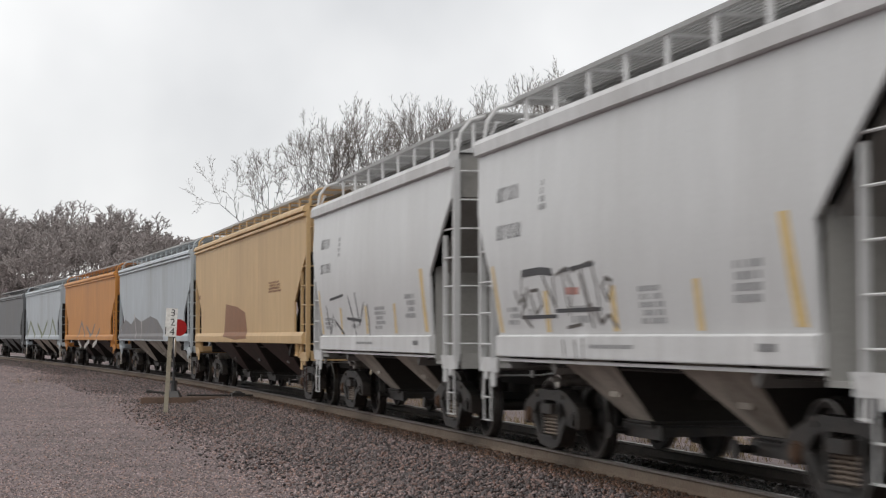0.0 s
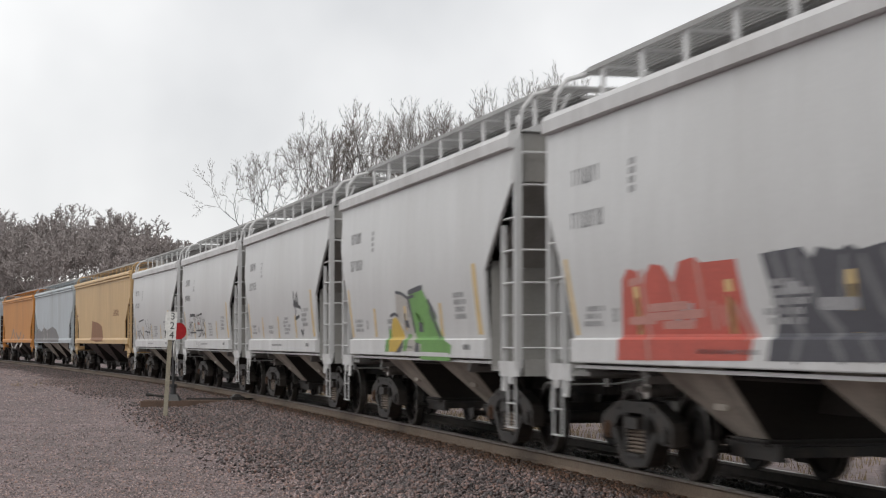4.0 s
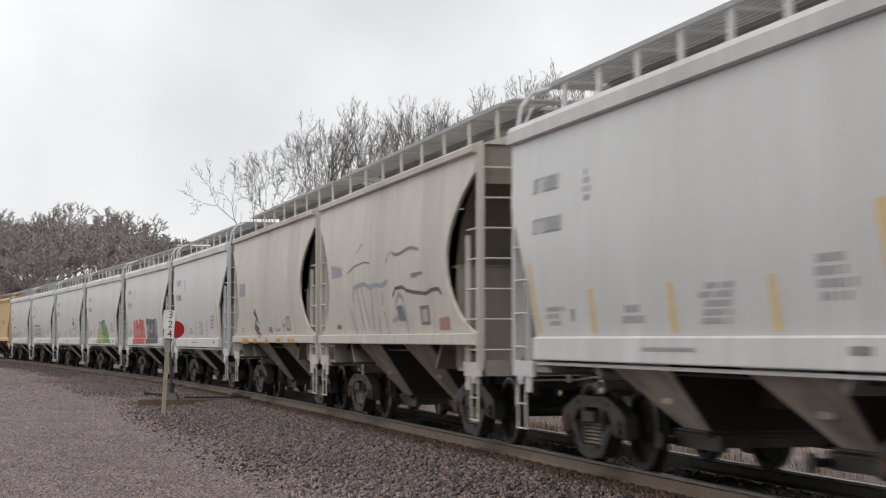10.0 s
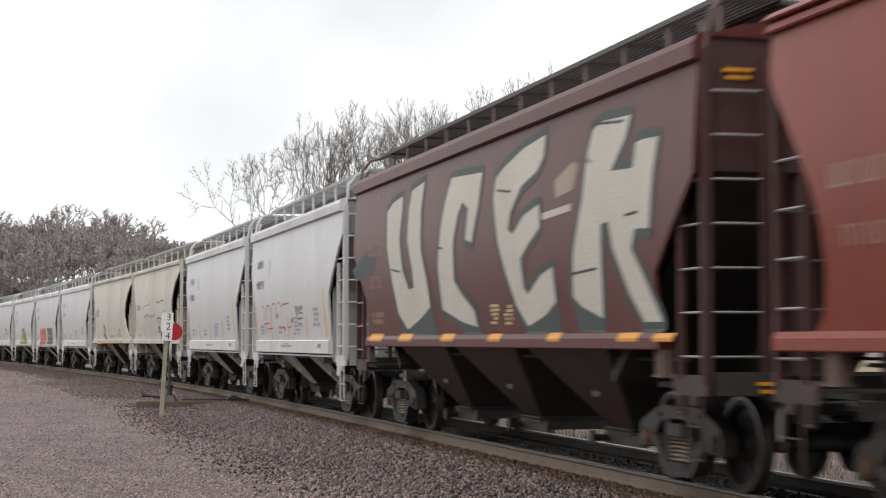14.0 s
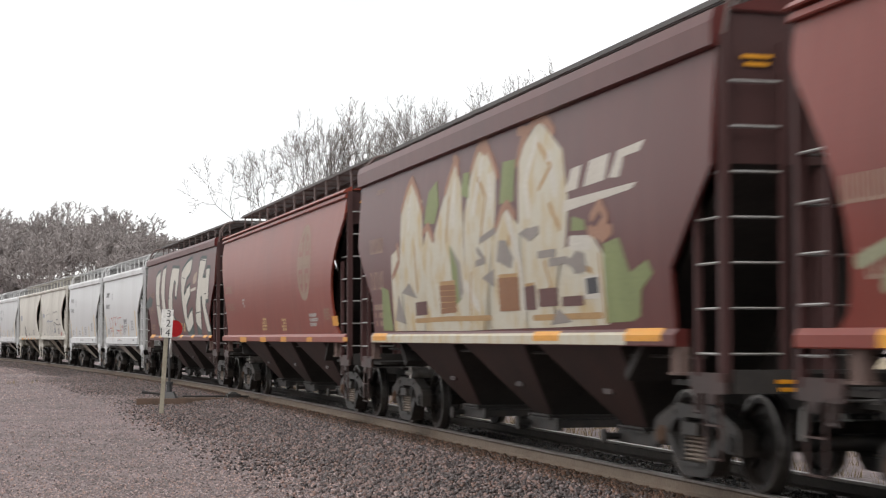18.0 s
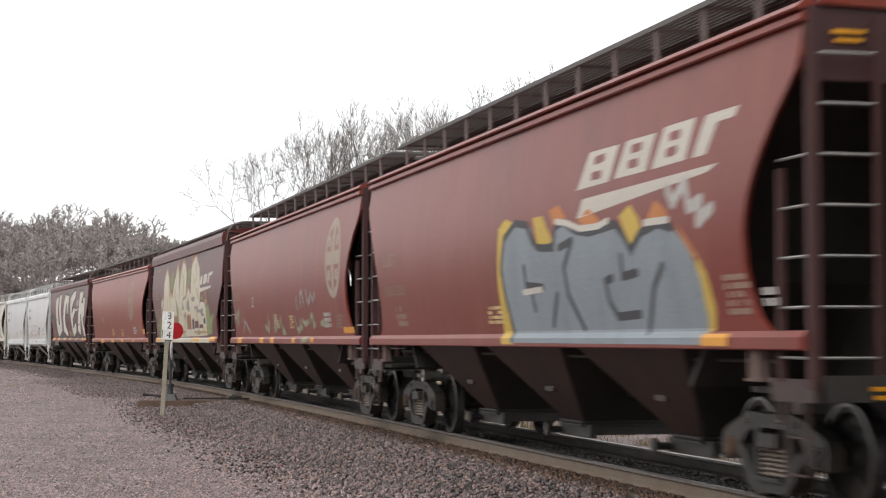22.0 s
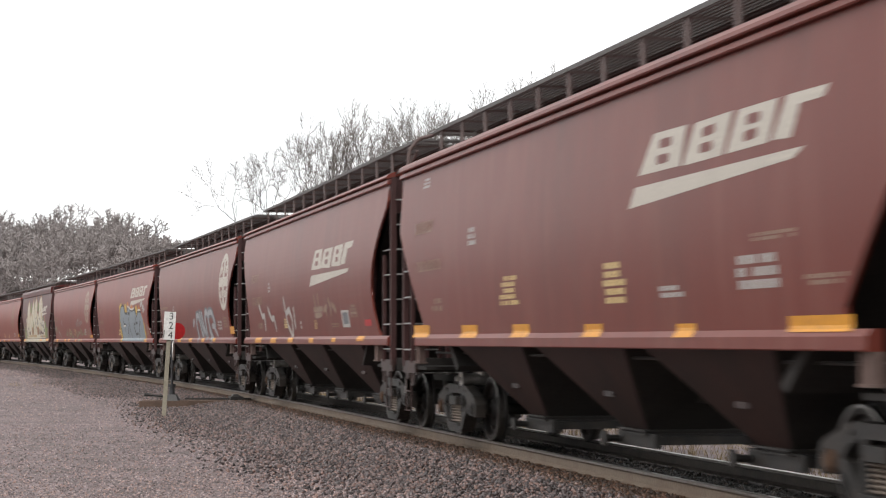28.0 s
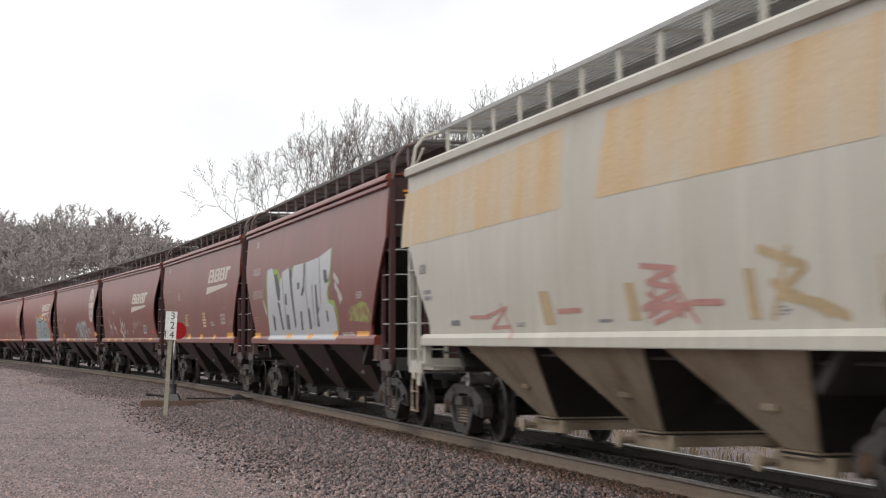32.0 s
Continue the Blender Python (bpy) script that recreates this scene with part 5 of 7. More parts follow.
scrawl(17, "graffiti_line", G_BROWN, 0.07, [[(8.83, 1.88), (9.67, 1.88)]], 4)
scrawl(17, "graffiti_line", G_BROWN, 0.07, [[(8.83, 1.81), (9.67, 1.81)]], 4)
scrawl(17, "graffiti_line", G_DKRED, 0.07, [[(4.25, 1.94), (4.92, 1.95)]], 4)
scrawl(17, "graffiti_line", G_DKRED, 0.07, [[(4.25, 1.88), (4.92, 1.89)]], 4)
scrawl(17, "graffiti_line", G_DKRED, 0.07, [[(4.25, 1.81), (4.92, 1.82)]], 4)
shape(17, "graffiti_panel", G_OCHRE, [(9.95, 2.09), (10.34, 2.10), (10.34, 1.80), (9.95, 1.78)], 3)
scrawl(17, "graffiti_line", G_DKRED, 0.07, [[(9.95, 2.02), (10.34, 2.03)]], 4)
scrawl(17, "graffiti_line", G_DKRED, 0.07, [[(9.95, 1.97), (10.34, 1.97)]], 4)
scrawl(17, "graffiti_line", G_DKRED, 0.07, [[(9.95, 1.91), (10.34, 1.92)]], 4)
scrawl(17, "graffiti_line", G_DKRED, 0.07, [[(9.95, 1.86), (10.34, 1.87)]], 4)
scrawl(17, "graffiti_line", G_DKRED, 0.07, [[(9.95, 1.81), (10.34, 1.81)]], 4)
scrawl(17, "graffiti_line", G_DKRED, 0.07, [[(10.52, 1.98), (11.19, 1.98)]], 4)
scrawl(17, "graffiti_line", G_DKRED, 0.07, [[(10.52, 1.91), (11.19, 1.91)]], 4)
scrawl(17, "graffiti_line", G_DKRED, 0.07, [[(10.51, 1.84), (11.19, 1.84)]], 4)
scrawl(17, "graffiti_line", G_DKRED, 0.07, [[(11.39, 1.87), (12.09, 1.87)]], 4)
scrawl(17, "graffiti_line", G_DKRED, 0.07, [[(11.39, 1.83), (12.09, 1.83)]], 4)
shape(17, "graffiti_panel", G_WHITE, [(12.13, 2.10), (12.70, 2.12), (12.71, 1.86), (12.14, 1.86)], 3)
shape(17, "graffiti_panel", G_BLACK, [(12.23, 2.08), (12.62, 2.09), (12.63, 1.92), (12.25, 1.91)], 4)
plate(17, "sill_stripe", G_CREAM, 1.06, 13.48, 1.372, 1.50, 1)
shape(17, "painted_mark", G_MARK, [(11.59, 3.06), (11.77, 3.31), (12.13, 3.32), (12.00, 3.07)], 1)
shape(17, "painted_mark", G_MARK, [(12.21, 3.07), (12.39, 3.34), (13.04, 3.36), (12.91, 3.09)], 1)
shape(17, "painted_mark", G_MARK, [(13.04, 3.10), (13.28, 3.36), (14.06, 3.39), (13.92, 3.29), (13.48, 3.28), (13.35, 3.08)], 1)
shape(17, "painted_mark", G_MARK, [(11.49, 2.84), (11.53, 2.97), (13.87, 2.99), (13.72, 2.93)], 1)
stencil(17, G_FADED, 0.93, 2.11, 2.77, 3.12, 1)
stencil(17, G_FADED, 1.02, 2.11, 2.16, 2.58, 1)
stencil(17, G_FADED, 1.11, 2.03, 1.61, 2.01, 3)
stencil(17, G_FADED, 1.27, 2.02, 3.81, 3.89, 3)
plate(17, "reflector", M_ORANGE_MARK, 13.44, 14.47, 1.41, 1.54, 3)
plate(17, "reflector", M_ORANGE_MARK, 10.29, 11.29, 1.41, 1.52, 3)
plate(17, "reflector", M_ORANGE_MARK, 1.16, 2.20, 1.40, 1.52, 3)
emblem(18, G_FADED2, 14.60, 2.97, 0.75)
stencil(18, G_FADED, 0.99, 2.64, 2.38, 2.69, 1)
stencil(18, G_FADED, 1.26, 2.64, 1.81, 2.15, 1)
stencil(18, G_PALE, 4.20, 4.64, 2.21, 2.48, 3)
scrawl(18, "graffiti_line", G_MINT, 0.11, [[(6.37, 1.61), (6.55, 1.98)], [(5.99, 1.75), (6.46, 1.65), (6.67, 1.86)], [(7.26, 1.66), (7.49, 2.00), (7.71, 1.77), (7.43, 1.65)], [(7.99, 1.73), (8.31, 1.94), (8.41, 1.72), (8.69, 1.61), (8.31, 1.60)], [(10.13, 1.90), (10.29, 1.64), (10.68, 1.70), (10.79, 1.86)], [(10.35, 1.60), (10.89, 1.73)], [(11.06, 1.85), (11.30, 1.76), (11.66, 1.82)], [(11.89, 1.80), (12.08, 1.95), (12.30, 1.91), (12.19, 1.71), (12.44, 1.76)], [(13.05, 1.75), (13.38, 1.79), (13.66, 1.73)], [(1.16, 2.00), (1.95, 2.17), (1.52, 1.81)], [(10.89, 1.44), (11.50, 1.46)]], 2)
scrawl(18, "graffiti_line", G_PALEGREEN, 0.09, [[(10.47, 2.09), (10.43, 2.22), (10.58, 2.34), (10.64, 2.10)], [(10.98, 2.14), (11.02, 2.38), (11.23, 2.45), (11.35, 2.16)], [(11.71, 2.43), (11.89, 2.16), (12.12, 2.31), (12.08, 2.20)], [(12.20, 2.37), (12.45, 2.21), (12.67, 2.38), (12.72, 2.26)], [(2.37, 1.66), (2.85, 1.92), (3.48, 1.61)]], 2)
stencil(18, M_YELLOW, 7.25, 7.93, 1.70, 2.02, 5)
stencil(18, M_YELLOW, 9.37, 9.94, 1.68, 1.97, 5)
stencil(18, G_PALE, 13.31, 14.19, 1.67, 1.98, 3)
stencil(18, G_FADED, 14.55, 15.38, 1.65, 1.92, 4)
plate(18, "reflector", M_ORANGE_MARK, 15.17, 16.13, 1.57, 1.68, 3)
plate(18, "reflector", M_ORANGE_MARK, 1.40, 2.19, 1.37, 1.51, 4)
plate(18, "reflector", M_ORANGE_MARK, 5.13, 5.73, 1.38, 1.50, 4)
plate(18, "reflector", M_ORANGE_MARK, 6.74, 7.28, 1.38, 1.50, 4)
plate(18, "reflector", M_ORANGE_MARK, 9.68, 10.10, 1.39, 1.49, 4)
plate(18, "reflector", M_ORANGE_MARK, 11.91, 12.25, 1.40, 1.49, 4)
shape(19, "graffiti_halo", G_YELLOW, [(8.08, 1.39), (8.08, 2.16), (8.25, 2.82), (8.54, 2.93), (8.91, 2.86), (8.50, 2.56), (8.43, 2.15), (8.61, 1.39)], 1)
shape(19, "graffiti_halo", G_YELLOW, [(9.70, 2.87), (10.08, 2.87), (10.45, 2.56), (9.89, 2.49)], 1)
shape(19, "graffiti_halo", G_YELLOW, [(12.67, 2.69), (12.99, 2.79), (13.23, 2.64), (13.33, 2.47), (12.99, 2.34)], 1)
shape(19, "graffiti_halo", G_YELLOW, [(14.62, 2.25), (14.82, 2.05), (14.94, 1.73), (14.88, 1.54), (14.61, 1.48)], 1)
shape(19, "graffiti_halo", G_ORANGE2, [(10.33, 2.91), (10.69, 2.95), (10.98, 2.78), (10.51, 2.71)], 1)
shape(19, "graffiti_halo", G_ORANGE2, [(11.38, 2.73), (11.71, 2.84), (12.08, 2.69), (11.71, 2.58)], 1)
shape(19, "graffiti_halo", G_ORANGE2, [(13.47, 2.62), (13.70, 2.78), (13.97, 2.67), (14.06, 2.52)], 1)
shape(19, "graffiti_halo", G_ORANGE2, [(14.19, 2.53), (14.45, 2.38), (14.70, 2.17), (14.49, 2.21)], 1)
shape(19, "graffiti_fill", G_BLUEGREY, [(8.50, 1.41), (8.29, 2.15), (8.50, 2.65), (8.88, 2.83), (9.31, 2.85), (9.64, 2.75), (9.80, 2.51), (10.39, 2.49), (10.51, 2.71), (10.86, 2.77), (11.21, 2.65), (11.71, 2.59), (12.13, 2.61), (12.62, 2.62), (12.84, 2.49), (12.97, 2.34), (13.23, 2.47), (13.63, 2.53), (13.86, 2.54), (14.19, 2.46), (14.51, 2.25), (14.68, 1.99), (14.74, 1.67), (14.69, 1.40)], 2, "blue-grey bubble graffiti")
scrawl(19, "graffiti_outline", G_BLACK, 0.09, [[(8.57, 1.45), (8.36, 1.99), (8.29, 2.32), (8.50, 2.69), (8.98, 2.85), (9.45, 2.80), (9.70, 2.59), (9.89, 2.51), (10.45, 2.48), (10.57, 2.71), (10.86, 2.75), (11.26, 2.63), (11.71, 2.58), (12.19, 2.60), (12.55, 2.62), (12.80, 2.49), (12.99, 2.32)], [(12.99, 2.34), (13.28, 2.49), (13.75, 2.55), (14.10, 2.49)], [(9.28, 2.31), (9.31, 2.09), (9.95, 2.05), (9.48, 2.03), (9.54, 1.80)], [(10.45, 1.95), (10.17, 1.62)], [(10.68, 2.47), (11.15, 2.53), (10.80, 2.24), (10.86, 1.94), (11.26, 1.56)], [(12.34, 2.08), (12.13, 2.05), (12.18, 1.84), (12.39, 1.68), (13.03, 1.70)], [(12.67, 2.29), (12.67, 2.08), (13.09, 2.11)], [(13.79, 2.15), (13.51, 1.95), (13.22, 1.53)]], 3)
scrawl(19, "graffiti_highlight", G_WHITE, 0.07, [[(10.60, 2.77), (10.98, 2.73), (11.43, 2.64), (12.03, 2.63), (12.34, 2.67)], [(9.18, 2.01), (9.89, 2.03)], [(13.40, 2.58), (14.02, 2.57)]], 4)
scrawl(19, "graffiti_line", G_PALE, 0.12, [[(14.02, 2.86), (14.15, 2.71), (14.45, 2.90), (14.54, 2.64), (14.83, 2.70), (14.74, 2.50), (15.07, 2.61)]], 2)
shape(19, "painted_mark", G_MARK, [(11.33, 3.06), (11.67, 3.44), (12.59, 3.43), (12.35, 3.07)], 1)
shape(19, "painted_mark", G_MARK, [(12.52, 3.08), (12.81, 3.44), (13.63, 3.43), (13.43, 3.08)], 1)
shape(19, "painted_mark", G_MARK, [(13.58, 3.08), (13.86, 3.46), (14.63, 3.46), (14.45, 3.09)], 1)
shape(19, "painted_mark", G_MARK, [(14.61, 3.09), (14.88, 3.45), (15.61, 3.45), (15.52, 3.36), (15.16, 3.36), (14.93, 3.09)], 1)
shape(19, "painted_mark", G_MARK, [(11.33, 2.75), (11.52, 2.95), (15.21, 2.99), (14.98, 2.93)], 1)
scrawl(19, "mark_gap", M_RED, 0.09, [[(11.89, 3.33), (12.14, 3.34)], [(11.82, 3.17), (12.07, 3.17)]], 2)
scrawl(19, "mark_gap", M_RED, 0.09, [[(13.01, 3.34), (13.24, 3.34)], [(12.95, 3.19), (13.17, 3.19)]], 2)
scrawl(19, "mark_gap", M_RED, 0.09, [[(14.05, 3.35), (14.25, 3.35)], [(13.99, 3.20), (14.19, 3.21)]], 2)
stencil(19, G_FADED, 1.43, 2.46, 2.56, 2.83, 1)
stencil(19, G_FADED, 1.43, 2.86, 2.10, 2.33, 1)
stencil(19, G_FADED, 2.06, 2.86, 1.64, 1.98, 3)
stencil(19, M_YELLOW, 7.37, 8.17, 1.64, 1.88, 4)
stencil(19, G_FADED, 15.12, 15.79, 1.65, 2.02, 5)
stencil(19, G_PALE, 15.90, 16.32, 1.71, 1.89, 2)
plate(19, "reflector", M_ORANGE_MARK, 14.63, 15.24, 1.39, 1.50, 4)
emblem(20, G_MARK, 15.03, 3.02, 0.77)
scrawl(20, "graffiti_shadow", G_GREY, 0.3, [[(9.76, 1.48), (9.59, 1.94), (9.71, 2.16), (10.05, 2.19), (10.25, 2.07), (10.44, 1.70), (10.60, 1.59)], [(10.39, 2.23), (10.66, 1.92), (10.87, 1.71)], [(10.77, 2.22), (11.03, 1.77), (11.24, 1.64)], [(11.49, 1.54), (11.39, 2.04), (11.49, 2.22), (11.74, 2.26), (11.99, 2.17), (12.08, 1.75), (12.22, 1.53)], [(12.54, 1.47), (12.17, 1.75), (11.98, 2.03), (12.18, 2.22), (12.53, 2.25), (12.86, 2.20), (13.08, 2.03), (13.21, 1.87)]], 1)
scrawl(20, "graffiti_line", G_GREYL, 0.16, [[(9.76, 1.48), (9.59, 1.94), (9.71, 2.16), (10.05, 2.19), (10.25, 2.07), (10.44, 1.70), (10.60, 1.59)], [(10.39, 2.23), (10.66, 1.92), (10.87, 1.71)], [(10.77, 2.22), (11.03, 1.77), (11.24, 1.64)], [(11.49, 1.54), (11.39, 2.04), (11.49, 2.22), (11.74, 2.26), (11.99, 2.17), (12.08, 1.75), (12.22, 1.53)], [(12.54, 1.47), (12.17, 1.75), (11.98, 2.03), (12.18, 2.22), (12.53, 2.25), (12.86, 2.20), (13.08, 2.03), (13.21, 1.87)], [(12.64, 1.85), (12.97, 1.84), (13.08, 1.77), (13.42, 1.61)], [(8.80, 1.89), (9.11, 2.03)]], 2)
stencil(20, G_FADED, 1.16, 2.97, 2.46, 2.57, 1)
stencil(20, G_FADED, 1.49, 3.17, 1.75, 2.26, 3)
stencil(20, G_PALE, 4.21, 4.77, 2.30, 2.56, 3)
stencil(20, G_PALE, 13.60, 14.50, 1.73, 1.99, 3)
stencil(20, G_FADED, 14.68, 15.50, 1.78, 2.08, 4)
plate(20, "reflector", M_ORANGE_MARK, 15.71, 16.40, 1.62, 1.81, 3)
plate(20, "reflector", M_ORANGE_MARK, 3.17, 3.73, 1.57, 1.76, 3)
plate(20, "reflector", M_ORANGE_MARK, 5.07, 5.88, 1.39, 1.52, 4)
plate(20, "reflector", M_ORANGE_MARK, 7.72, 8.39, 1.40, 1.51, 4)
plate(20, "reflector", M_ORANGE_MARK, 10.48, 11.02, 1.40, 1.50, 4)
plate(20, "reflector", M_ORANGE_MARK, 12.73, 13.17, 1.41, 1.50, 4)
shape(21, "painted_mark", G_MARK, [(10.07, 2.83), (10.45, 3.20), (11.23, 3.20), (11.10, 2.82)], 1)
shape(21, "painted_mark", G_MARK, [(11.10, 2.84), (11.45, 3.18), (12.32, 3.18), (12.07, 2.80)], 1)
shape(21, "painted_mark", G_MARK, [(12.21, 2.82), (12.49, 3.18), (13.33, 3.19), (13.07, 2.80)], 1)
shape(21, "painted_mark", G_MARK, [(13.14, 2.82), (13.47, 3.20), (14.25, 3.20), (14.16, 3.10), (13.74, 3.08), (13.54, 2.82)], 1)
shape(21, "painted_mark", G_MARK, [(9.85, 2.51), (10.10, 2.72), (13.91, 2.73), (13.73, 2.66)], 1)
scrawl(21, "mark_gap", M_RED3, 0.09, [[(10.63, 3.09), (10.86, 3.10)], [(10.56, 2.94), (10.79, 2.94)]], 2)
scrawl(21, "mark_gap", M_RED3, 0.09, [[(11.66, 3.07), (11.87, 3.08)], [(11.60, 2.93), (11.81, 2.93)]], 2)
scrawl(21, "mark_gap", M_RED3, 0.09, [[(12.71, 3.07), (12.89, 3.07)], [(12.66, 2.93), (12.84, 2.93)]], 2)
stencil(21, G_FADED, 1.82, 3.06, 2.77, 3.03, 1)
stencil(21, G_FADED, 1.89, 3.51, 2.23, 2.50, 1)
stencil(21, G_PALE, 4.37, 4.78, 2.52, 2.76, 3)
stencil(21, G_FADED, 2.35, 3.19, 1.71, 1.86, 2)
scrawl(21, "graffiti_line", G_PALE, 0.13, [[(2.94, 2.24), (3.26, 1.99), (3.63, 2.02), (3.51, 1.71)], [(4.24, 2.16), (4.61, 1.92), (4.98, 1.95), (5.09, 1.69)], [(6.54, 2.34), (6.71, 1.95), (6.82, 1.74), (7.17, 1.54)], [(6.71, 2.02), (7.18, 2.11), (7.40, 1.87), (7.29, 1.57)], [(7.74, 2.09), (7.69, 1.73)]], 2)
scrawl(21, "graffiti_line", G_FADED, 0.1, [[(10.25, 2.31), (10.41, 2.04)], [(10.66, 2.32), (10.74, 2.09)], [(10.16, 2.05), (11.06, 2.05)], [(10.24, 1.93), (10.90, 1.94)], [(11.21, 2.02), (11.52, 2.09), (11.44, 1.93)], [(11.74, 2.21), (11.95, 2.05), (11.88, 1.94)], [(12.09, 2.12), (12.43, 1.98), (12.30, 2.09)]], 2)
stencil(21, M_YELLOW, 6.22, 6.81, 1.70, 1.92, 4)
stencil(21, M_YELLOW, 9.96, 10.38, 1.66, 1.84, 4)
stencil(21, G_PALE, 8.27, 8.64, 1.67, 1.85, 2)
stencil(21, G_FADED, 11.66, 12.80, 1.68, 1.77, 2)
stencil(21, G_FADED, 13.66, 14.44, 1.84, 2.08, 4)
plate(21, "placard", G_PALE, 12.90, 13.57, 1.68, 1.99, 1)
plate(21, "placard_face", G_GREY, 13.00, 13.47, 1.74, 1.95, 2)
plate(21, "red_tag", M_RED_TARGET, 14.89, 15.41, 1.69, 1.80, 2)
plate(21, "reflector", M_ORANGE_MARK, 1.96, 2.93, 1.39, 1.51, 4)
plate(21, "reflector", M_ORANGE_MARK, 4.36, 5.16, 1.39, 1.50, 4)
plate(21, "reflector", M_ORANGE_MARK, 6.79, 7.44, 1.40, 1.50, 4)
plate(21, "reflector", M_ORANGE_MARK, 9.38, 9.89, 1.40, 1.49, 4)
plate(21, "reflector", M_ORANGE_MARK, 11.85, 12.24, 1.41, 1.49, 4)
plate(21, "reflector", M_ORANGE_MARK, 14.21, 14.83, 1.43, 1.52, 4)
shape(22, "painted_mark", G_MARK, [(10.75, 3.07), (11.12, 3.45), (11.97, 3.44), (11.84, 3.07)], 1)
shape(22, "painted_mark", G_MARK, [(11.92, 3.06), (12.18, 3.43), (13.03, 3.44), (12.84, 3.07)], 1)
shape(22, "painted_mark", G_MARK, [(12.93, 3.07), (13.17, 3.43), (13.97, 3.43), (13.80, 3.08)], 1)
shape(22, "painted_mark", G_MARK, [(13.88, 3.09), (14.14, 3.43), (14.90, 3.42), (14.80, 3.33), (14.39, 3.33), (14.24, 3.07)], 1)
shape(22, "painted_mark", G_MARK, [(10.46, 2.76), (10.64, 2.96), (14.49, 2.98), (14.28, 2.90)], 1)
scrawl(22, "mark_gap", M_RED3, 0.09, [[(11.32, 3.33), (11.57, 3.33)], [(11.27, 3.18), (11.51, 3.18)]], 2)
scrawl(22, "mark_gap", M_RED3, 0.09, [[(12.40, 3.32), (12.62, 3.33)], [(12.35, 3.18), (12.57, 3.18)]], 2)
scrawl(22, "mark_gap", M_RED3, 0.09, [[(13.39, 3.32), (13.59, 3.32)], [(13.34, 3.18), (13.54, 3.19)]], 2)
stencil(22, G_FADED, 1.02, 2.19, 2.98, 3.23, 1)
stencil(22, G_FADED, 1.14, 2.61, 2.42, 2.64, 1)
stencil(22, G_PALE, 4.16, 4.61, 2.70, 2.96, 3)
stencil(22, G_FADED, 1.90, 2.82, 1.85, 2.06, 2)
stencil(22, G_PALE, 1.39, 1.93, 3.69, 3.85, 3)
stencil(22, M_YELLOW, 5.57, 6.54, 1.87, 2.25, 5)
stencil(22, M_YELLOW, 9.55, 10.29, 1.81, 2.26, 5)
stencil(22, G_PALE, 11.19, 11.83, 1.84, 1.97, 2)
stencil(22, G_PALE, 13.02, 14.07, 1.86, 2.18, 3)
stencil(22, G_FADED, 14.38, 15.27, 1.87, 1.97, 2)
stencil(22, G_FADED, 13.41, 14.34, 2.27, 2.35, 2)
plate(22, "reflector", M_ORANGE_MARK, 0.76, 1.74, 1.49, 1.67, 4)
plate(22, "reflector", M_ORANGE_MARK, 3.61, 4.44, 1.48, 1.65, 4)
plate(22, "reflector", M_ORANGE_MARK, 6.10, 6.81, 1.48, 1.64, 4)
plate(22, "reflector", M_ORANGE_MARK, 8.88, 9.46, 1.48, 1.62, 4)
plate(22, "reflector", M_ORANGE_MARK, 11.60, 12.06, 1.47, 1.60, 4)
plate(22, "reflector", M_ORANGE_MARK, 14.06, 15.17, 1.51, 1.64, 4)
shape(23, "graffiti_fill", G_SILVER, [(3.63, 1.44), (3.58, 3.06), (4.28, 3.09), (4.64, 2.87), (5.26, 2.58), (5.52, 2.78), (5.78, 2.94), (6.69, 3.01), (7.09, 2.75), (7.29, 3.02), (8.94, 3.03), (10.29, 3.07), (11.61, 3.19), (11.54, 2.83), (11.26, 2.51), (11.14, 2.34), (11.26, 2.16), (11.76, 2.09), (11.98, 1.82), (12.04, 1.44)], 2, "silver block graffiti letters run together")
shape(23, "graffiti_patch", G_LIMEB, [(4.32, 3.06), (5.15, 3.02), (5.56, 2.78), (5.34, 2.65), (4.96, 2.89), (4.41, 2.93)], 1)
shape(23, "graffiti_patch", G_LIMEB, [(6.76, 2.99), (7.23, 2.97), (7.03, 2.82)], 1)
scrawl(23, "letter_outline", G_LIMEB, 0.1, [[(11.63, 3.16), (11.56, 2.80), (11.45, 2.53), (11.21, 2.50), (11.26, 2.17), (11.83, 2.14), (12.07, 1.91), (12.13, 1.65)], [(3.50, 2.93), (3.42, 2.38), (3.59, 1.83)]], 1)
shape(23, "graffiti_shade", G_DARK, [(4.64, 2.92), (5.07, 2.92), (5.52, 2.57), (5.45, 2.32), (5.15, 2.33), (4.96, 2.51)], 3)
shape(23, "graffiti_shade", G_DARK, [(4.29, 2.04), (4.65, 1.95), (4.65, 1.66), (4.41, 1.66)], 3)
shape(23, "graffiti_shade", G_DARK, [(5.07, 2.31), (5.41, 2.26), (5.78, 1.67), (5.53, 1.67)], 3)
shape(23, "graffiti_shade", G_DARK, [(6.69, 3.00), (7.00, 2.96), (7.19, 2.50), (7.45, 1.78), (7.29, 1.66), (6.93, 2.43)], 3)
shape(23, "graffiti_shade", G_DARK, [(6.14, 2.46), (6.35, 2.45), (6.42, 2.20), (6.14, 2.21)], 3)
shape(23, "graffiti_shade", G_DARK, [(6.21, 2.00), (6.56, 1.99), (6.63, 1.67), (6.28, 1.67)], 3)
shape(23, "graffiti_shade", G_DARK, [(8.56, 3.02), (8.73, 3.01), (8.62, 2.45), (8.41, 2.36), (8.17, 2.37), (8.50, 2.60)], 3)
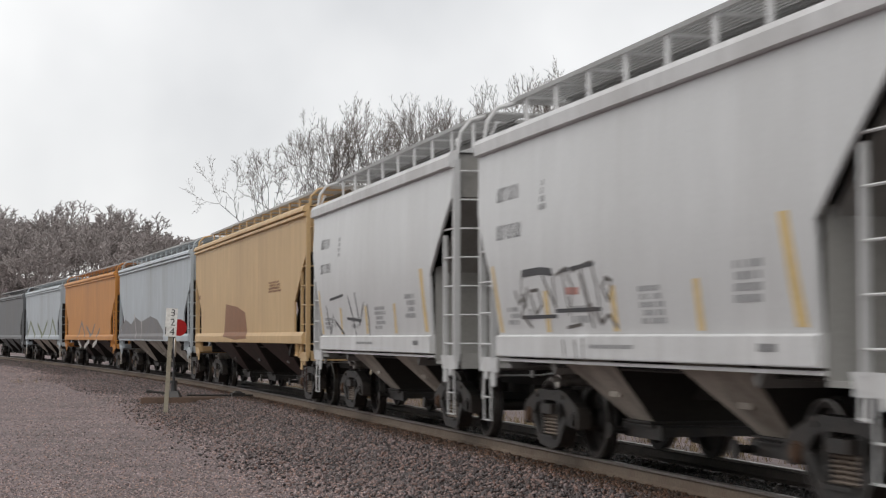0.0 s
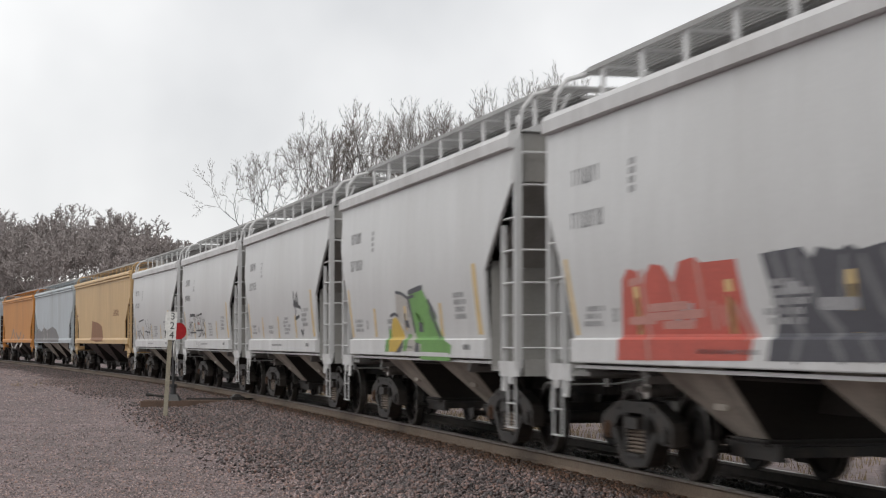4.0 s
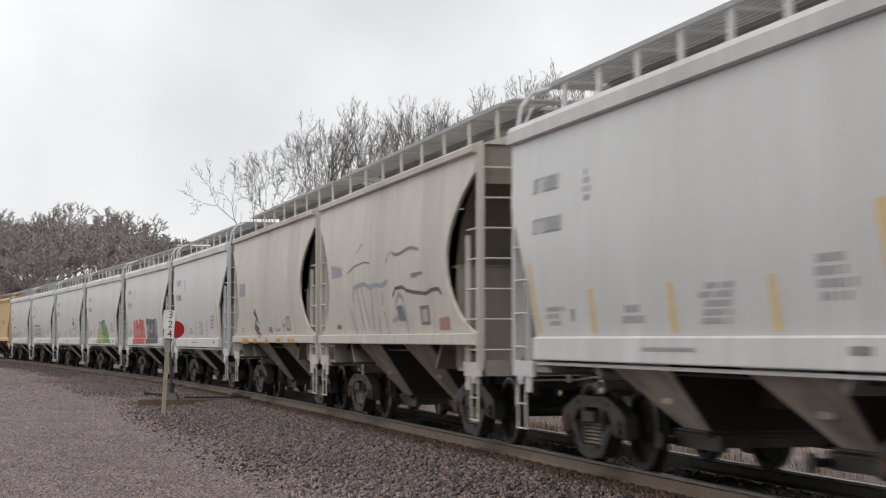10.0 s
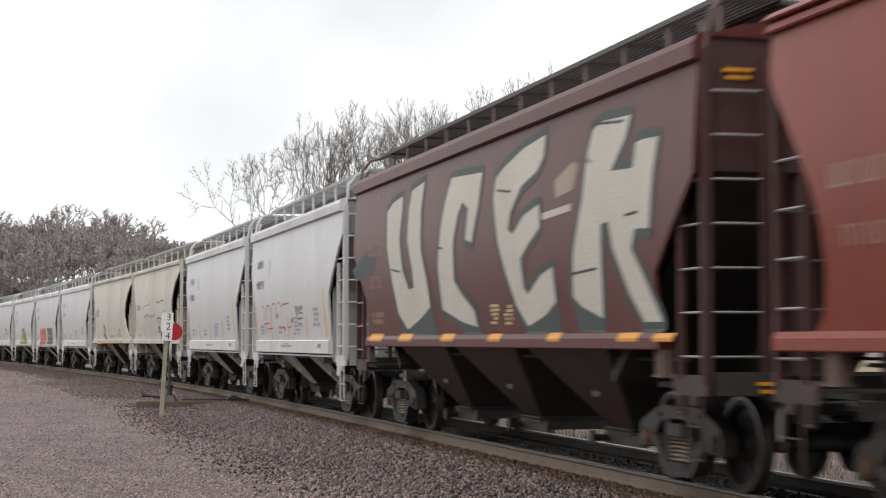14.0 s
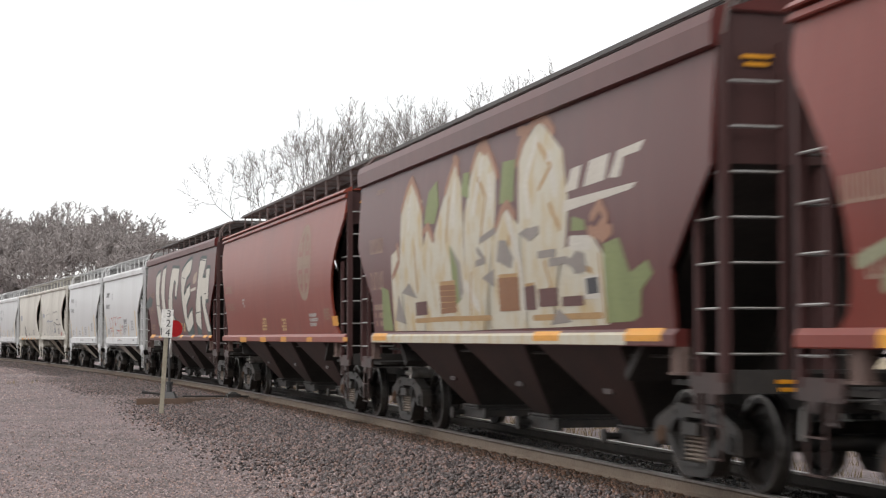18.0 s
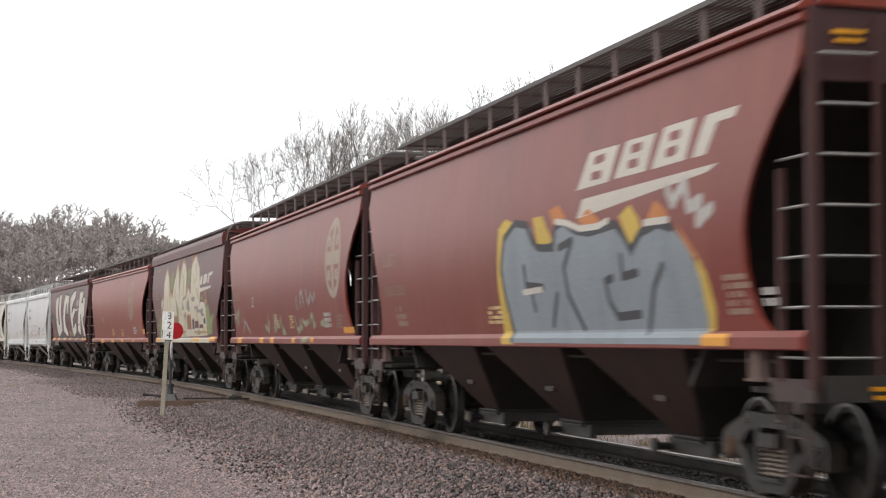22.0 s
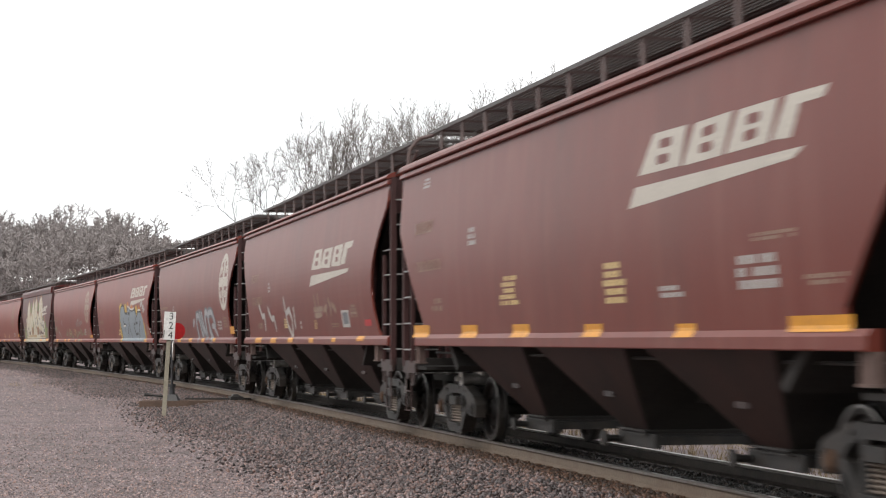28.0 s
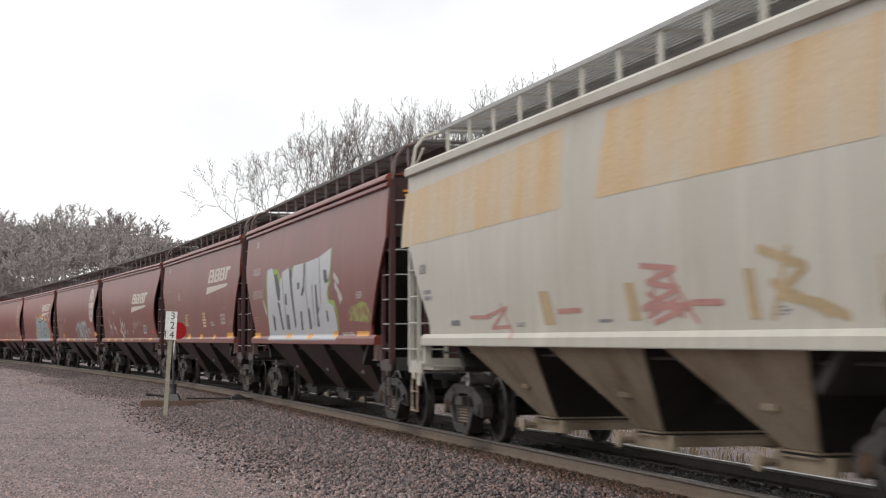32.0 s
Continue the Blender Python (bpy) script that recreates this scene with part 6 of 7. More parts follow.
shape(23, "graffiti_shade", G_DARK, [(8.02, 2.04), (8.23, 2.04), (8.29, 1.65), (8.05, 1.65)], 3)
shape(23, "graffiti_shade", G_DARK, [(8.93, 2.10), (9.19, 2.09), (9.32, 1.68), (9.04, 1.65)], 3)
shape(23, "graffiti_shade", G_DARK, [(9.87, 2.54), (10.05, 2.53), (10.15, 2.06), (10.41, 2.13), (10.07, 1.94), (10.23, 1.71), (9.94, 1.71)], 3)
shape(23, "graffiti_shade", G_DARK, [(10.78, 2.81), (11.15, 2.79), (11.21, 2.63), (11.38, 2.59), (11.14, 2.53), (10.90, 2.56)], 3)
shape(23, "graffiti_shade", G_DARK, [(10.97, 2.01), (11.14, 2.00), (11.21, 1.80), (11.02, 1.80)], 3)
scrawl(23, "graffiti_line", G_DARKF, 0.08, [[(10.36, 3.05), (10.44, 2.58), (10.46, 2.16)], [(8.76, 3.02), (8.85, 2.44), (8.99, 2.06)], [(9.55, 2.52), (9.65, 1.75)], [(5.78, 2.90), (6.00, 2.30), (6.21, 1.71)]], 4)
shape(23, "graffiti_shade", G_DARK, [(7.77, 2.64), (8.05, 2.65), (8.05, 2.51), (7.77, 2.50)], 3)
scrawl(23, "graffiti_line", G_PALE, 0.12, [[(11.90, 2.66), (12.35, 2.52)], [(11.99, 2.48), (12.61, 2.21)], [(12.26, 2.34), (12.44, 2.16)], [(3.00, 2.33), (3.39, 2.06)]], 2)
shape(23, "graffiti_patch", G_LIMEW, [(13.14, 1.79), (13.26, 1.98), (13.53, 2.06), (14.02, 2.08), (14.46, 2.14), (14.83, 2.07), (15.06, 1.90), (14.99, 1.75)], 1, "worn lime scribble")
stencil(23, G_PALE, 1.20, 2.47, 2.95, 3.20, 1)
stencil(23, G_PALE, 1.29, 2.96, 2.38, 2.67, 1)
stencil(23, G_FADED, 1.39, 2.23, 1.78, 2.01, 3)
stencil(23, G_PALE, 1.63, 2.06, 3.66, 3.81, 3)
stencil(23, G_PALE, 13.83, 14.58, 2.17, 2.30, 3)
stencil(23, G_PALE, 12.34, 13.74, 1.52, 1.59, 2)
plate(23, "reflector", M_ORANGE_MARK, 1.30, 2.24, 1.49, 1.62, 4)
plate(23, "reflector", M_ORANGE_MARK, 6.11, 6.77, 1.48, 1.59, 4)
plate(23, "reflector", M_ORANGE_MARK, 8.87, 9.40, 1.47, 1.58, 4)
plate(23, "reflector", M_ORANGE_MARK, 13.81, 14.89, 1.51, 1.60, 4)
plate(23, "reflector", M_ORANGE_MARK, 11.60, 12.09, 1.50, 1.61, 4)
shape(24, "faded_band", G_TAN, [(-0.30, 2.88), (-0.14, 3.71), (7.81, 3.86), (7.84, 2.93)], 1, "faded tan band")
shape(24, "faded_band", G_TAN, [(9.05, 2.95), (9.30, 3.87), (15.43, 3.85), (15.41, 2.92)], 1, "faded tan band")
scrawl(24, "graffiti_line", G_REDF, 0.05, [[(4.52, 1.75), (5.53, 1.85), (4.79, 1.60), (5.65, 1.61)], [(5.27, 1.89), (5.78, 1.46)], [(3.74, 1.75), (4.74, 1.74)]], 2)
scrawl(24, "graffiti_line", G_REDF, 0.06, [[(10.38, 2.18), (11.29, 2.12), (10.54, 2.01), (11.36, 1.93), (10.37, 1.76), (11.64, 1.77), (10.68, 1.61)], [(11.07, 2.10), (11.77, 1.61)], [(10.53, 1.90), (11.43, 1.67)], [(10.85, 2.16), (10.69, 1.90)], [(10.53, 1.68), (11.29, 1.83)], [(11.64, 1.79), (12.37, 1.78)], [(7.62, 1.77), (8.43, 1.77)]], 2)
scrawl(24, "graffiti_line", G_TAN2, 0.09, [[(13.23, 2.21), (14.09, 2.03), (13.56, 1.82), (14.38, 1.72), (14.77, 1.62)], [(13.45, 1.92), (14.48, 1.65)], [(13.78, 2.18), (13.44, 1.64)]], 2)
shape(24, "reflector", G_TAN2, [(6.90, 2.02), (7.30, 2.01), (7.51, 1.62), (7.07, 1.62)], 2)
shape(24, "reflector", G_TAN2, [(9.85, 2.03), (10.15, 2.02), (10.31, 1.64), (9.98, 1.64)], 2)
shape(24, "reflector", G_TAN2, [(12.87, 2.06), (13.08, 2.05), (13.19, 1.62), (12.96, 1.62)], 2)
plate(24, "reflector", G_TAN2, 15.33, 15.37, 1.61, 2.07, 2)
stencil(24, G_GREY, 0.93, 1.37, 2.39, 2.59, 1)
stencil(24, G_GREY, 1.12, 1.72, 2.01, 2.19, 2)
stencil(24, G_GREY, 2.66, 3.13, 1.62, 1.73, 1)
stencil(24, G_GREY, 5.90, 6.39, 1.60, 1.66, 2)
stencil(24, G_GREY, 9.00, 9.45, 1.62, 1.67, 1)
stencil(24, G_GREY, 13.42, 13.77, 1.64, 1.73, 3)
grey_marks(5)
grey_marks(6)
grey_marks(7)
grey_marks(8)
grey_marks(9)
grey_marks(10)
grey_marks(13)
grey_marks(14)
scrawl(6, "graffiti_line", G_BLACK, 0.09, [[(2.08, 2.21), (2.82, 2.22), (3.21, 2.19)]], 2)
scrawl(6, "graffiti_line", G_DARK2, 0.04, [[(2.05, 2.19), (1.98, 1.96), (2.14, 1.79), (2.24, 2.03), (1.98, 1.72), (2.36, 1.56)], [(2.82, 2.21), (3.06, 2.01), (3.35, 1.78), (3.27, 2.16)], [(3.41, 2.15), (3.75, 2.22), (3.98, 1.99), (3.84, 1.70), (3.64, 2.15)], [(3.98, 2.17), (4.25, 2.22), (4.46, 1.91), (4.64, 1.55), (4.25, 2.13)], [(4.38, 2.23), (4.64, 2.25), (4.82, 1.97), (4.90, 1.58), (4.56, 1.80)], [(2.36, 1.99), (2.67, 2.00), (2.82, 1.82), (2.58, 1.71), (2.36, 1.95)], [(5.08, 2.07), (5.28, 2.03), (5.15, 1.82), (4.98, 1.97), (5.13, 2.07)], [(4.90, 1.58), (5.15, 1.68), (5.39, 1.54)], [(3.75, 1.55), (4.24, 1.58)], [(3.69, 1.40), (3.75, 1.24)], [(4.11, 1.40), (4.19, 1.22)], [(4.38, 1.42), (4.40, 1.22)], [(1.72, 2.00), (1.89, 1.84), (2.05, 1.95)]], 2)
scrawl(6, "graffiti_line", G_BLACK, 0.045, [[(3.35, 1.74), (4.90, 1.74)], [(1.98, 1.68), (3.35, 1.68)], [(3.92, 2.20), (4.72, 2.23)], [(3.56, 2.19), (3.84, 2.20)]], 2)
shape(6, "faded_patch", G_PINK, [(3.70, 2.00), (4.19, 1.99), (4.19, 1.91), (3.70, 1.92)], 1)
scrawl(5, "graffiti_line", G_BLACK, 0.05, [[(1.92, 2.15), (3.24, 2.21)], [(3.70, 2.17), (4.09, 1.83), (4.35, 1.49)], [(4.34, 2.22), (4.72, 1.66), (5.14, 2.04)], [(5.44, 1.98), (5.57, 1.49)], [(2.43, 1.73), (3.25, 1.49)], [(3.58, 1.78), (4.85, 1.73)], [(1.49, 2.04), (1.87, 1.50), (2.22, 1.85)]], 2)
scrawl(7, "graffiti_line", G_BLACK, 0.07, [[(7.42, 2.46), (7.56, 2.15), (7.84, 2.44), (8.02, 2.19), (7.50, 2.27)], [(7.75, 2.32), (7.65, 1.90), (8.11, 1.95)], [(7.46, 2.21), (8.29, 2.13)], [(8.29, 1.65), (8.46, 1.56), (8.55, 1.65)]], 2)
shape(8, "graffiti_fill", G_PALE, [(4.67, 1.80), (4.66, 2.20), (4.99, 2.19), (5.41, 2.11), (5.81, 2.09), (6.09, 1.93), (6.49, 1.67), (6.48, 1.29), (5.08, 1.27), (5.24, 1.51), (5.09, 1.69)], 1)
shape(8, "graffiti_fill", G_YELLOW, [(4.27, 1.26), (4.24, 1.54), (4.36, 1.78), (4.59, 1.82), (4.82, 1.75), (5.14, 1.58), (5.26, 1.47), (5.08, 1.27)], 2, "olive-yellow graffiti bulb")
shape(8, "graffiti_fill", G_GREENB, [(3.93, 1.26), (4.03, 1.47), (4.08, 1.64), (4.25, 1.61), (4.24, 1.26)], 2)
shape(8, "graffiti_fill", G_GREENB, [(5.85, 2.07), (6.09, 1.99), (6.54, 1.86), (6.62, 1.59), (6.48, 1.46), (6.26, 1.65), (5.99, 1.85)], 2)
shape(8, "graffiti_fill", G_GREENB, [(5.34, 1.44), (5.50, 1.55), (5.72, 1.53), (5.49, 1.28), (5.29, 1.27)], 2)
scrawl(8, "graffiti_line", G_DARK, 0.05, [[(4.68, 2.21), (5.10, 2.18), (5.51, 2.10), (5.95, 2.12)], [(5.51, 2.09), (5.58, 1.82)], [(4.24, 1.84), (4.54, 1.87), (4.78, 1.83)]], 3)
shape(8, "graffiti_shade", G_DARK, [(5.25, 1.76), (5.50, 1.75), (5.60, 1.64), (5.35, 1.64)], 3)
shape(8, "graffiti_shade", G_DARK, [(6.22, 1.73), (6.45, 1.70), (6.49, 1.57), (6.22, 1.57)], 3)
shape(8, "graffiti_shade", G_DARK, [(4.75, 1.25), (5.24, 1.44), (5.31, 1.42), (5.13, 1.26)], 3)
shape(8, "graffiti_shade", G_DARK, [(6.07, 1.27), (6.17, 1.41), (6.35, 1.41), (6.39, 1.27)], 3)
shape(8, "graffiti_fill", G_GREENB, [(5.60, 2.16), (6.45, 2.24), (7.07, 1.88), (7.66, 1.50), (8.36, 1.37), (8.23, 1.15), (6.46, 1.16), (5.77, 1.69)], 2, "bright green graffiti letter")
scrawl(8, "graffiti_line", G_DARK, 0.08, [[(5.60, 2.18), (6.50, 2.24)], [(5.60, 2.06), (5.93, 1.59)], [(6.96, 1.88), (7.56, 1.48)], [(6.86, 2.03), (7.31, 1.78)]], 3)
shape(9, "graffiti_fill", G_RED, [(2.47, 1.24), (2.58, 2.06), (2.75, 2.17), (3.02, 2.13), (3.18, 1.91), (3.23, 2.08), (3.41, 2.19), (3.72, 2.16), (3.97, 1.97), (4.14, 2.18), (4.50, 2.21), (4.68, 2.15), (5.46, 2.15), (5.63, 1.73), (5.88, 1.47), (5.77, 1.27)], 1, "red graffiti letters run together")
shape(9, "graffiti_fill", G_DARK, [(6.14, 1.27), (6.28, 1.66), (5.99, 2.17), (6.77, 2.19), (6.96, 2.09), (7.05, 2.18), (7.42, 2.13), (7.59, 2.17), (7.76, 2.12), (8.10, 2.15), (8.35, 2.17), (8.82, 2.12), (8.92, 1.79), (8.88, 1.52), (9.11, 1.47), (9.03, 1.29)], 1, "charcoal graffiti letters run together")
scrawl(9, "graffiti_line", G_GREY, 0.09, [[(6.25, 2.15), (6.52, 1.75)], [(6.60, 2.15), (6.71, 1.84)], [(6.83, 2.08), (7.05, 1.71), (7.41, 1.50)], [(7.50, 2.06), (7.44, 1.70)], [(7.80, 2.05), (8.09, 1.69), (8.45, 1.49)], [(8.18, 2.09), (8.50, 1.69), (8.73, 1.48)], [(6.48, 1.72), (6.76, 1.47), (6.67, 1.29)], [(7.32, 1.47), (7.49, 1.30)], [(7.84, 1.47), (8.00, 1.31)], [(8.41, 1.44), (8.57, 1.30)]], 2)
scrawl(9, "graffiti_line", G_GREYL, 0.1, [[(8.42, 2.07), (8.78, 2.06)], [(8.42, 1.91), (8.83, 1.90)], [(8.47, 1.77), (8.86, 1.77)], [(8.50, 1.64), (8.81, 1.65)], [(7.08, 1.73), (7.67, 1.72)], [(6.48, 1.87), (6.71, 1.87)]], 3)
scrawl(9, "graffiti_line", G_PINK, 0.08, [[(3.13, 2.12), (3.23, 1.76), (3.38, 1.27)], [(3.97, 1.96), (4.04, 1.82)], [(4.57, 2.15), (4.70, 1.74)], [(3.33, 1.76), (4.33, 1.77)], [(3.20, 1.67), (4.68, 1.69)], [(3.71, 1.59), (4.44, 1.59)], [(2.75, 1.64), (3.46, 1.64)], [(4.91, 1.77), (4.97, 1.57)], [(5.13, 1.73), (5.20, 1.60)], [(5.46, 1.73), (5.77, 1.47)], [(2.80, 2.02), (3.07, 2.04)]], 2)
scrawl(14, "graffiti_line", G_PINK, 0.03, [[(1.77, 2.26), (1.99, 2.23), (2.18, 2.10), (2.10, 1.96), (1.93, 1.94)], [(2.34, 1.81), (2.34, 2.09), (2.50, 2.23), (2.73, 2.25), (2.95, 2.15), (2.98, 1.96)], [(3.09, 1.74), (3.07, 2.07), (3.22, 2.25), (3.46, 2.29), (3.66, 2.23), (3.73, 1.94)], [(3.80, 2.09), (3.93, 2.27), (4.17, 2.31), (4.38, 2.27), (4.47, 2.12), (4.51, 1.82)], [(2.15, 1.82), (2.25, 1.48), (2.33, 1.34)], [(2.65, 1.67), (2.79, 1.42)], [(3.16, 1.64), (3.23, 1.27)], [(3.65, 1.63), (3.79, 1.47)], [(4.08, 1.63), (4.24, 1.42)], [(4.80, 1.67), (4.91, 1.42)], [(5.80, 1.79), (5.90, 1.47)], [(5.14, 1.39), (5.42, 1.39)]], 2)
scrawl(14, "graffiti_line", G_RED, 0.035, [[(4.51, 2.22), (4.81, 2.25), (5.16, 2.25), (5.51, 2.26)], [(2.05, 1.85), (2.77, 1.85)], [(2.49, 1.73), (2.87, 1.73), (3.24, 1.73)], [(4.31, 1.75), (4.74, 1.74)], [(5.28, 1.74), (5.48, 1.74), (5.75, 1.77)], [(2.50, 2.26), (2.81, 2.25)], [(3.32, 2.29), (3.60, 2.28)]], 2)
scrawl(14, "graffiti_line", G_PINK, 0.12, [[(3.82, 2.00), (4.03, 2.01)], [(5.75, 1.87), (5.99, 1.90)]], 2)
shape(14, "graffiti_patch", G_RED, [(4.71, 1.77), (4.98, 1.76), (4.94, 1.67), (4.74, 1.69)], 2)
shape(14, "graffiti_patch", G_SMOKE, [(6.24, 2.20), (6.69, 2.16), (7.23, 2.19), (7.21, 2.09), (6.74, 2.06), (6.52, 1.94), (6.39, 1.99)], 1)
scrawl(14, "graffiti_line", G_DARKF, 0.045, [[(6.78, 2.03), (7.22, 2.02)], [(6.50, 1.90), (7.18, 1.92)], [(6.68, 1.80), (6.96, 1.81), (7.13, 1.74)]], 2)
plate(11, "reflector", M_ORANGE_MARK, 1.81, 2.92, 1.33, 1.45, 4)
plate(11, "reflector", M_ORANGE_MARK, 3.74, 4.29, 1.34, 1.45, 4)
plate(11, "reflector", M_ORANGE_MARK, 5.49, 5.97, 1.34, 1.45, 4)
plate(11, "reflector", M_ORANGE_MARK, 7.13, 7.70, 1.35, 1.45, 4)
plate(11, "reflector", M_ORANGE_MARK, 8.67, 9.02, 1.36, 1.45, 4)
plate(11, "reflector", M_ORANGE_MARK, 9.15, 9.52, 1.36, 1.45, 4)
scrawl(11, "graffiti_line", G_BLACK, 0.08, [[(3.84, 2.08), (4.23, 1.94), (3.89, 1.78), (4.45, 1.67)], [(4.00, 2.14), (4.56, 1.80)], [(3.77, 1.71), (4.45, 1.57)]], 2)
scrawl(11, "graffiti_line", G_REDF, 0.12, [[(4.00, 1.61), (4.73, 1.51)]], 1)
plate(11, "placard", G_DARKF, 8.36, 8.89, 1.62, 1.93, 1)
plate(11, "placard_face", G_PALE, 8.46, 8.80, 1.67, 1.89, 2)
stencil(11, G_DARKF, 1.59, 1.92, 1.59, 1.74, 2)
stencil(11, G_DARKF, 5.88, 6.44, 1.58, 1.72, 3)
stencil(11, G_DARKF, 6.88, 7.54, 1.62, 1.68, 2)
stencil(11, G_DARKF, 7.86, 8.20, 1.64, 1.79, 3)
shape(11, "faded_patch", G_BLUEF, [(1.54, 2.52), (1.60, 2.82), (2.62, 2.81), (2.57, 2.48)], 1)
scrawl(12, "graffiti_line", G_DARKF, 0.05, [[(6.85, 2.83), (7.08, 2.77), (7.45, 2.77), (7.96, 2.82), (8.26, 2.83), (8.72, 2.78)], [(8.20, 2.41), (8.93, 2.42)]], 2)
scrawl(12, "graffiti_line", G_DARKF, 0.03, [[(3.20, 2.61), (3.80, 2.71), (4.63, 2.75), (5.15, 2.72)], [(3.99, 2.93), (4.46, 3.08)], [(6.71, 2.84), (6.41, 2.67)]], 2)
scrawl(12, "graffiti_line", G_DARK2, 0.055, [[(6.83, 2.12), (7.07, 2.24), (7.57, 2.25), (7.83, 2.19), (8.31, 2.15), (9.09, 2.11), (9.50, 2.16), (9.89, 2.16), (10.03, 2.08)]], 2)
scrawl(12, "graffiti_line", G_BLUEF, 0.08, [[(3.55, 2.12), (3.70, 2.33), (4.17, 2.37), (4.63, 2.38), (5.06, 2.31), (5.56, 2.34), (6.03, 2.31), (6.48, 2.37)], [(3.98, 2.32), (4.17, 1.92), (4.44, 1.55)], [(4.36, 2.33), (4.80, 1.67)], [(3.35, 1.94), (3.63, 1.56)], [(5.23, 2.27), (5.14, 1.61)], [(6.03, 2.18), (6.03, 2.01)], [(6.10, 1.87), (6.25, 1.55)], [(5.63, 1.77), (5.63, 1.56)], [(7.04, 2.01), (7.25, 2.15), (7.51, 2.09), (7.63, 1.84), (7.69, 1.58)], [(6.69, 1.73), (7.17, 1.79), (7.59, 1.74)]], 1)
shape(12, "graffiti_patch", G_GREYB, [(7.01, 1.95), (7.44, 1.98), (7.63, 1.73), (7.17, 1.72)], 2)
shape(12, "faded_patch", G_BLUEF, [(1.61, 2.82), (2.67, 2.72), (2.67, 2.57), (1.65, 2.56)], 1)
plate(12, "placard", G_DARKF, 8.61, 9.20, 1.65, 1.94, 1)
plate(12, "placard_face", G_PALE, 8.73, 9.09, 1.70, 1.88, 2)
shape(12, "faded_patch", G_REDF, [(9.71, 1.57), (9.76, 1.74), (10.36, 1.76), (10.33, 1.56)], 1)
stencil(12, G_DARKF, 1.81, 2.24, 1.60, 1.71, 1)
stencil(12, G_DARKF, 8.20, 8.76, 2.35, 2.45, 2)
emblem(16, G_FADED, 12.91, 2.96, 0.77)
stencil(16, M_YELLOW, 6.92, 7.73, 1.61, 1.91, 4)
stencil(16, M_YELLOW, 9.71, 10.38, 1.59, 1.87, 4)
plate(16, "reflector", M_ORANGE_MARK, 15.55, 16.08, 1.67, 1.85, 3)
stencil(16, G_PALE, 12.97, 14.14, 1.66, 1.94, 3)
stencil(16, G_FADED, 14.67, 15.47, 1.78, 2.01, 4)
stencil(16, G_FADED, 1.20, 2.47, 2.55, 2.81, 1)
stencil(16, G_FADED, 1.35, 2.75, 2.11, 2.34, 1)
stencil(16, G_PALE, 4.13, 4.62, 2.18, 2.41, 3)
plate(16, "reflector", M_ORANGE_MARK, 3.38, 4.47, 1.34, 1.47, 4)
plate(16, "reflector", M_ORANGE_MARK, 6.71, 7.60, 1.35, 1.47, 4)
plate(16, "reflector", M_ORANGE_MARK, 9.68, 10.41, 1.36, 1.47, 4)
plate(16, "reflector", M_ORANGE_MARK, 12.91, 13.47, 1.37, 1.46, 4)
plate(16, "reflector", M_ORANGE_MARK, 16.60, 17.01, 1.38, 1.46, 4)
shape(4, "rust_stain", G_BROWN, [(6.28, 1.46), (6.60, 2.33), (8.66, 2.23), (10.11, 2.06), (10.62, 1.40), (8.48, 1.37)], 1)
stencil(4, G_BROWN, 0.62, 1.18, 2.54, 2.71, 1)
stencil(4, G_BROWN, 0.64, 1.20, 2.00, 2.28, 1)
stencil(4, G_BROWN, 13.71, 15.59, 2.46, 2.73, 4)
shape(3, "graffiti_fill", G_DARKF, [(-0.27, 1.37), (0.20, 1.86), (1.98, 2.14), (3.73, 1.94), (5.07, 2.20), (6.75, 2.01), (9.31, 2.20), (11.06, 2.06), (12.42, 1.71), (13.04, 1.35)], 1)
scrawl(3, "graffiti_line", G_GREY, 0.15, [[(0.59, 1.47), (2.69, 1.94), (4.11, 1.38)], [(8.08, 1.38), (9.63, 2.07), (11.52, 1.47)]], 2)
scrawl(3, "graffiti_line", G_PALE, 0.12, [[(4.73, 2.30), (5.46, 1.38)], [(6.74, 2.10), (7.11, 1.38)]], 2)
scrawl(2, "graffiti_line", G_DARKF, 0.16, [[(5.68, 1.48), (7.05, 2.16), (8.49, 1.48)], [(8.91, 1.92), (10.71, 1.48), (11.95, 2.01)], [(12.84, 1.48), (13.64, 1.79)]], 1)
scrawl(2, "graffiti_line", G_PALE, 0.20, [[(6.18, 1.25), (7.15, 0.97)], [(8.53, 0.97), (10.29, 1.26)], [(11.61, 1.02), (13.02, 1.26)]], 3)
scrawl(1, "graffiti_line", G_OLIVE, 0.25, [[(0.98, 1.49), (2.99, 2.36), (5.84, 1.49)], [(7.11, 2.19), (9.80, 1.48), (12.26, 2.29)], [(13.57, 1.48), (14.93, 2.40), (16.55, 1.61)]], 1)


# ---- beside the track ----
def ties_mesh(bm):
    box(bm, -0.115, 0.115, -1.32, 1.32, -0.18, 0.0)


tie_me = shared(("tie",), ties_mesh)
track_ties = tagged(new("track_ties"), "dark weathered wooden ties under the rails", "railway ties", kind="structure")
for i in range(230):
    s = -18 + i * 0.5
    x, y, th = on_line(s)
    put("tie", tie_me, M_TIE, track_ties, at=pose(x, y, -0.214 - 0.012 * random.random(), 0, 0, math.degrees(th) + random.uniform(-1, 1)))


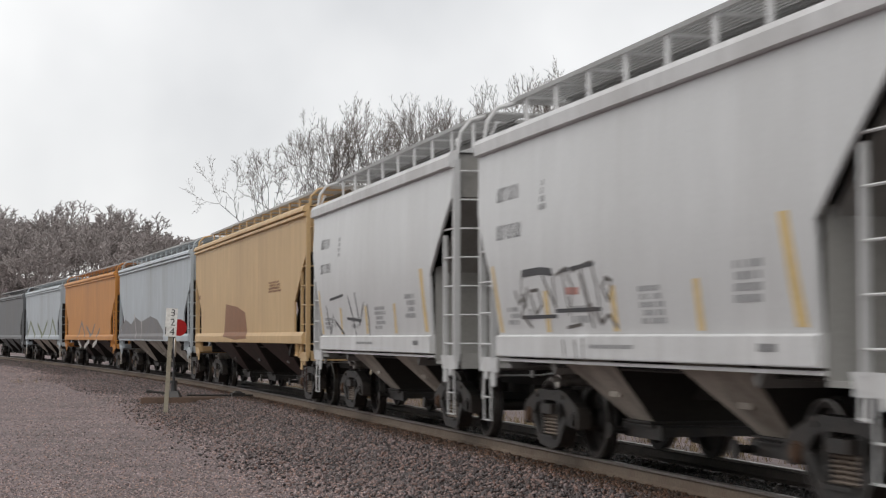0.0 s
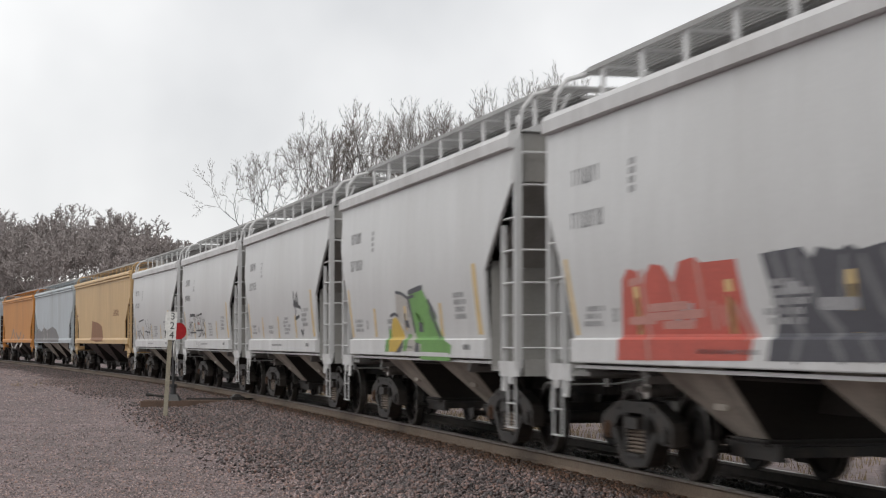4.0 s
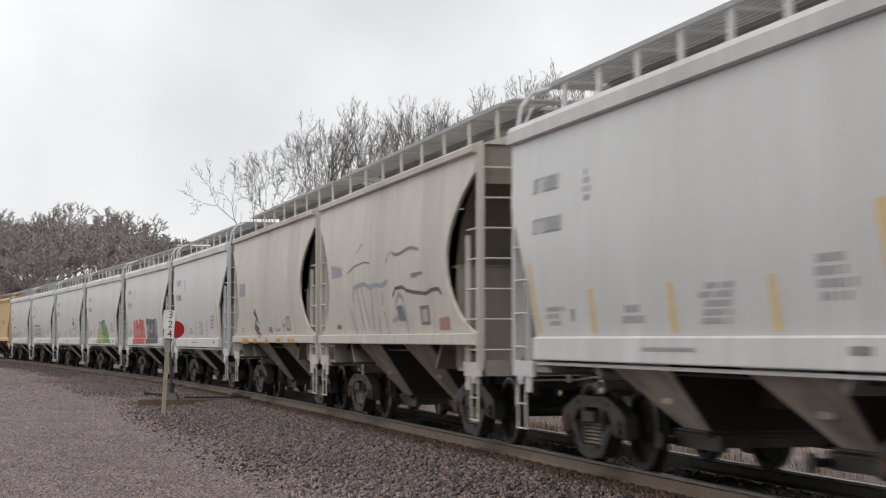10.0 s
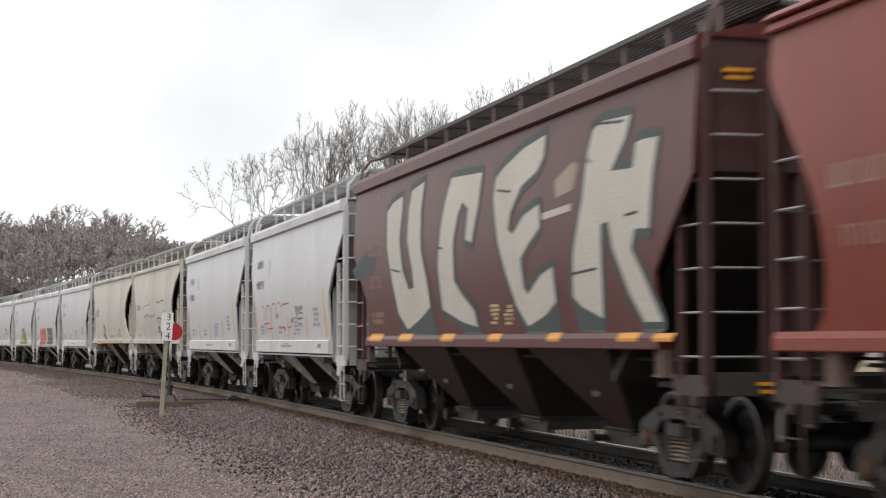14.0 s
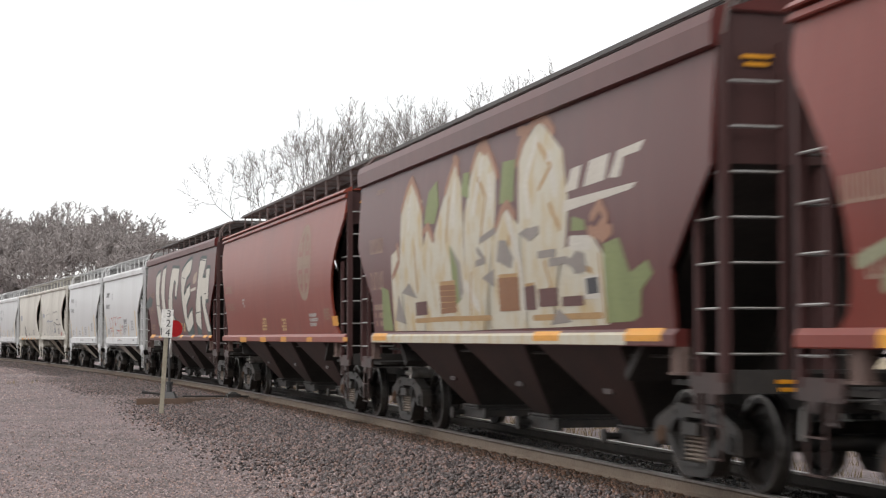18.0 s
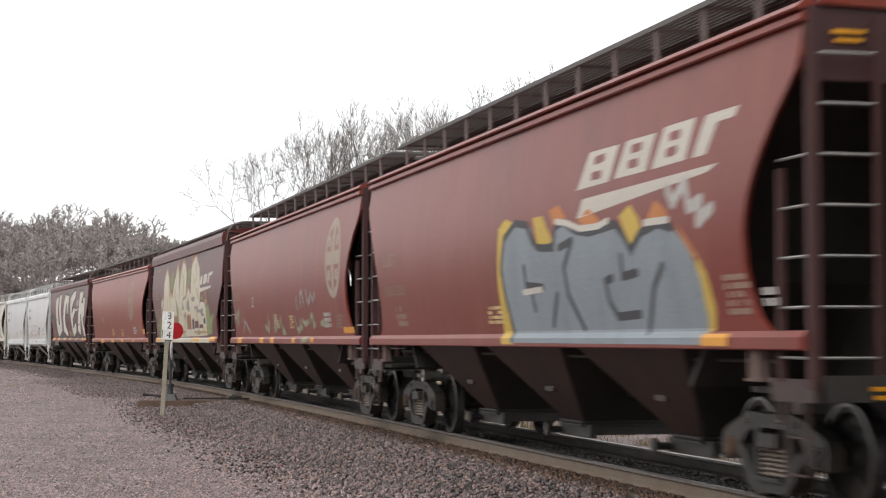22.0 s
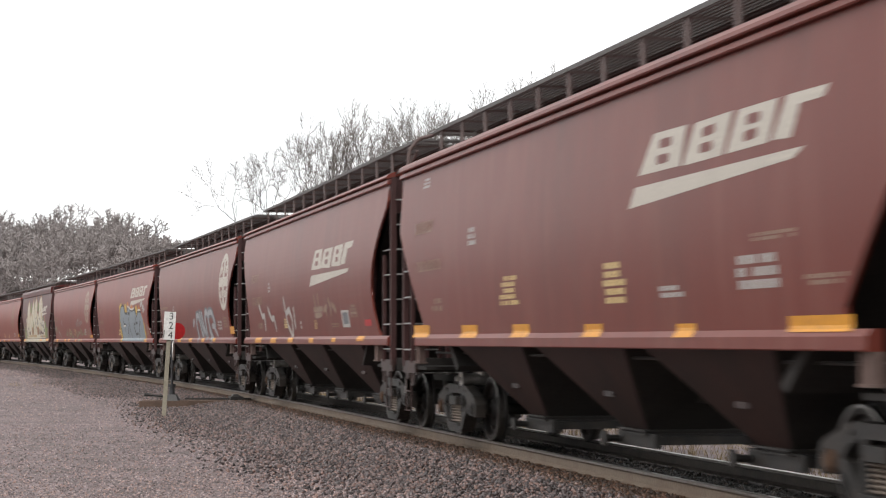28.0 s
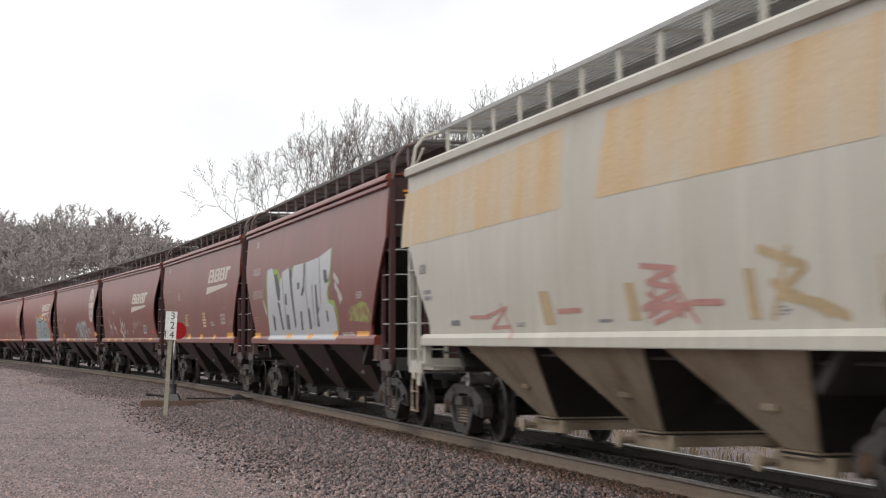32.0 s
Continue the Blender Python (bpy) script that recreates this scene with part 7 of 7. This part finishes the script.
def plate_bm(bm):
    box(bm, -0.09, 0.09, -0.17, 0.17, 0, 0.018)
    for a in (-0.05, 0.05):
        for b in (-0.11, 0.11):
            tube(bm, (a, b, 0.015), (a, b, 0.045), 0.012, 6)
    box(bm, -0.08, 0.08, 0.075, 0.10, 0.015, 0.05)
    box(bm, -0.08, 0.08, -0.10, -0.075, 0.015, 0.05)


plate_me = shared(("tie_plate",), plate_bm)
rail_plates = tagged(new("tie_plates"), "rusty tie plates and spikes along the near rail", "rail fastenings", kind="structure")
for i in range(120):
    s = -18 + i * 0.5
    x, y, th = on_line(s, 0.753)
    put("tie_plate", plate_me, M_RUST, rail_plates, at=pose(x, y, -0.205, 0, 0, math.degrees(th)))


def island_material(name, dark, light, rough):
    m, n, l, b = nodes_of(name)
    geo, ramp, noise_, mix = n.new("ShaderNodeNewGeometry"), n.new("ShaderNodeValToRGB"), n.new("ShaderNodeTexNoise"), n.new("ShaderNodeMix")
    ramp.color_ramp.elements[0].color, ramp.color_ramp.elements[1].color = (*dark, 1), (*light, 1)
    mid = ramp.color_ramp.elements.new(0.6)
    mid.color = (*[(a * 0.6 + c * 0.4) for a, c in zip(dark, light)], 1)
    warm = ramp.color_ramp.elements.new(0.8)
    warm.color = (light[0] * 0.85, light[1] * 0.66, light[2] * 0.55, 1)
    l.new(geo.outputs["Random Per Island"], ramp.inputs["Fac"])
    noise_.inputs["Scale"].default_value = 40
    mix.data_type, mix.blend_type = "RGBA", "MULTIPLY"
    mix.inputs[0].default_value = 0.5
    l.new(ramp.outputs["Color"], mix.inputs[6])
    l.new(noise_.outputs["Color"], mix.inputs[7])
    l.new(ramp.outputs["Color"], b.inputs["Base Color"])
    b.inputs["Roughness"].default_value = rough
    return m


M_STONES = island_material("mixed_ballast_stones", (0.0145, 0.0106, 0.0098), (0.232, 0.178, 0.172), 0.40)
M_STONES_RUST = island_material("rust_stained_stones", (0.02125, 0.01275, 0.0085), (0.1445, 0.085, 0.0561), 0.6)
# stones between the rails: oil plus the train's shade, both in the colour
M_STONES_OIL_SHADE = island_material("shaded_oily_stones", (0.012, 0.011, 0.01), (0.10, 0.09, 0.085), 0.5)
M_GRAVEL = island_material("mixed_pinkish_gravel", (0.078, 0.057, 0.057), (0.43, 0.352, 0.346), 0.45)


def scatter(name, spots, sizes, material, label, category, seed):
    """Loose angular stones, one mesh."""
    rng = np.random.default_rng(seed)
    n = len(spots)
    base = np.array([(1, 0, 0), (-1, 0, 0), (0, 1, 0), (0, -1, 0), (0, 0, 1), (0, 0, -1)], float)
    tri = np.array([(0, 2, 4), (2, 1, 4), (1, 3, 4), (3, 0, 4), (2, 0, 5), (1, 2, 5), (3, 1, 5), (0, 3, 5)])
    v = base[None] * rng.uniform(0.55, 1.25, (n, 6, 1)) * np.asarray(sizes)[:, None, None]
    v[:, :, 2] *= 0.75
    v += rng.uniform(-0.3, 0.3, (n, 6, 3)) * np.asarray(sizes)[:, None, None]
    a, b = rng.uniform(0, 6.283, n), rng.uniform(-0.7, 0.7, n)
    ca, sa, cb, sb = np.cos(a)[:, None], np.sin(a)[:, None], np.cos(b)[:, None], np.sin(b)[:, None]
    x, y, z = v[:, :, 0], v[:, :, 1], v[:, :, 2]
    x, z = x * cb + z * sb, -x * sb + z * cb
    x, y = x * ca - y * sa, x * sa + y * ca
    v = np.stack([x, y, z], 2) + np.asarray(spots)[:, None, :]
    me = bpy.data.meshes.new(name)
    me.vertices.add(n * 6), me.loops.add(n * 24), me.polygons.add(n * 8)
    me.vertices.foreach_set("co", v.reshape(-1))
    me.loops.foreach_set("vertex_index", (tri[None] + 6 * np.arange(n)[:, None, None]).reshape(-1).astype(np.int32))
    me.polygons.foreach_set("loop_start", np.arange(0, n * 24, 3, dtype=np.int32))
    me.update(calc_edges=True)
    me.materials.append(None)
    return tagged(put(name, me, material), label, category, kind="stuff")


def bed_z(off):
    return float(np.interp(off, (-3.4, -2.3, -1.55, -0.7, 0.7, 1.55, 2.3, 2.62), (-0.5, -0.3, -0.215, -0.199, -0.199, -0.19, -0.275, -0.335)))


rng = np.random.default_rng(5)
def bed_stones(name, areas, material, label, seed, small=0.018, large=0.042):
    spots, sizes = [], []
    for s0, s1, off0, off1, dens in areas:
        n = int((s1 - s0) * (off1 - off0) * dens)
        for s, o in zip(rng.uniform(s0, s1, n), rng.uniform(off0, off1, n)):
            if o > 2.7 and rng.random() > (1 - (o - 2.7) / 2.4) ** 2:
                continue
            x, y, th = on_line(s, o)
            z = max(bed_z(o), -0.335) if o > 0 else bed_z(o)
            spots.append((x, y, z + rng.uniform(-0.006, 0.020)))
            sizes.append(rng.uniform(small, large))
    scatter(name, spots, sizes, material, label, "stones", seed)


bed_stones("ballast_stones", ((-16, 22, 1.25, 5.1, 520), (22, 60, 1.1, 4.6, 220), (-16, 30, -3.0, -0.82, 110), (60, 110, 0.9, 3.2, 60)), M_STONES, "loose angular grey and brown ballast stones", 11)
bed_stones("rusty_stones", ((-16, 25, 0.80, 1.45, 700), (25, 60, 0.80, 1.2, 300)), M_STONES_RUST, "rust-stained ballast along the rail", 13)
bed_stones("shaded_oily_stones", ((-16, 22, -0.68, 0.68, 170),), M_STONES_OIL_SHADE, "oily stones between the rails with train shade in their colour", 14)
spots, sizes = [], []
for _ in range(145000):
    y = 18 + 92 * rng.random() ** 1.9
    x = rng.uniform(-0.262 * y, 0.02 * y)
    s = (y - 24.2) / 0.97
    lx, ly, th = on_line(s)
    off = (x - lx) * -math.sin(th) + (y - ly) * math.cos(th)
    if off < 2.5:
        continue
    keep = 1.0 if off < 4.2 else max(0.55, 1.0 - (off - 4.2) * 0.08)
    if rng.random() > keep:
        continue
    spots.append((x, y, height(x, y) + rng.uniform(-0.006, 0.008)))
    sizes.append(rng.uniform(0.009, 0.026) * (1.0 if off < 4.5 else 0.8) * (1.0 + max(0.0, y - 40) * 0.018))
scatter("lot_gravel", spots, sizes, M_GRAVEL, "scattered pinkish-grey gravel on the lot", "gravel", 12)


# milepost
def milepost(x, y):
    z = height(x, y)
    post = tagged(new("milepost"), "leaning pale post with a white numbered mile sign", "milepost")
    post.matrix_basis = pose(x, y, z, 0, 3.2, 6)
    bm = bmesh.new()
    box(bm, -0.05, 0.05, -0.05, 0.05, -0.3, 2.35)
    bmesh.ops.bevel(bm, geom=bm.edges[:], offset=0.008, segments=1)
    part("post", bm, M_POST, post)
    bm = bmesh.new()
    box(bm, -0.135, 0.135, -0.085, -0.055, 1.80, 2.46)
    bmesh.ops.bevel(bm, geom=bm.edges[:], offset=0.004, segments=1)
    sign = part("sign_board", bm, M_WHITE_SIGN, post, "white board with black mile figures")
    for text, zc in (("3", 2.28), ("2", 2.06), ("4", 1.84)):
        cu = bpy.data.curves.new("figure", "FONT")
        cu.body, cu.size, cu.align_x = text, 0.23, "CENTER"
        tmp = bpy.data.objects.new("figure_source", cu)
        scene.collection.objects.link(tmp)
        bpy.context.view_layer.update()
        me = bpy.data.meshes.new_from_object(tmp.evaluated_get(bpy.context.evaluated_depsgraph_get()))
        bpy.data.objects.remove(tmp)
        me.materials.clear()
        me.materials.append(None)
        put("figure", me, M_BLACK, sign, at=pose(0.035, -0.089, zc, 90, 0, 0))
    bm = bmesh.new()
    box(bm, -0.125, -0.105, -0.089, -0.086, 1.84, 2.02)
    part("stripe", bm, M_BLACK, sign)
    for zc in (1.9, 2.36):
        bm = bmesh.new()
        tube(bm, (0, -0.098, zc), (0, -0.05, zc), 0.012, 8)
        part("bolt", bm, M_TRUCK, post)
    return post


milepost(-6.50, 42.2)


# switch stand on its long head-block ties
def block_tie(s, off0, off1, label):
    x, y, th = on_line(s, (off0 + off1) / 2)
    bm = bmesh.new()
    w = (off1 - off0) / 2
    box(bm, -0.12, 0.12, -w, w, -0.2, 0.0)
    bmesh.ops.bevel(bm, geom=bm.edges[:], offset=0.015, segments=1)
    ob = tagged(part("head_block_tie", bm, M_TIE2, None), label, "railway tie")
    ob.matrix_basis = pose(x, y, -0.165, 0, 0, math.degrees(th))
    return ob


M_TIE2 = surface("reddish_tie_wood", (0.13, 0.085, 0.062), rough=0.9, dirt=(0.06, 0.045, 0.035), amount=0.8, scale=4, fine=40, bump=0.5)
SW_S = 25.8
block_tie(SW_S - 0.28, 1.0, 3.85, "long reddish-brown wooden tie carrying the switch stand")
block_tie(SW_S + 0.32, 1.0, 3.7, "second long brown wooden tie beside the switch stand")


def switch_stand(s, off):
    x, y, th = on_line(s, off)
    st = tagged(new("switch_stand"), "black switch stand with a round red target", "switch stand")
    st.matrix_basis = pose(x, y, -0.165, 0, 0, math.degrees(th) - 104)
    bm = bmesh.new()
    frustum(bm, (-0.20, 0.20, -0.28, 0.28, 0.0), (-0.12, 0.12, -0.14, 0.14, 0.16))
    tube(bm, (0, 0, 0.15), (0, 0, 0.42), 0.085, 14, 0.06)
    tube(bm, (0, 0, 0.36), (0, 0, 0.44), 0.10, 14)
    part("base", bm, M_BLACK, st)
    bm = bmesh.new()
    tube(bm, (0, 0, 0.40), (0, 0, 2.18), 0.034, 10)
    tube(bm, (0, 0, 0.86), (0, 0, 0.94), 0.05, 10)
    part("mast", bm, M_BLACK, st)
    bm = bmesh.new()
    tube(bm, (-0.10, -0.1, 0.10), (-0.62, -0.22, 0.16), 0.028, 8)
    tube(bm, (-0.56, -0.21, 0.155), (-0.70, -0.24, 0.17), 0.045, 8)
    part("lever", bm, M_TRUCK, st, "dark metal throw lever")
    bm = bmesh.new()
    tube(bm, (0, -0.012, 0), (0, 0.012, 0), 0.225, 36)
    tgt = part("target", bm, M_RED_TARGET, st, "round red painted target")
    tgt.matrix_basis = pose(0.13, 0, 1.86, 0, 0, 30)
    bm = bmesh.new()
    tube(bm, (0, -0.01, 0), (0, 0.01, 0), 0.26, 28)
    tgt2 = part("target", bm, M_WHITE_SIGN, st, "white oval target seen almost on edge")
    tgt2.matrix_basis = pose(0.03, 0, 1.33, 0, 0, 92)
    bm = bmesh.new()
    box(bm, -0.02, 0.02, -0.06, 0.06, 2.10, 2.30)
    part("finial", bm, M_BLACK, st)
    return st


switch_stand(SW_S, 2.95)


def switch_rod():
    rod = tagged(new("switch_rod"), "dark steel switch rod and chair beside the rail", "switch rod")
    x, y, th = on_line(SW_S, 1.5)
    rod.matrix_basis = pose(x, y, -0.14, 0, 0, math.degrees(th))
    bm = bmesh.new()
    tube(bm, (0, -0.7, 0.0), (0, 1.1, 0.02), 0.025, 8)
    part("rod", bm, M_TRUCK, rod)
    bm = bmesh.new()
    box(bm, -0.22, 0.22, -0.45, -0.10, -0.04, 0.07)
    frustum(bm, (-0.18, 0.18, -0.4, -0.15, 0.07), (-0.1, 0.1, -0.32, -0.2, 0.13))
    part("chair", bm, M_TRUCK, rod)


switch_rod()


# dry grass beyond the track
def tufts(name, spots, label, seed, h0=0.25, h1=0.7, blades=26, wide=0.35):
    rng = random.Random(seed)
    verts, faces = [], []
    for x, y, z in spots:
        for _ in range(blades):
            a, r = rng.uniform(0, 6.283), rng.uniform(0, wide)
            bx, by = x + r * math.cos(a), y + r * math.sin(a)
            h, w, q = rng.uniform(h0, h1), rng.uniform(0.004, 0.010), rng.uniform(0, 3.14)
            dx, dy = rng.uniform(-0.4, 0.4) * h, rng.uniform(-0.4, 0.4) * h
            o = len(verts)
            verts += [(bx - w * math.cos(q), by - w * math.sin(q), z), (bx + w * math.cos(q), by + w * math.sin(q), z),
                      (bx + dx * 0.4 + w * 0.7 * math.cos(q), by + dy * 0.4 + w * 0.7 * math.sin(q), z + h * 0.6), (bx + dx * 0.4 - w * 0.7 * math.cos(q), by + dy * 0.4 - w * 0.7 * math.sin(q), z + h * 0.6),
                      (bx + dx, by + dy, z + h)]
            faces += [(o, o + 1, o + 2, o + 3), (o + 3, o + 2, o + 4)]
    me = bpy.data.meshes.new(name)
    me.from_pydata(verts, [], faces)
    me.materials.append(None)
    return tagged(put(name, me, M_STRAW), label, "grass", kind="stuff")


M_STRAW = surface("dry_straw", (0.289, 0.221, 0.1275), rough=0.9, dirt=(0.136, 0.0935, 0.051), amount=0.8, scale=0.8, fine=10, bump=0.0)
rngp = random.Random(21)
spots = []
for _ in range(1700):
    s, off = rngp.uniform(-18, 45), -2.7 - 14 * rngp.random() ** 1.6
    x, y, th = on_line(s, off)
    spots.append((x, y, float(np.interp(off, (-30, -9, -3.2, -2.3), (-0.22, -0.30, -0.47, -0.33))) - 0.02))
tufts("dry_grass", spots, "dry tan grass tufts beyond the track", 22, 0.08, 0.32)
spots = [(-16.4 + rngp.uniform(-0.5, 0.5), 70.5 + rngp.uniform(-0.3, 0.3), height(-16.4, 70.5)) for _ in range(3)]
tufts("weed_tuft", spots, "small dark weed on the gravel lot", 23, 0.08, 0.22, 14, 0.2)


# ---- trees ----
def fork(out, rng, p, d, length, r, level, depth, open_):
    """A limb of three bent pieces that forks at its end; side twigs on the finer ones."""
    for i in range(3):
        w = 0.05 + 0.03 * level
        d = (d + Vector((rng.uniform(-1, 1), rng.uniform(-1, 1), rng.uniform(-0.6, 0.6))) * w + Vector((0, 0, 0.08 if level < 3 else 0.03))).normalized()
        e = p + d * (length / 3)
        r2 = r * 0.9
        out.append((p, e, r, r2, level))
        if level >= 2:
            for _ in range(1 if level < depth - 1 else 3):
                a = rng.uniform(0, 6.283)
                nd = (d * 0.75 + Vector((math.cos(a), math.sin(a), rng.uniform(-0.3, 0.4))) * 0.7).normalized()
                q = e + nd * length * rng.uniform(0.3, 0.6)
                m = (e + q) / 2 + Vector((rng.uniform(-1, 1), rng.uniform(-1, 1), 0.4)) * length * 0.05
                out.append((e, m, r2 * 0.5, r2 * 0.38, level + 1))
                out.append((m, q, r2 * 0.38, r2 * 0.2, level + 1))
        p, r = e, r2
    if level >= depth:
        return
    turn = rng.uniform(0, 6.283)
    kids = 3 if level < 2 and rng.random() < 0.6 else 2
    for j in range(kids):
        a = turn + 6.283 * j / kids + rng.uniform(-0.5, 0.5)
        side = d.cross(Vector((math.cos(a), math.sin(a), 0.15)))
        side = side.normalized() if side.length > 1e-3 else Vector((1, 0, 0))
        o = open_ * rng.uniform(0.55, 1.25)
        nd = (d * math.cos(o) + side * math.sin(o)).normalized()
        fork(out, rng, p, nd, length * rng.uniform(0.68, 0.88), r * (0.78 if j == 0 else rng.uniform(0.55, 0.72)), level + 1, depth, open_)


def segments_mesh(name, segs, sides=3, least=0.0):
    n = len(segs)
    a, b = np.array([s[0] for s in segs]), np.array([s[1] for s in segs])
    r = np.maximum(np.array([(s[2], s[3]) for s in segs]), least)
    d = b - a
    d /= np.linalg.norm(d, axis=1)[:, None] + 1e-9
    ref = np.random.default_rng(n).normal(size=(n, 3)) if sides == 2 else np.where(np.abs(d[:, 2:3]) > 0.9, np.array([[1.0, 0, 0]]), np.array([[0, 0, 1.0]]))
    u = np.cross(d, ref)
    u /= np.linalg.norm(u, axis=1)[:, None]
    w = np.cross(d, u)
    t = 6.28319 * np.arange(sides) / sides
    ring = u[:, None] * np.cos(t)[None, :, None] + w[:, None] * np.sin(t)[None, :, None]
    v = np.concatenate([a[:, None] + ring * r[:, 0, None, None], b[:, None] + ring * r[:, 1, None, None]], 1)
    i = np.arange(1 if sides == 2 else sides)
    quad, each = np.stack([i, (i + 1) % sides, sides + (i + 1) % sides, sides + i], 1), len(i)
    me = bpy.data.meshes.new(name)
    me.vertices.add(n * sides * 2), me.loops.add(n * each * 4), me.polygons.add(n * each)
    me.vertices.foreach_set("co", v.reshape(-1))
    me.loops.foreach_set("vertex_index", (quad[None] + 2 * sides * np.arange(n)[:, None, None]).reshape(-1).astype(np.int32))
    me.polygons.foreach_set("loop_start", np.arange(0, n * each * 4, 4, dtype=np.int32))
    me.update(calc_edges=True)
    me.materials.append(None)
    return me


def tree_segments(seed, h, depth, spread, stems=1, wide=1.0):
    rng = random.Random(seed)
    out = []
    for i in range(stems):
        a = rng.uniform(0, 6.283)
        lean = 0.05 if stems == 1 else 0.2
        fork(out, rng, Vector((0, 0, 0)), Vector((lean * math.cos(a), lean * math.sin(a), 1)).normalized(), h * rng.uniform(0.24, 0.32), h * 0.0155, 0, depth, spread)
    top = max(s[1].z for s in out)
    f = h / top
    m = Matrix.Diagonal((f * wide, f * wide, f))
    return [(m @ a, m @ b, ra, rb, lv) for a, b, ra, rb, lv in out]


def bare_tree(seed, x, y, h, label, stems=1, spread=0.5, wide=1.0):
    segs = tree_segments(seed, h, 7, spread, stems, wide)
    tree = tagged(new("bare_tree"), label, "tree", "bare trees behind the track")
    tree.matrix_basis = pose(x, y, height(x, y) - 0.2)
    put("trunk", segments_mesh("trunk", [s for s in segs if s[4] < 3], 6), M_BARK, tree)
    put("crown", segments_mesh("crown", [s for s in segs if 3 <= s[4] < 6], 3, 0.011), M_BARK, tree, "bare leafless branches")
    put("twig_mass", segments_mesh("twig_mass", [s for s in segs if s[4] >= 6], 2, 0.0075), M_TWIG, tree, "haze of fine bare twigs")
    return tree


# direction (tangent from the eye), distance, height, stems
TREES = [(-0.091, 97, 13.2, 1, 0.72), (-0.064, 92, 14.5, 1, 0.62), (-0.052, 94, 13.4, 1, 0.55), (-0.037, 100, 12.2, 1, 0.55), (-0.021, 95, 14.3, 1, 0.55),
         (-0.008, 94, 14.8, 1, 0.58), (0.005, 95, 15.0, 1, 0.6), (0.017, 94, 15.0, 1, 0.55), (0.050, 92, 15.8, 1, 0.5), (0.065, 93, 16.7, 1, 0.6), (0.11, 96, 15.0, 1, 0.8), (0.15, 96, 15.5, 1, 0.8)]
for i, (tx, dist, h, stems, wide) in enumerate(TREES):
    bare_tree(341 + i, tx * dist, dist, h, "tall bare deciduous tree beyond the railway" if h > 12 else "smaller bare deciduous tree beyond the railway", stems, 0.47, wide)

# the wooded rise far along the line, joined from a few grown forms
forms = [tree_segments(700 + i, 1.0, 5, 0.5, 2 if i % 3 == 1 else 1, 0.9) for i in range(7)]
rngw = random.Random(77)
woods = []
for i in range(195):
    low = i >= 105
    tan = rngw.uniform(-0.32, -0.142)
    dist = rngw.uniform(235, 300) if low else rngw.uniform(210, 300)
    x, y = tan * dist, dist
    edge = float(np.interp(tan, (-0.19, -0.165, -0.142), (1.0, 0.85, 0.5)))
    h = rngw.uniform(10.3, 13.6) * edge * (rngw.uniform(0.38, 0.62) if low else rngw.uniform(0.85, 1.05))
    a = rngw.uniform(0, 6.283)
    m = Matrix.Translation((x, y, height(x, y) - 0.3)) @ Matrix.Rotation(a, 4, "Z") @ Matrix.Diagonal((h * 1.15, h * 1.15, h, 1))
    for p, q, ra, rb, lv in rngw.choice(forms):
        woods.append((m @ p, m @ q, ra * h, rb * h, lv))
# unseen woods added behind the camera, to cut sky light on the cars
back = []
for i in range(45):
    a = rngw.uniform(2.75, 5.6)
    r = rngw.uniform(38, 75)
    x, y = -12 + r * math.cos(a), -4 + r * math.sin(a)
    if 0 < x < 22:
        continue
    h = rngw.uniform(13, 18)
    m = Matrix.Translation((x, y, height(x, y) - 0.3)) @ Matrix.Rotation(rngw.uniform(0, 6.283), 4, "Z") @ Matrix.Diagonal((h * 1.1, h * 1.1, h, 1))
    for p, q, ra, rb, lv in forms[i % 7]:
        back.append((m @ p, m @ q, ra * h, rb * h, lv))
tagged(put("sky_block_woods", segments_mesh("sky_block_woods", back, 2, 0.05), M_BARK), "added unseen woods behind the camera that block sky light", "woods", kind="stuff")
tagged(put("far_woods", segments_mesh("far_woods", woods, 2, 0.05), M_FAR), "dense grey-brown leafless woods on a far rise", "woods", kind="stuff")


# ---- what moves: the train, and its wheels while it is near ----
def motions():
    step = 0.25
    stops = [i * step for i in range(int(32 / step) + 1)]
    for car, wheels, kind, at in CARS:
        half = KINDS[kind]["length"] / 2
        arm = half - KINDS[kind]["truck"]
        rows = []
        for t in stops:
            s = at - half + run(t)
            xa, ya, _ = on_line(s - arm)
            xb, yb, _ = on_line(s + arm)
            rows.append((t, pose((xa + xb) / 2, (ya + yb) / 2, 0, 0, 0, math.degrees(math.atan2(yb - ya, xb - xa)))))
        walk(car, rows)
        # the wheels roll on the rails; 1/15 s is about 75 degrees
        turning = [i / 15 for i in range(481) if -24 < at - half + run(i / 15) < 45]
        if not turning:
            continue
        for ws in wheels:
            place = ws.matrix_basis.translation
            first = run(turning[0])
            rows = [(t, pose(place.x, place.y, place.z, 0, math.degrees((run(t) - first) / WHEEL_R), 0)) for t in turning]
            if turning[0] > 0.02:
                rows = [(0, rows[0][1])] + rows
            if turning[-1] < 31.98:
                rows = rows + [(32, rows[-1][1])]
            walk(ws, rows)


motions()
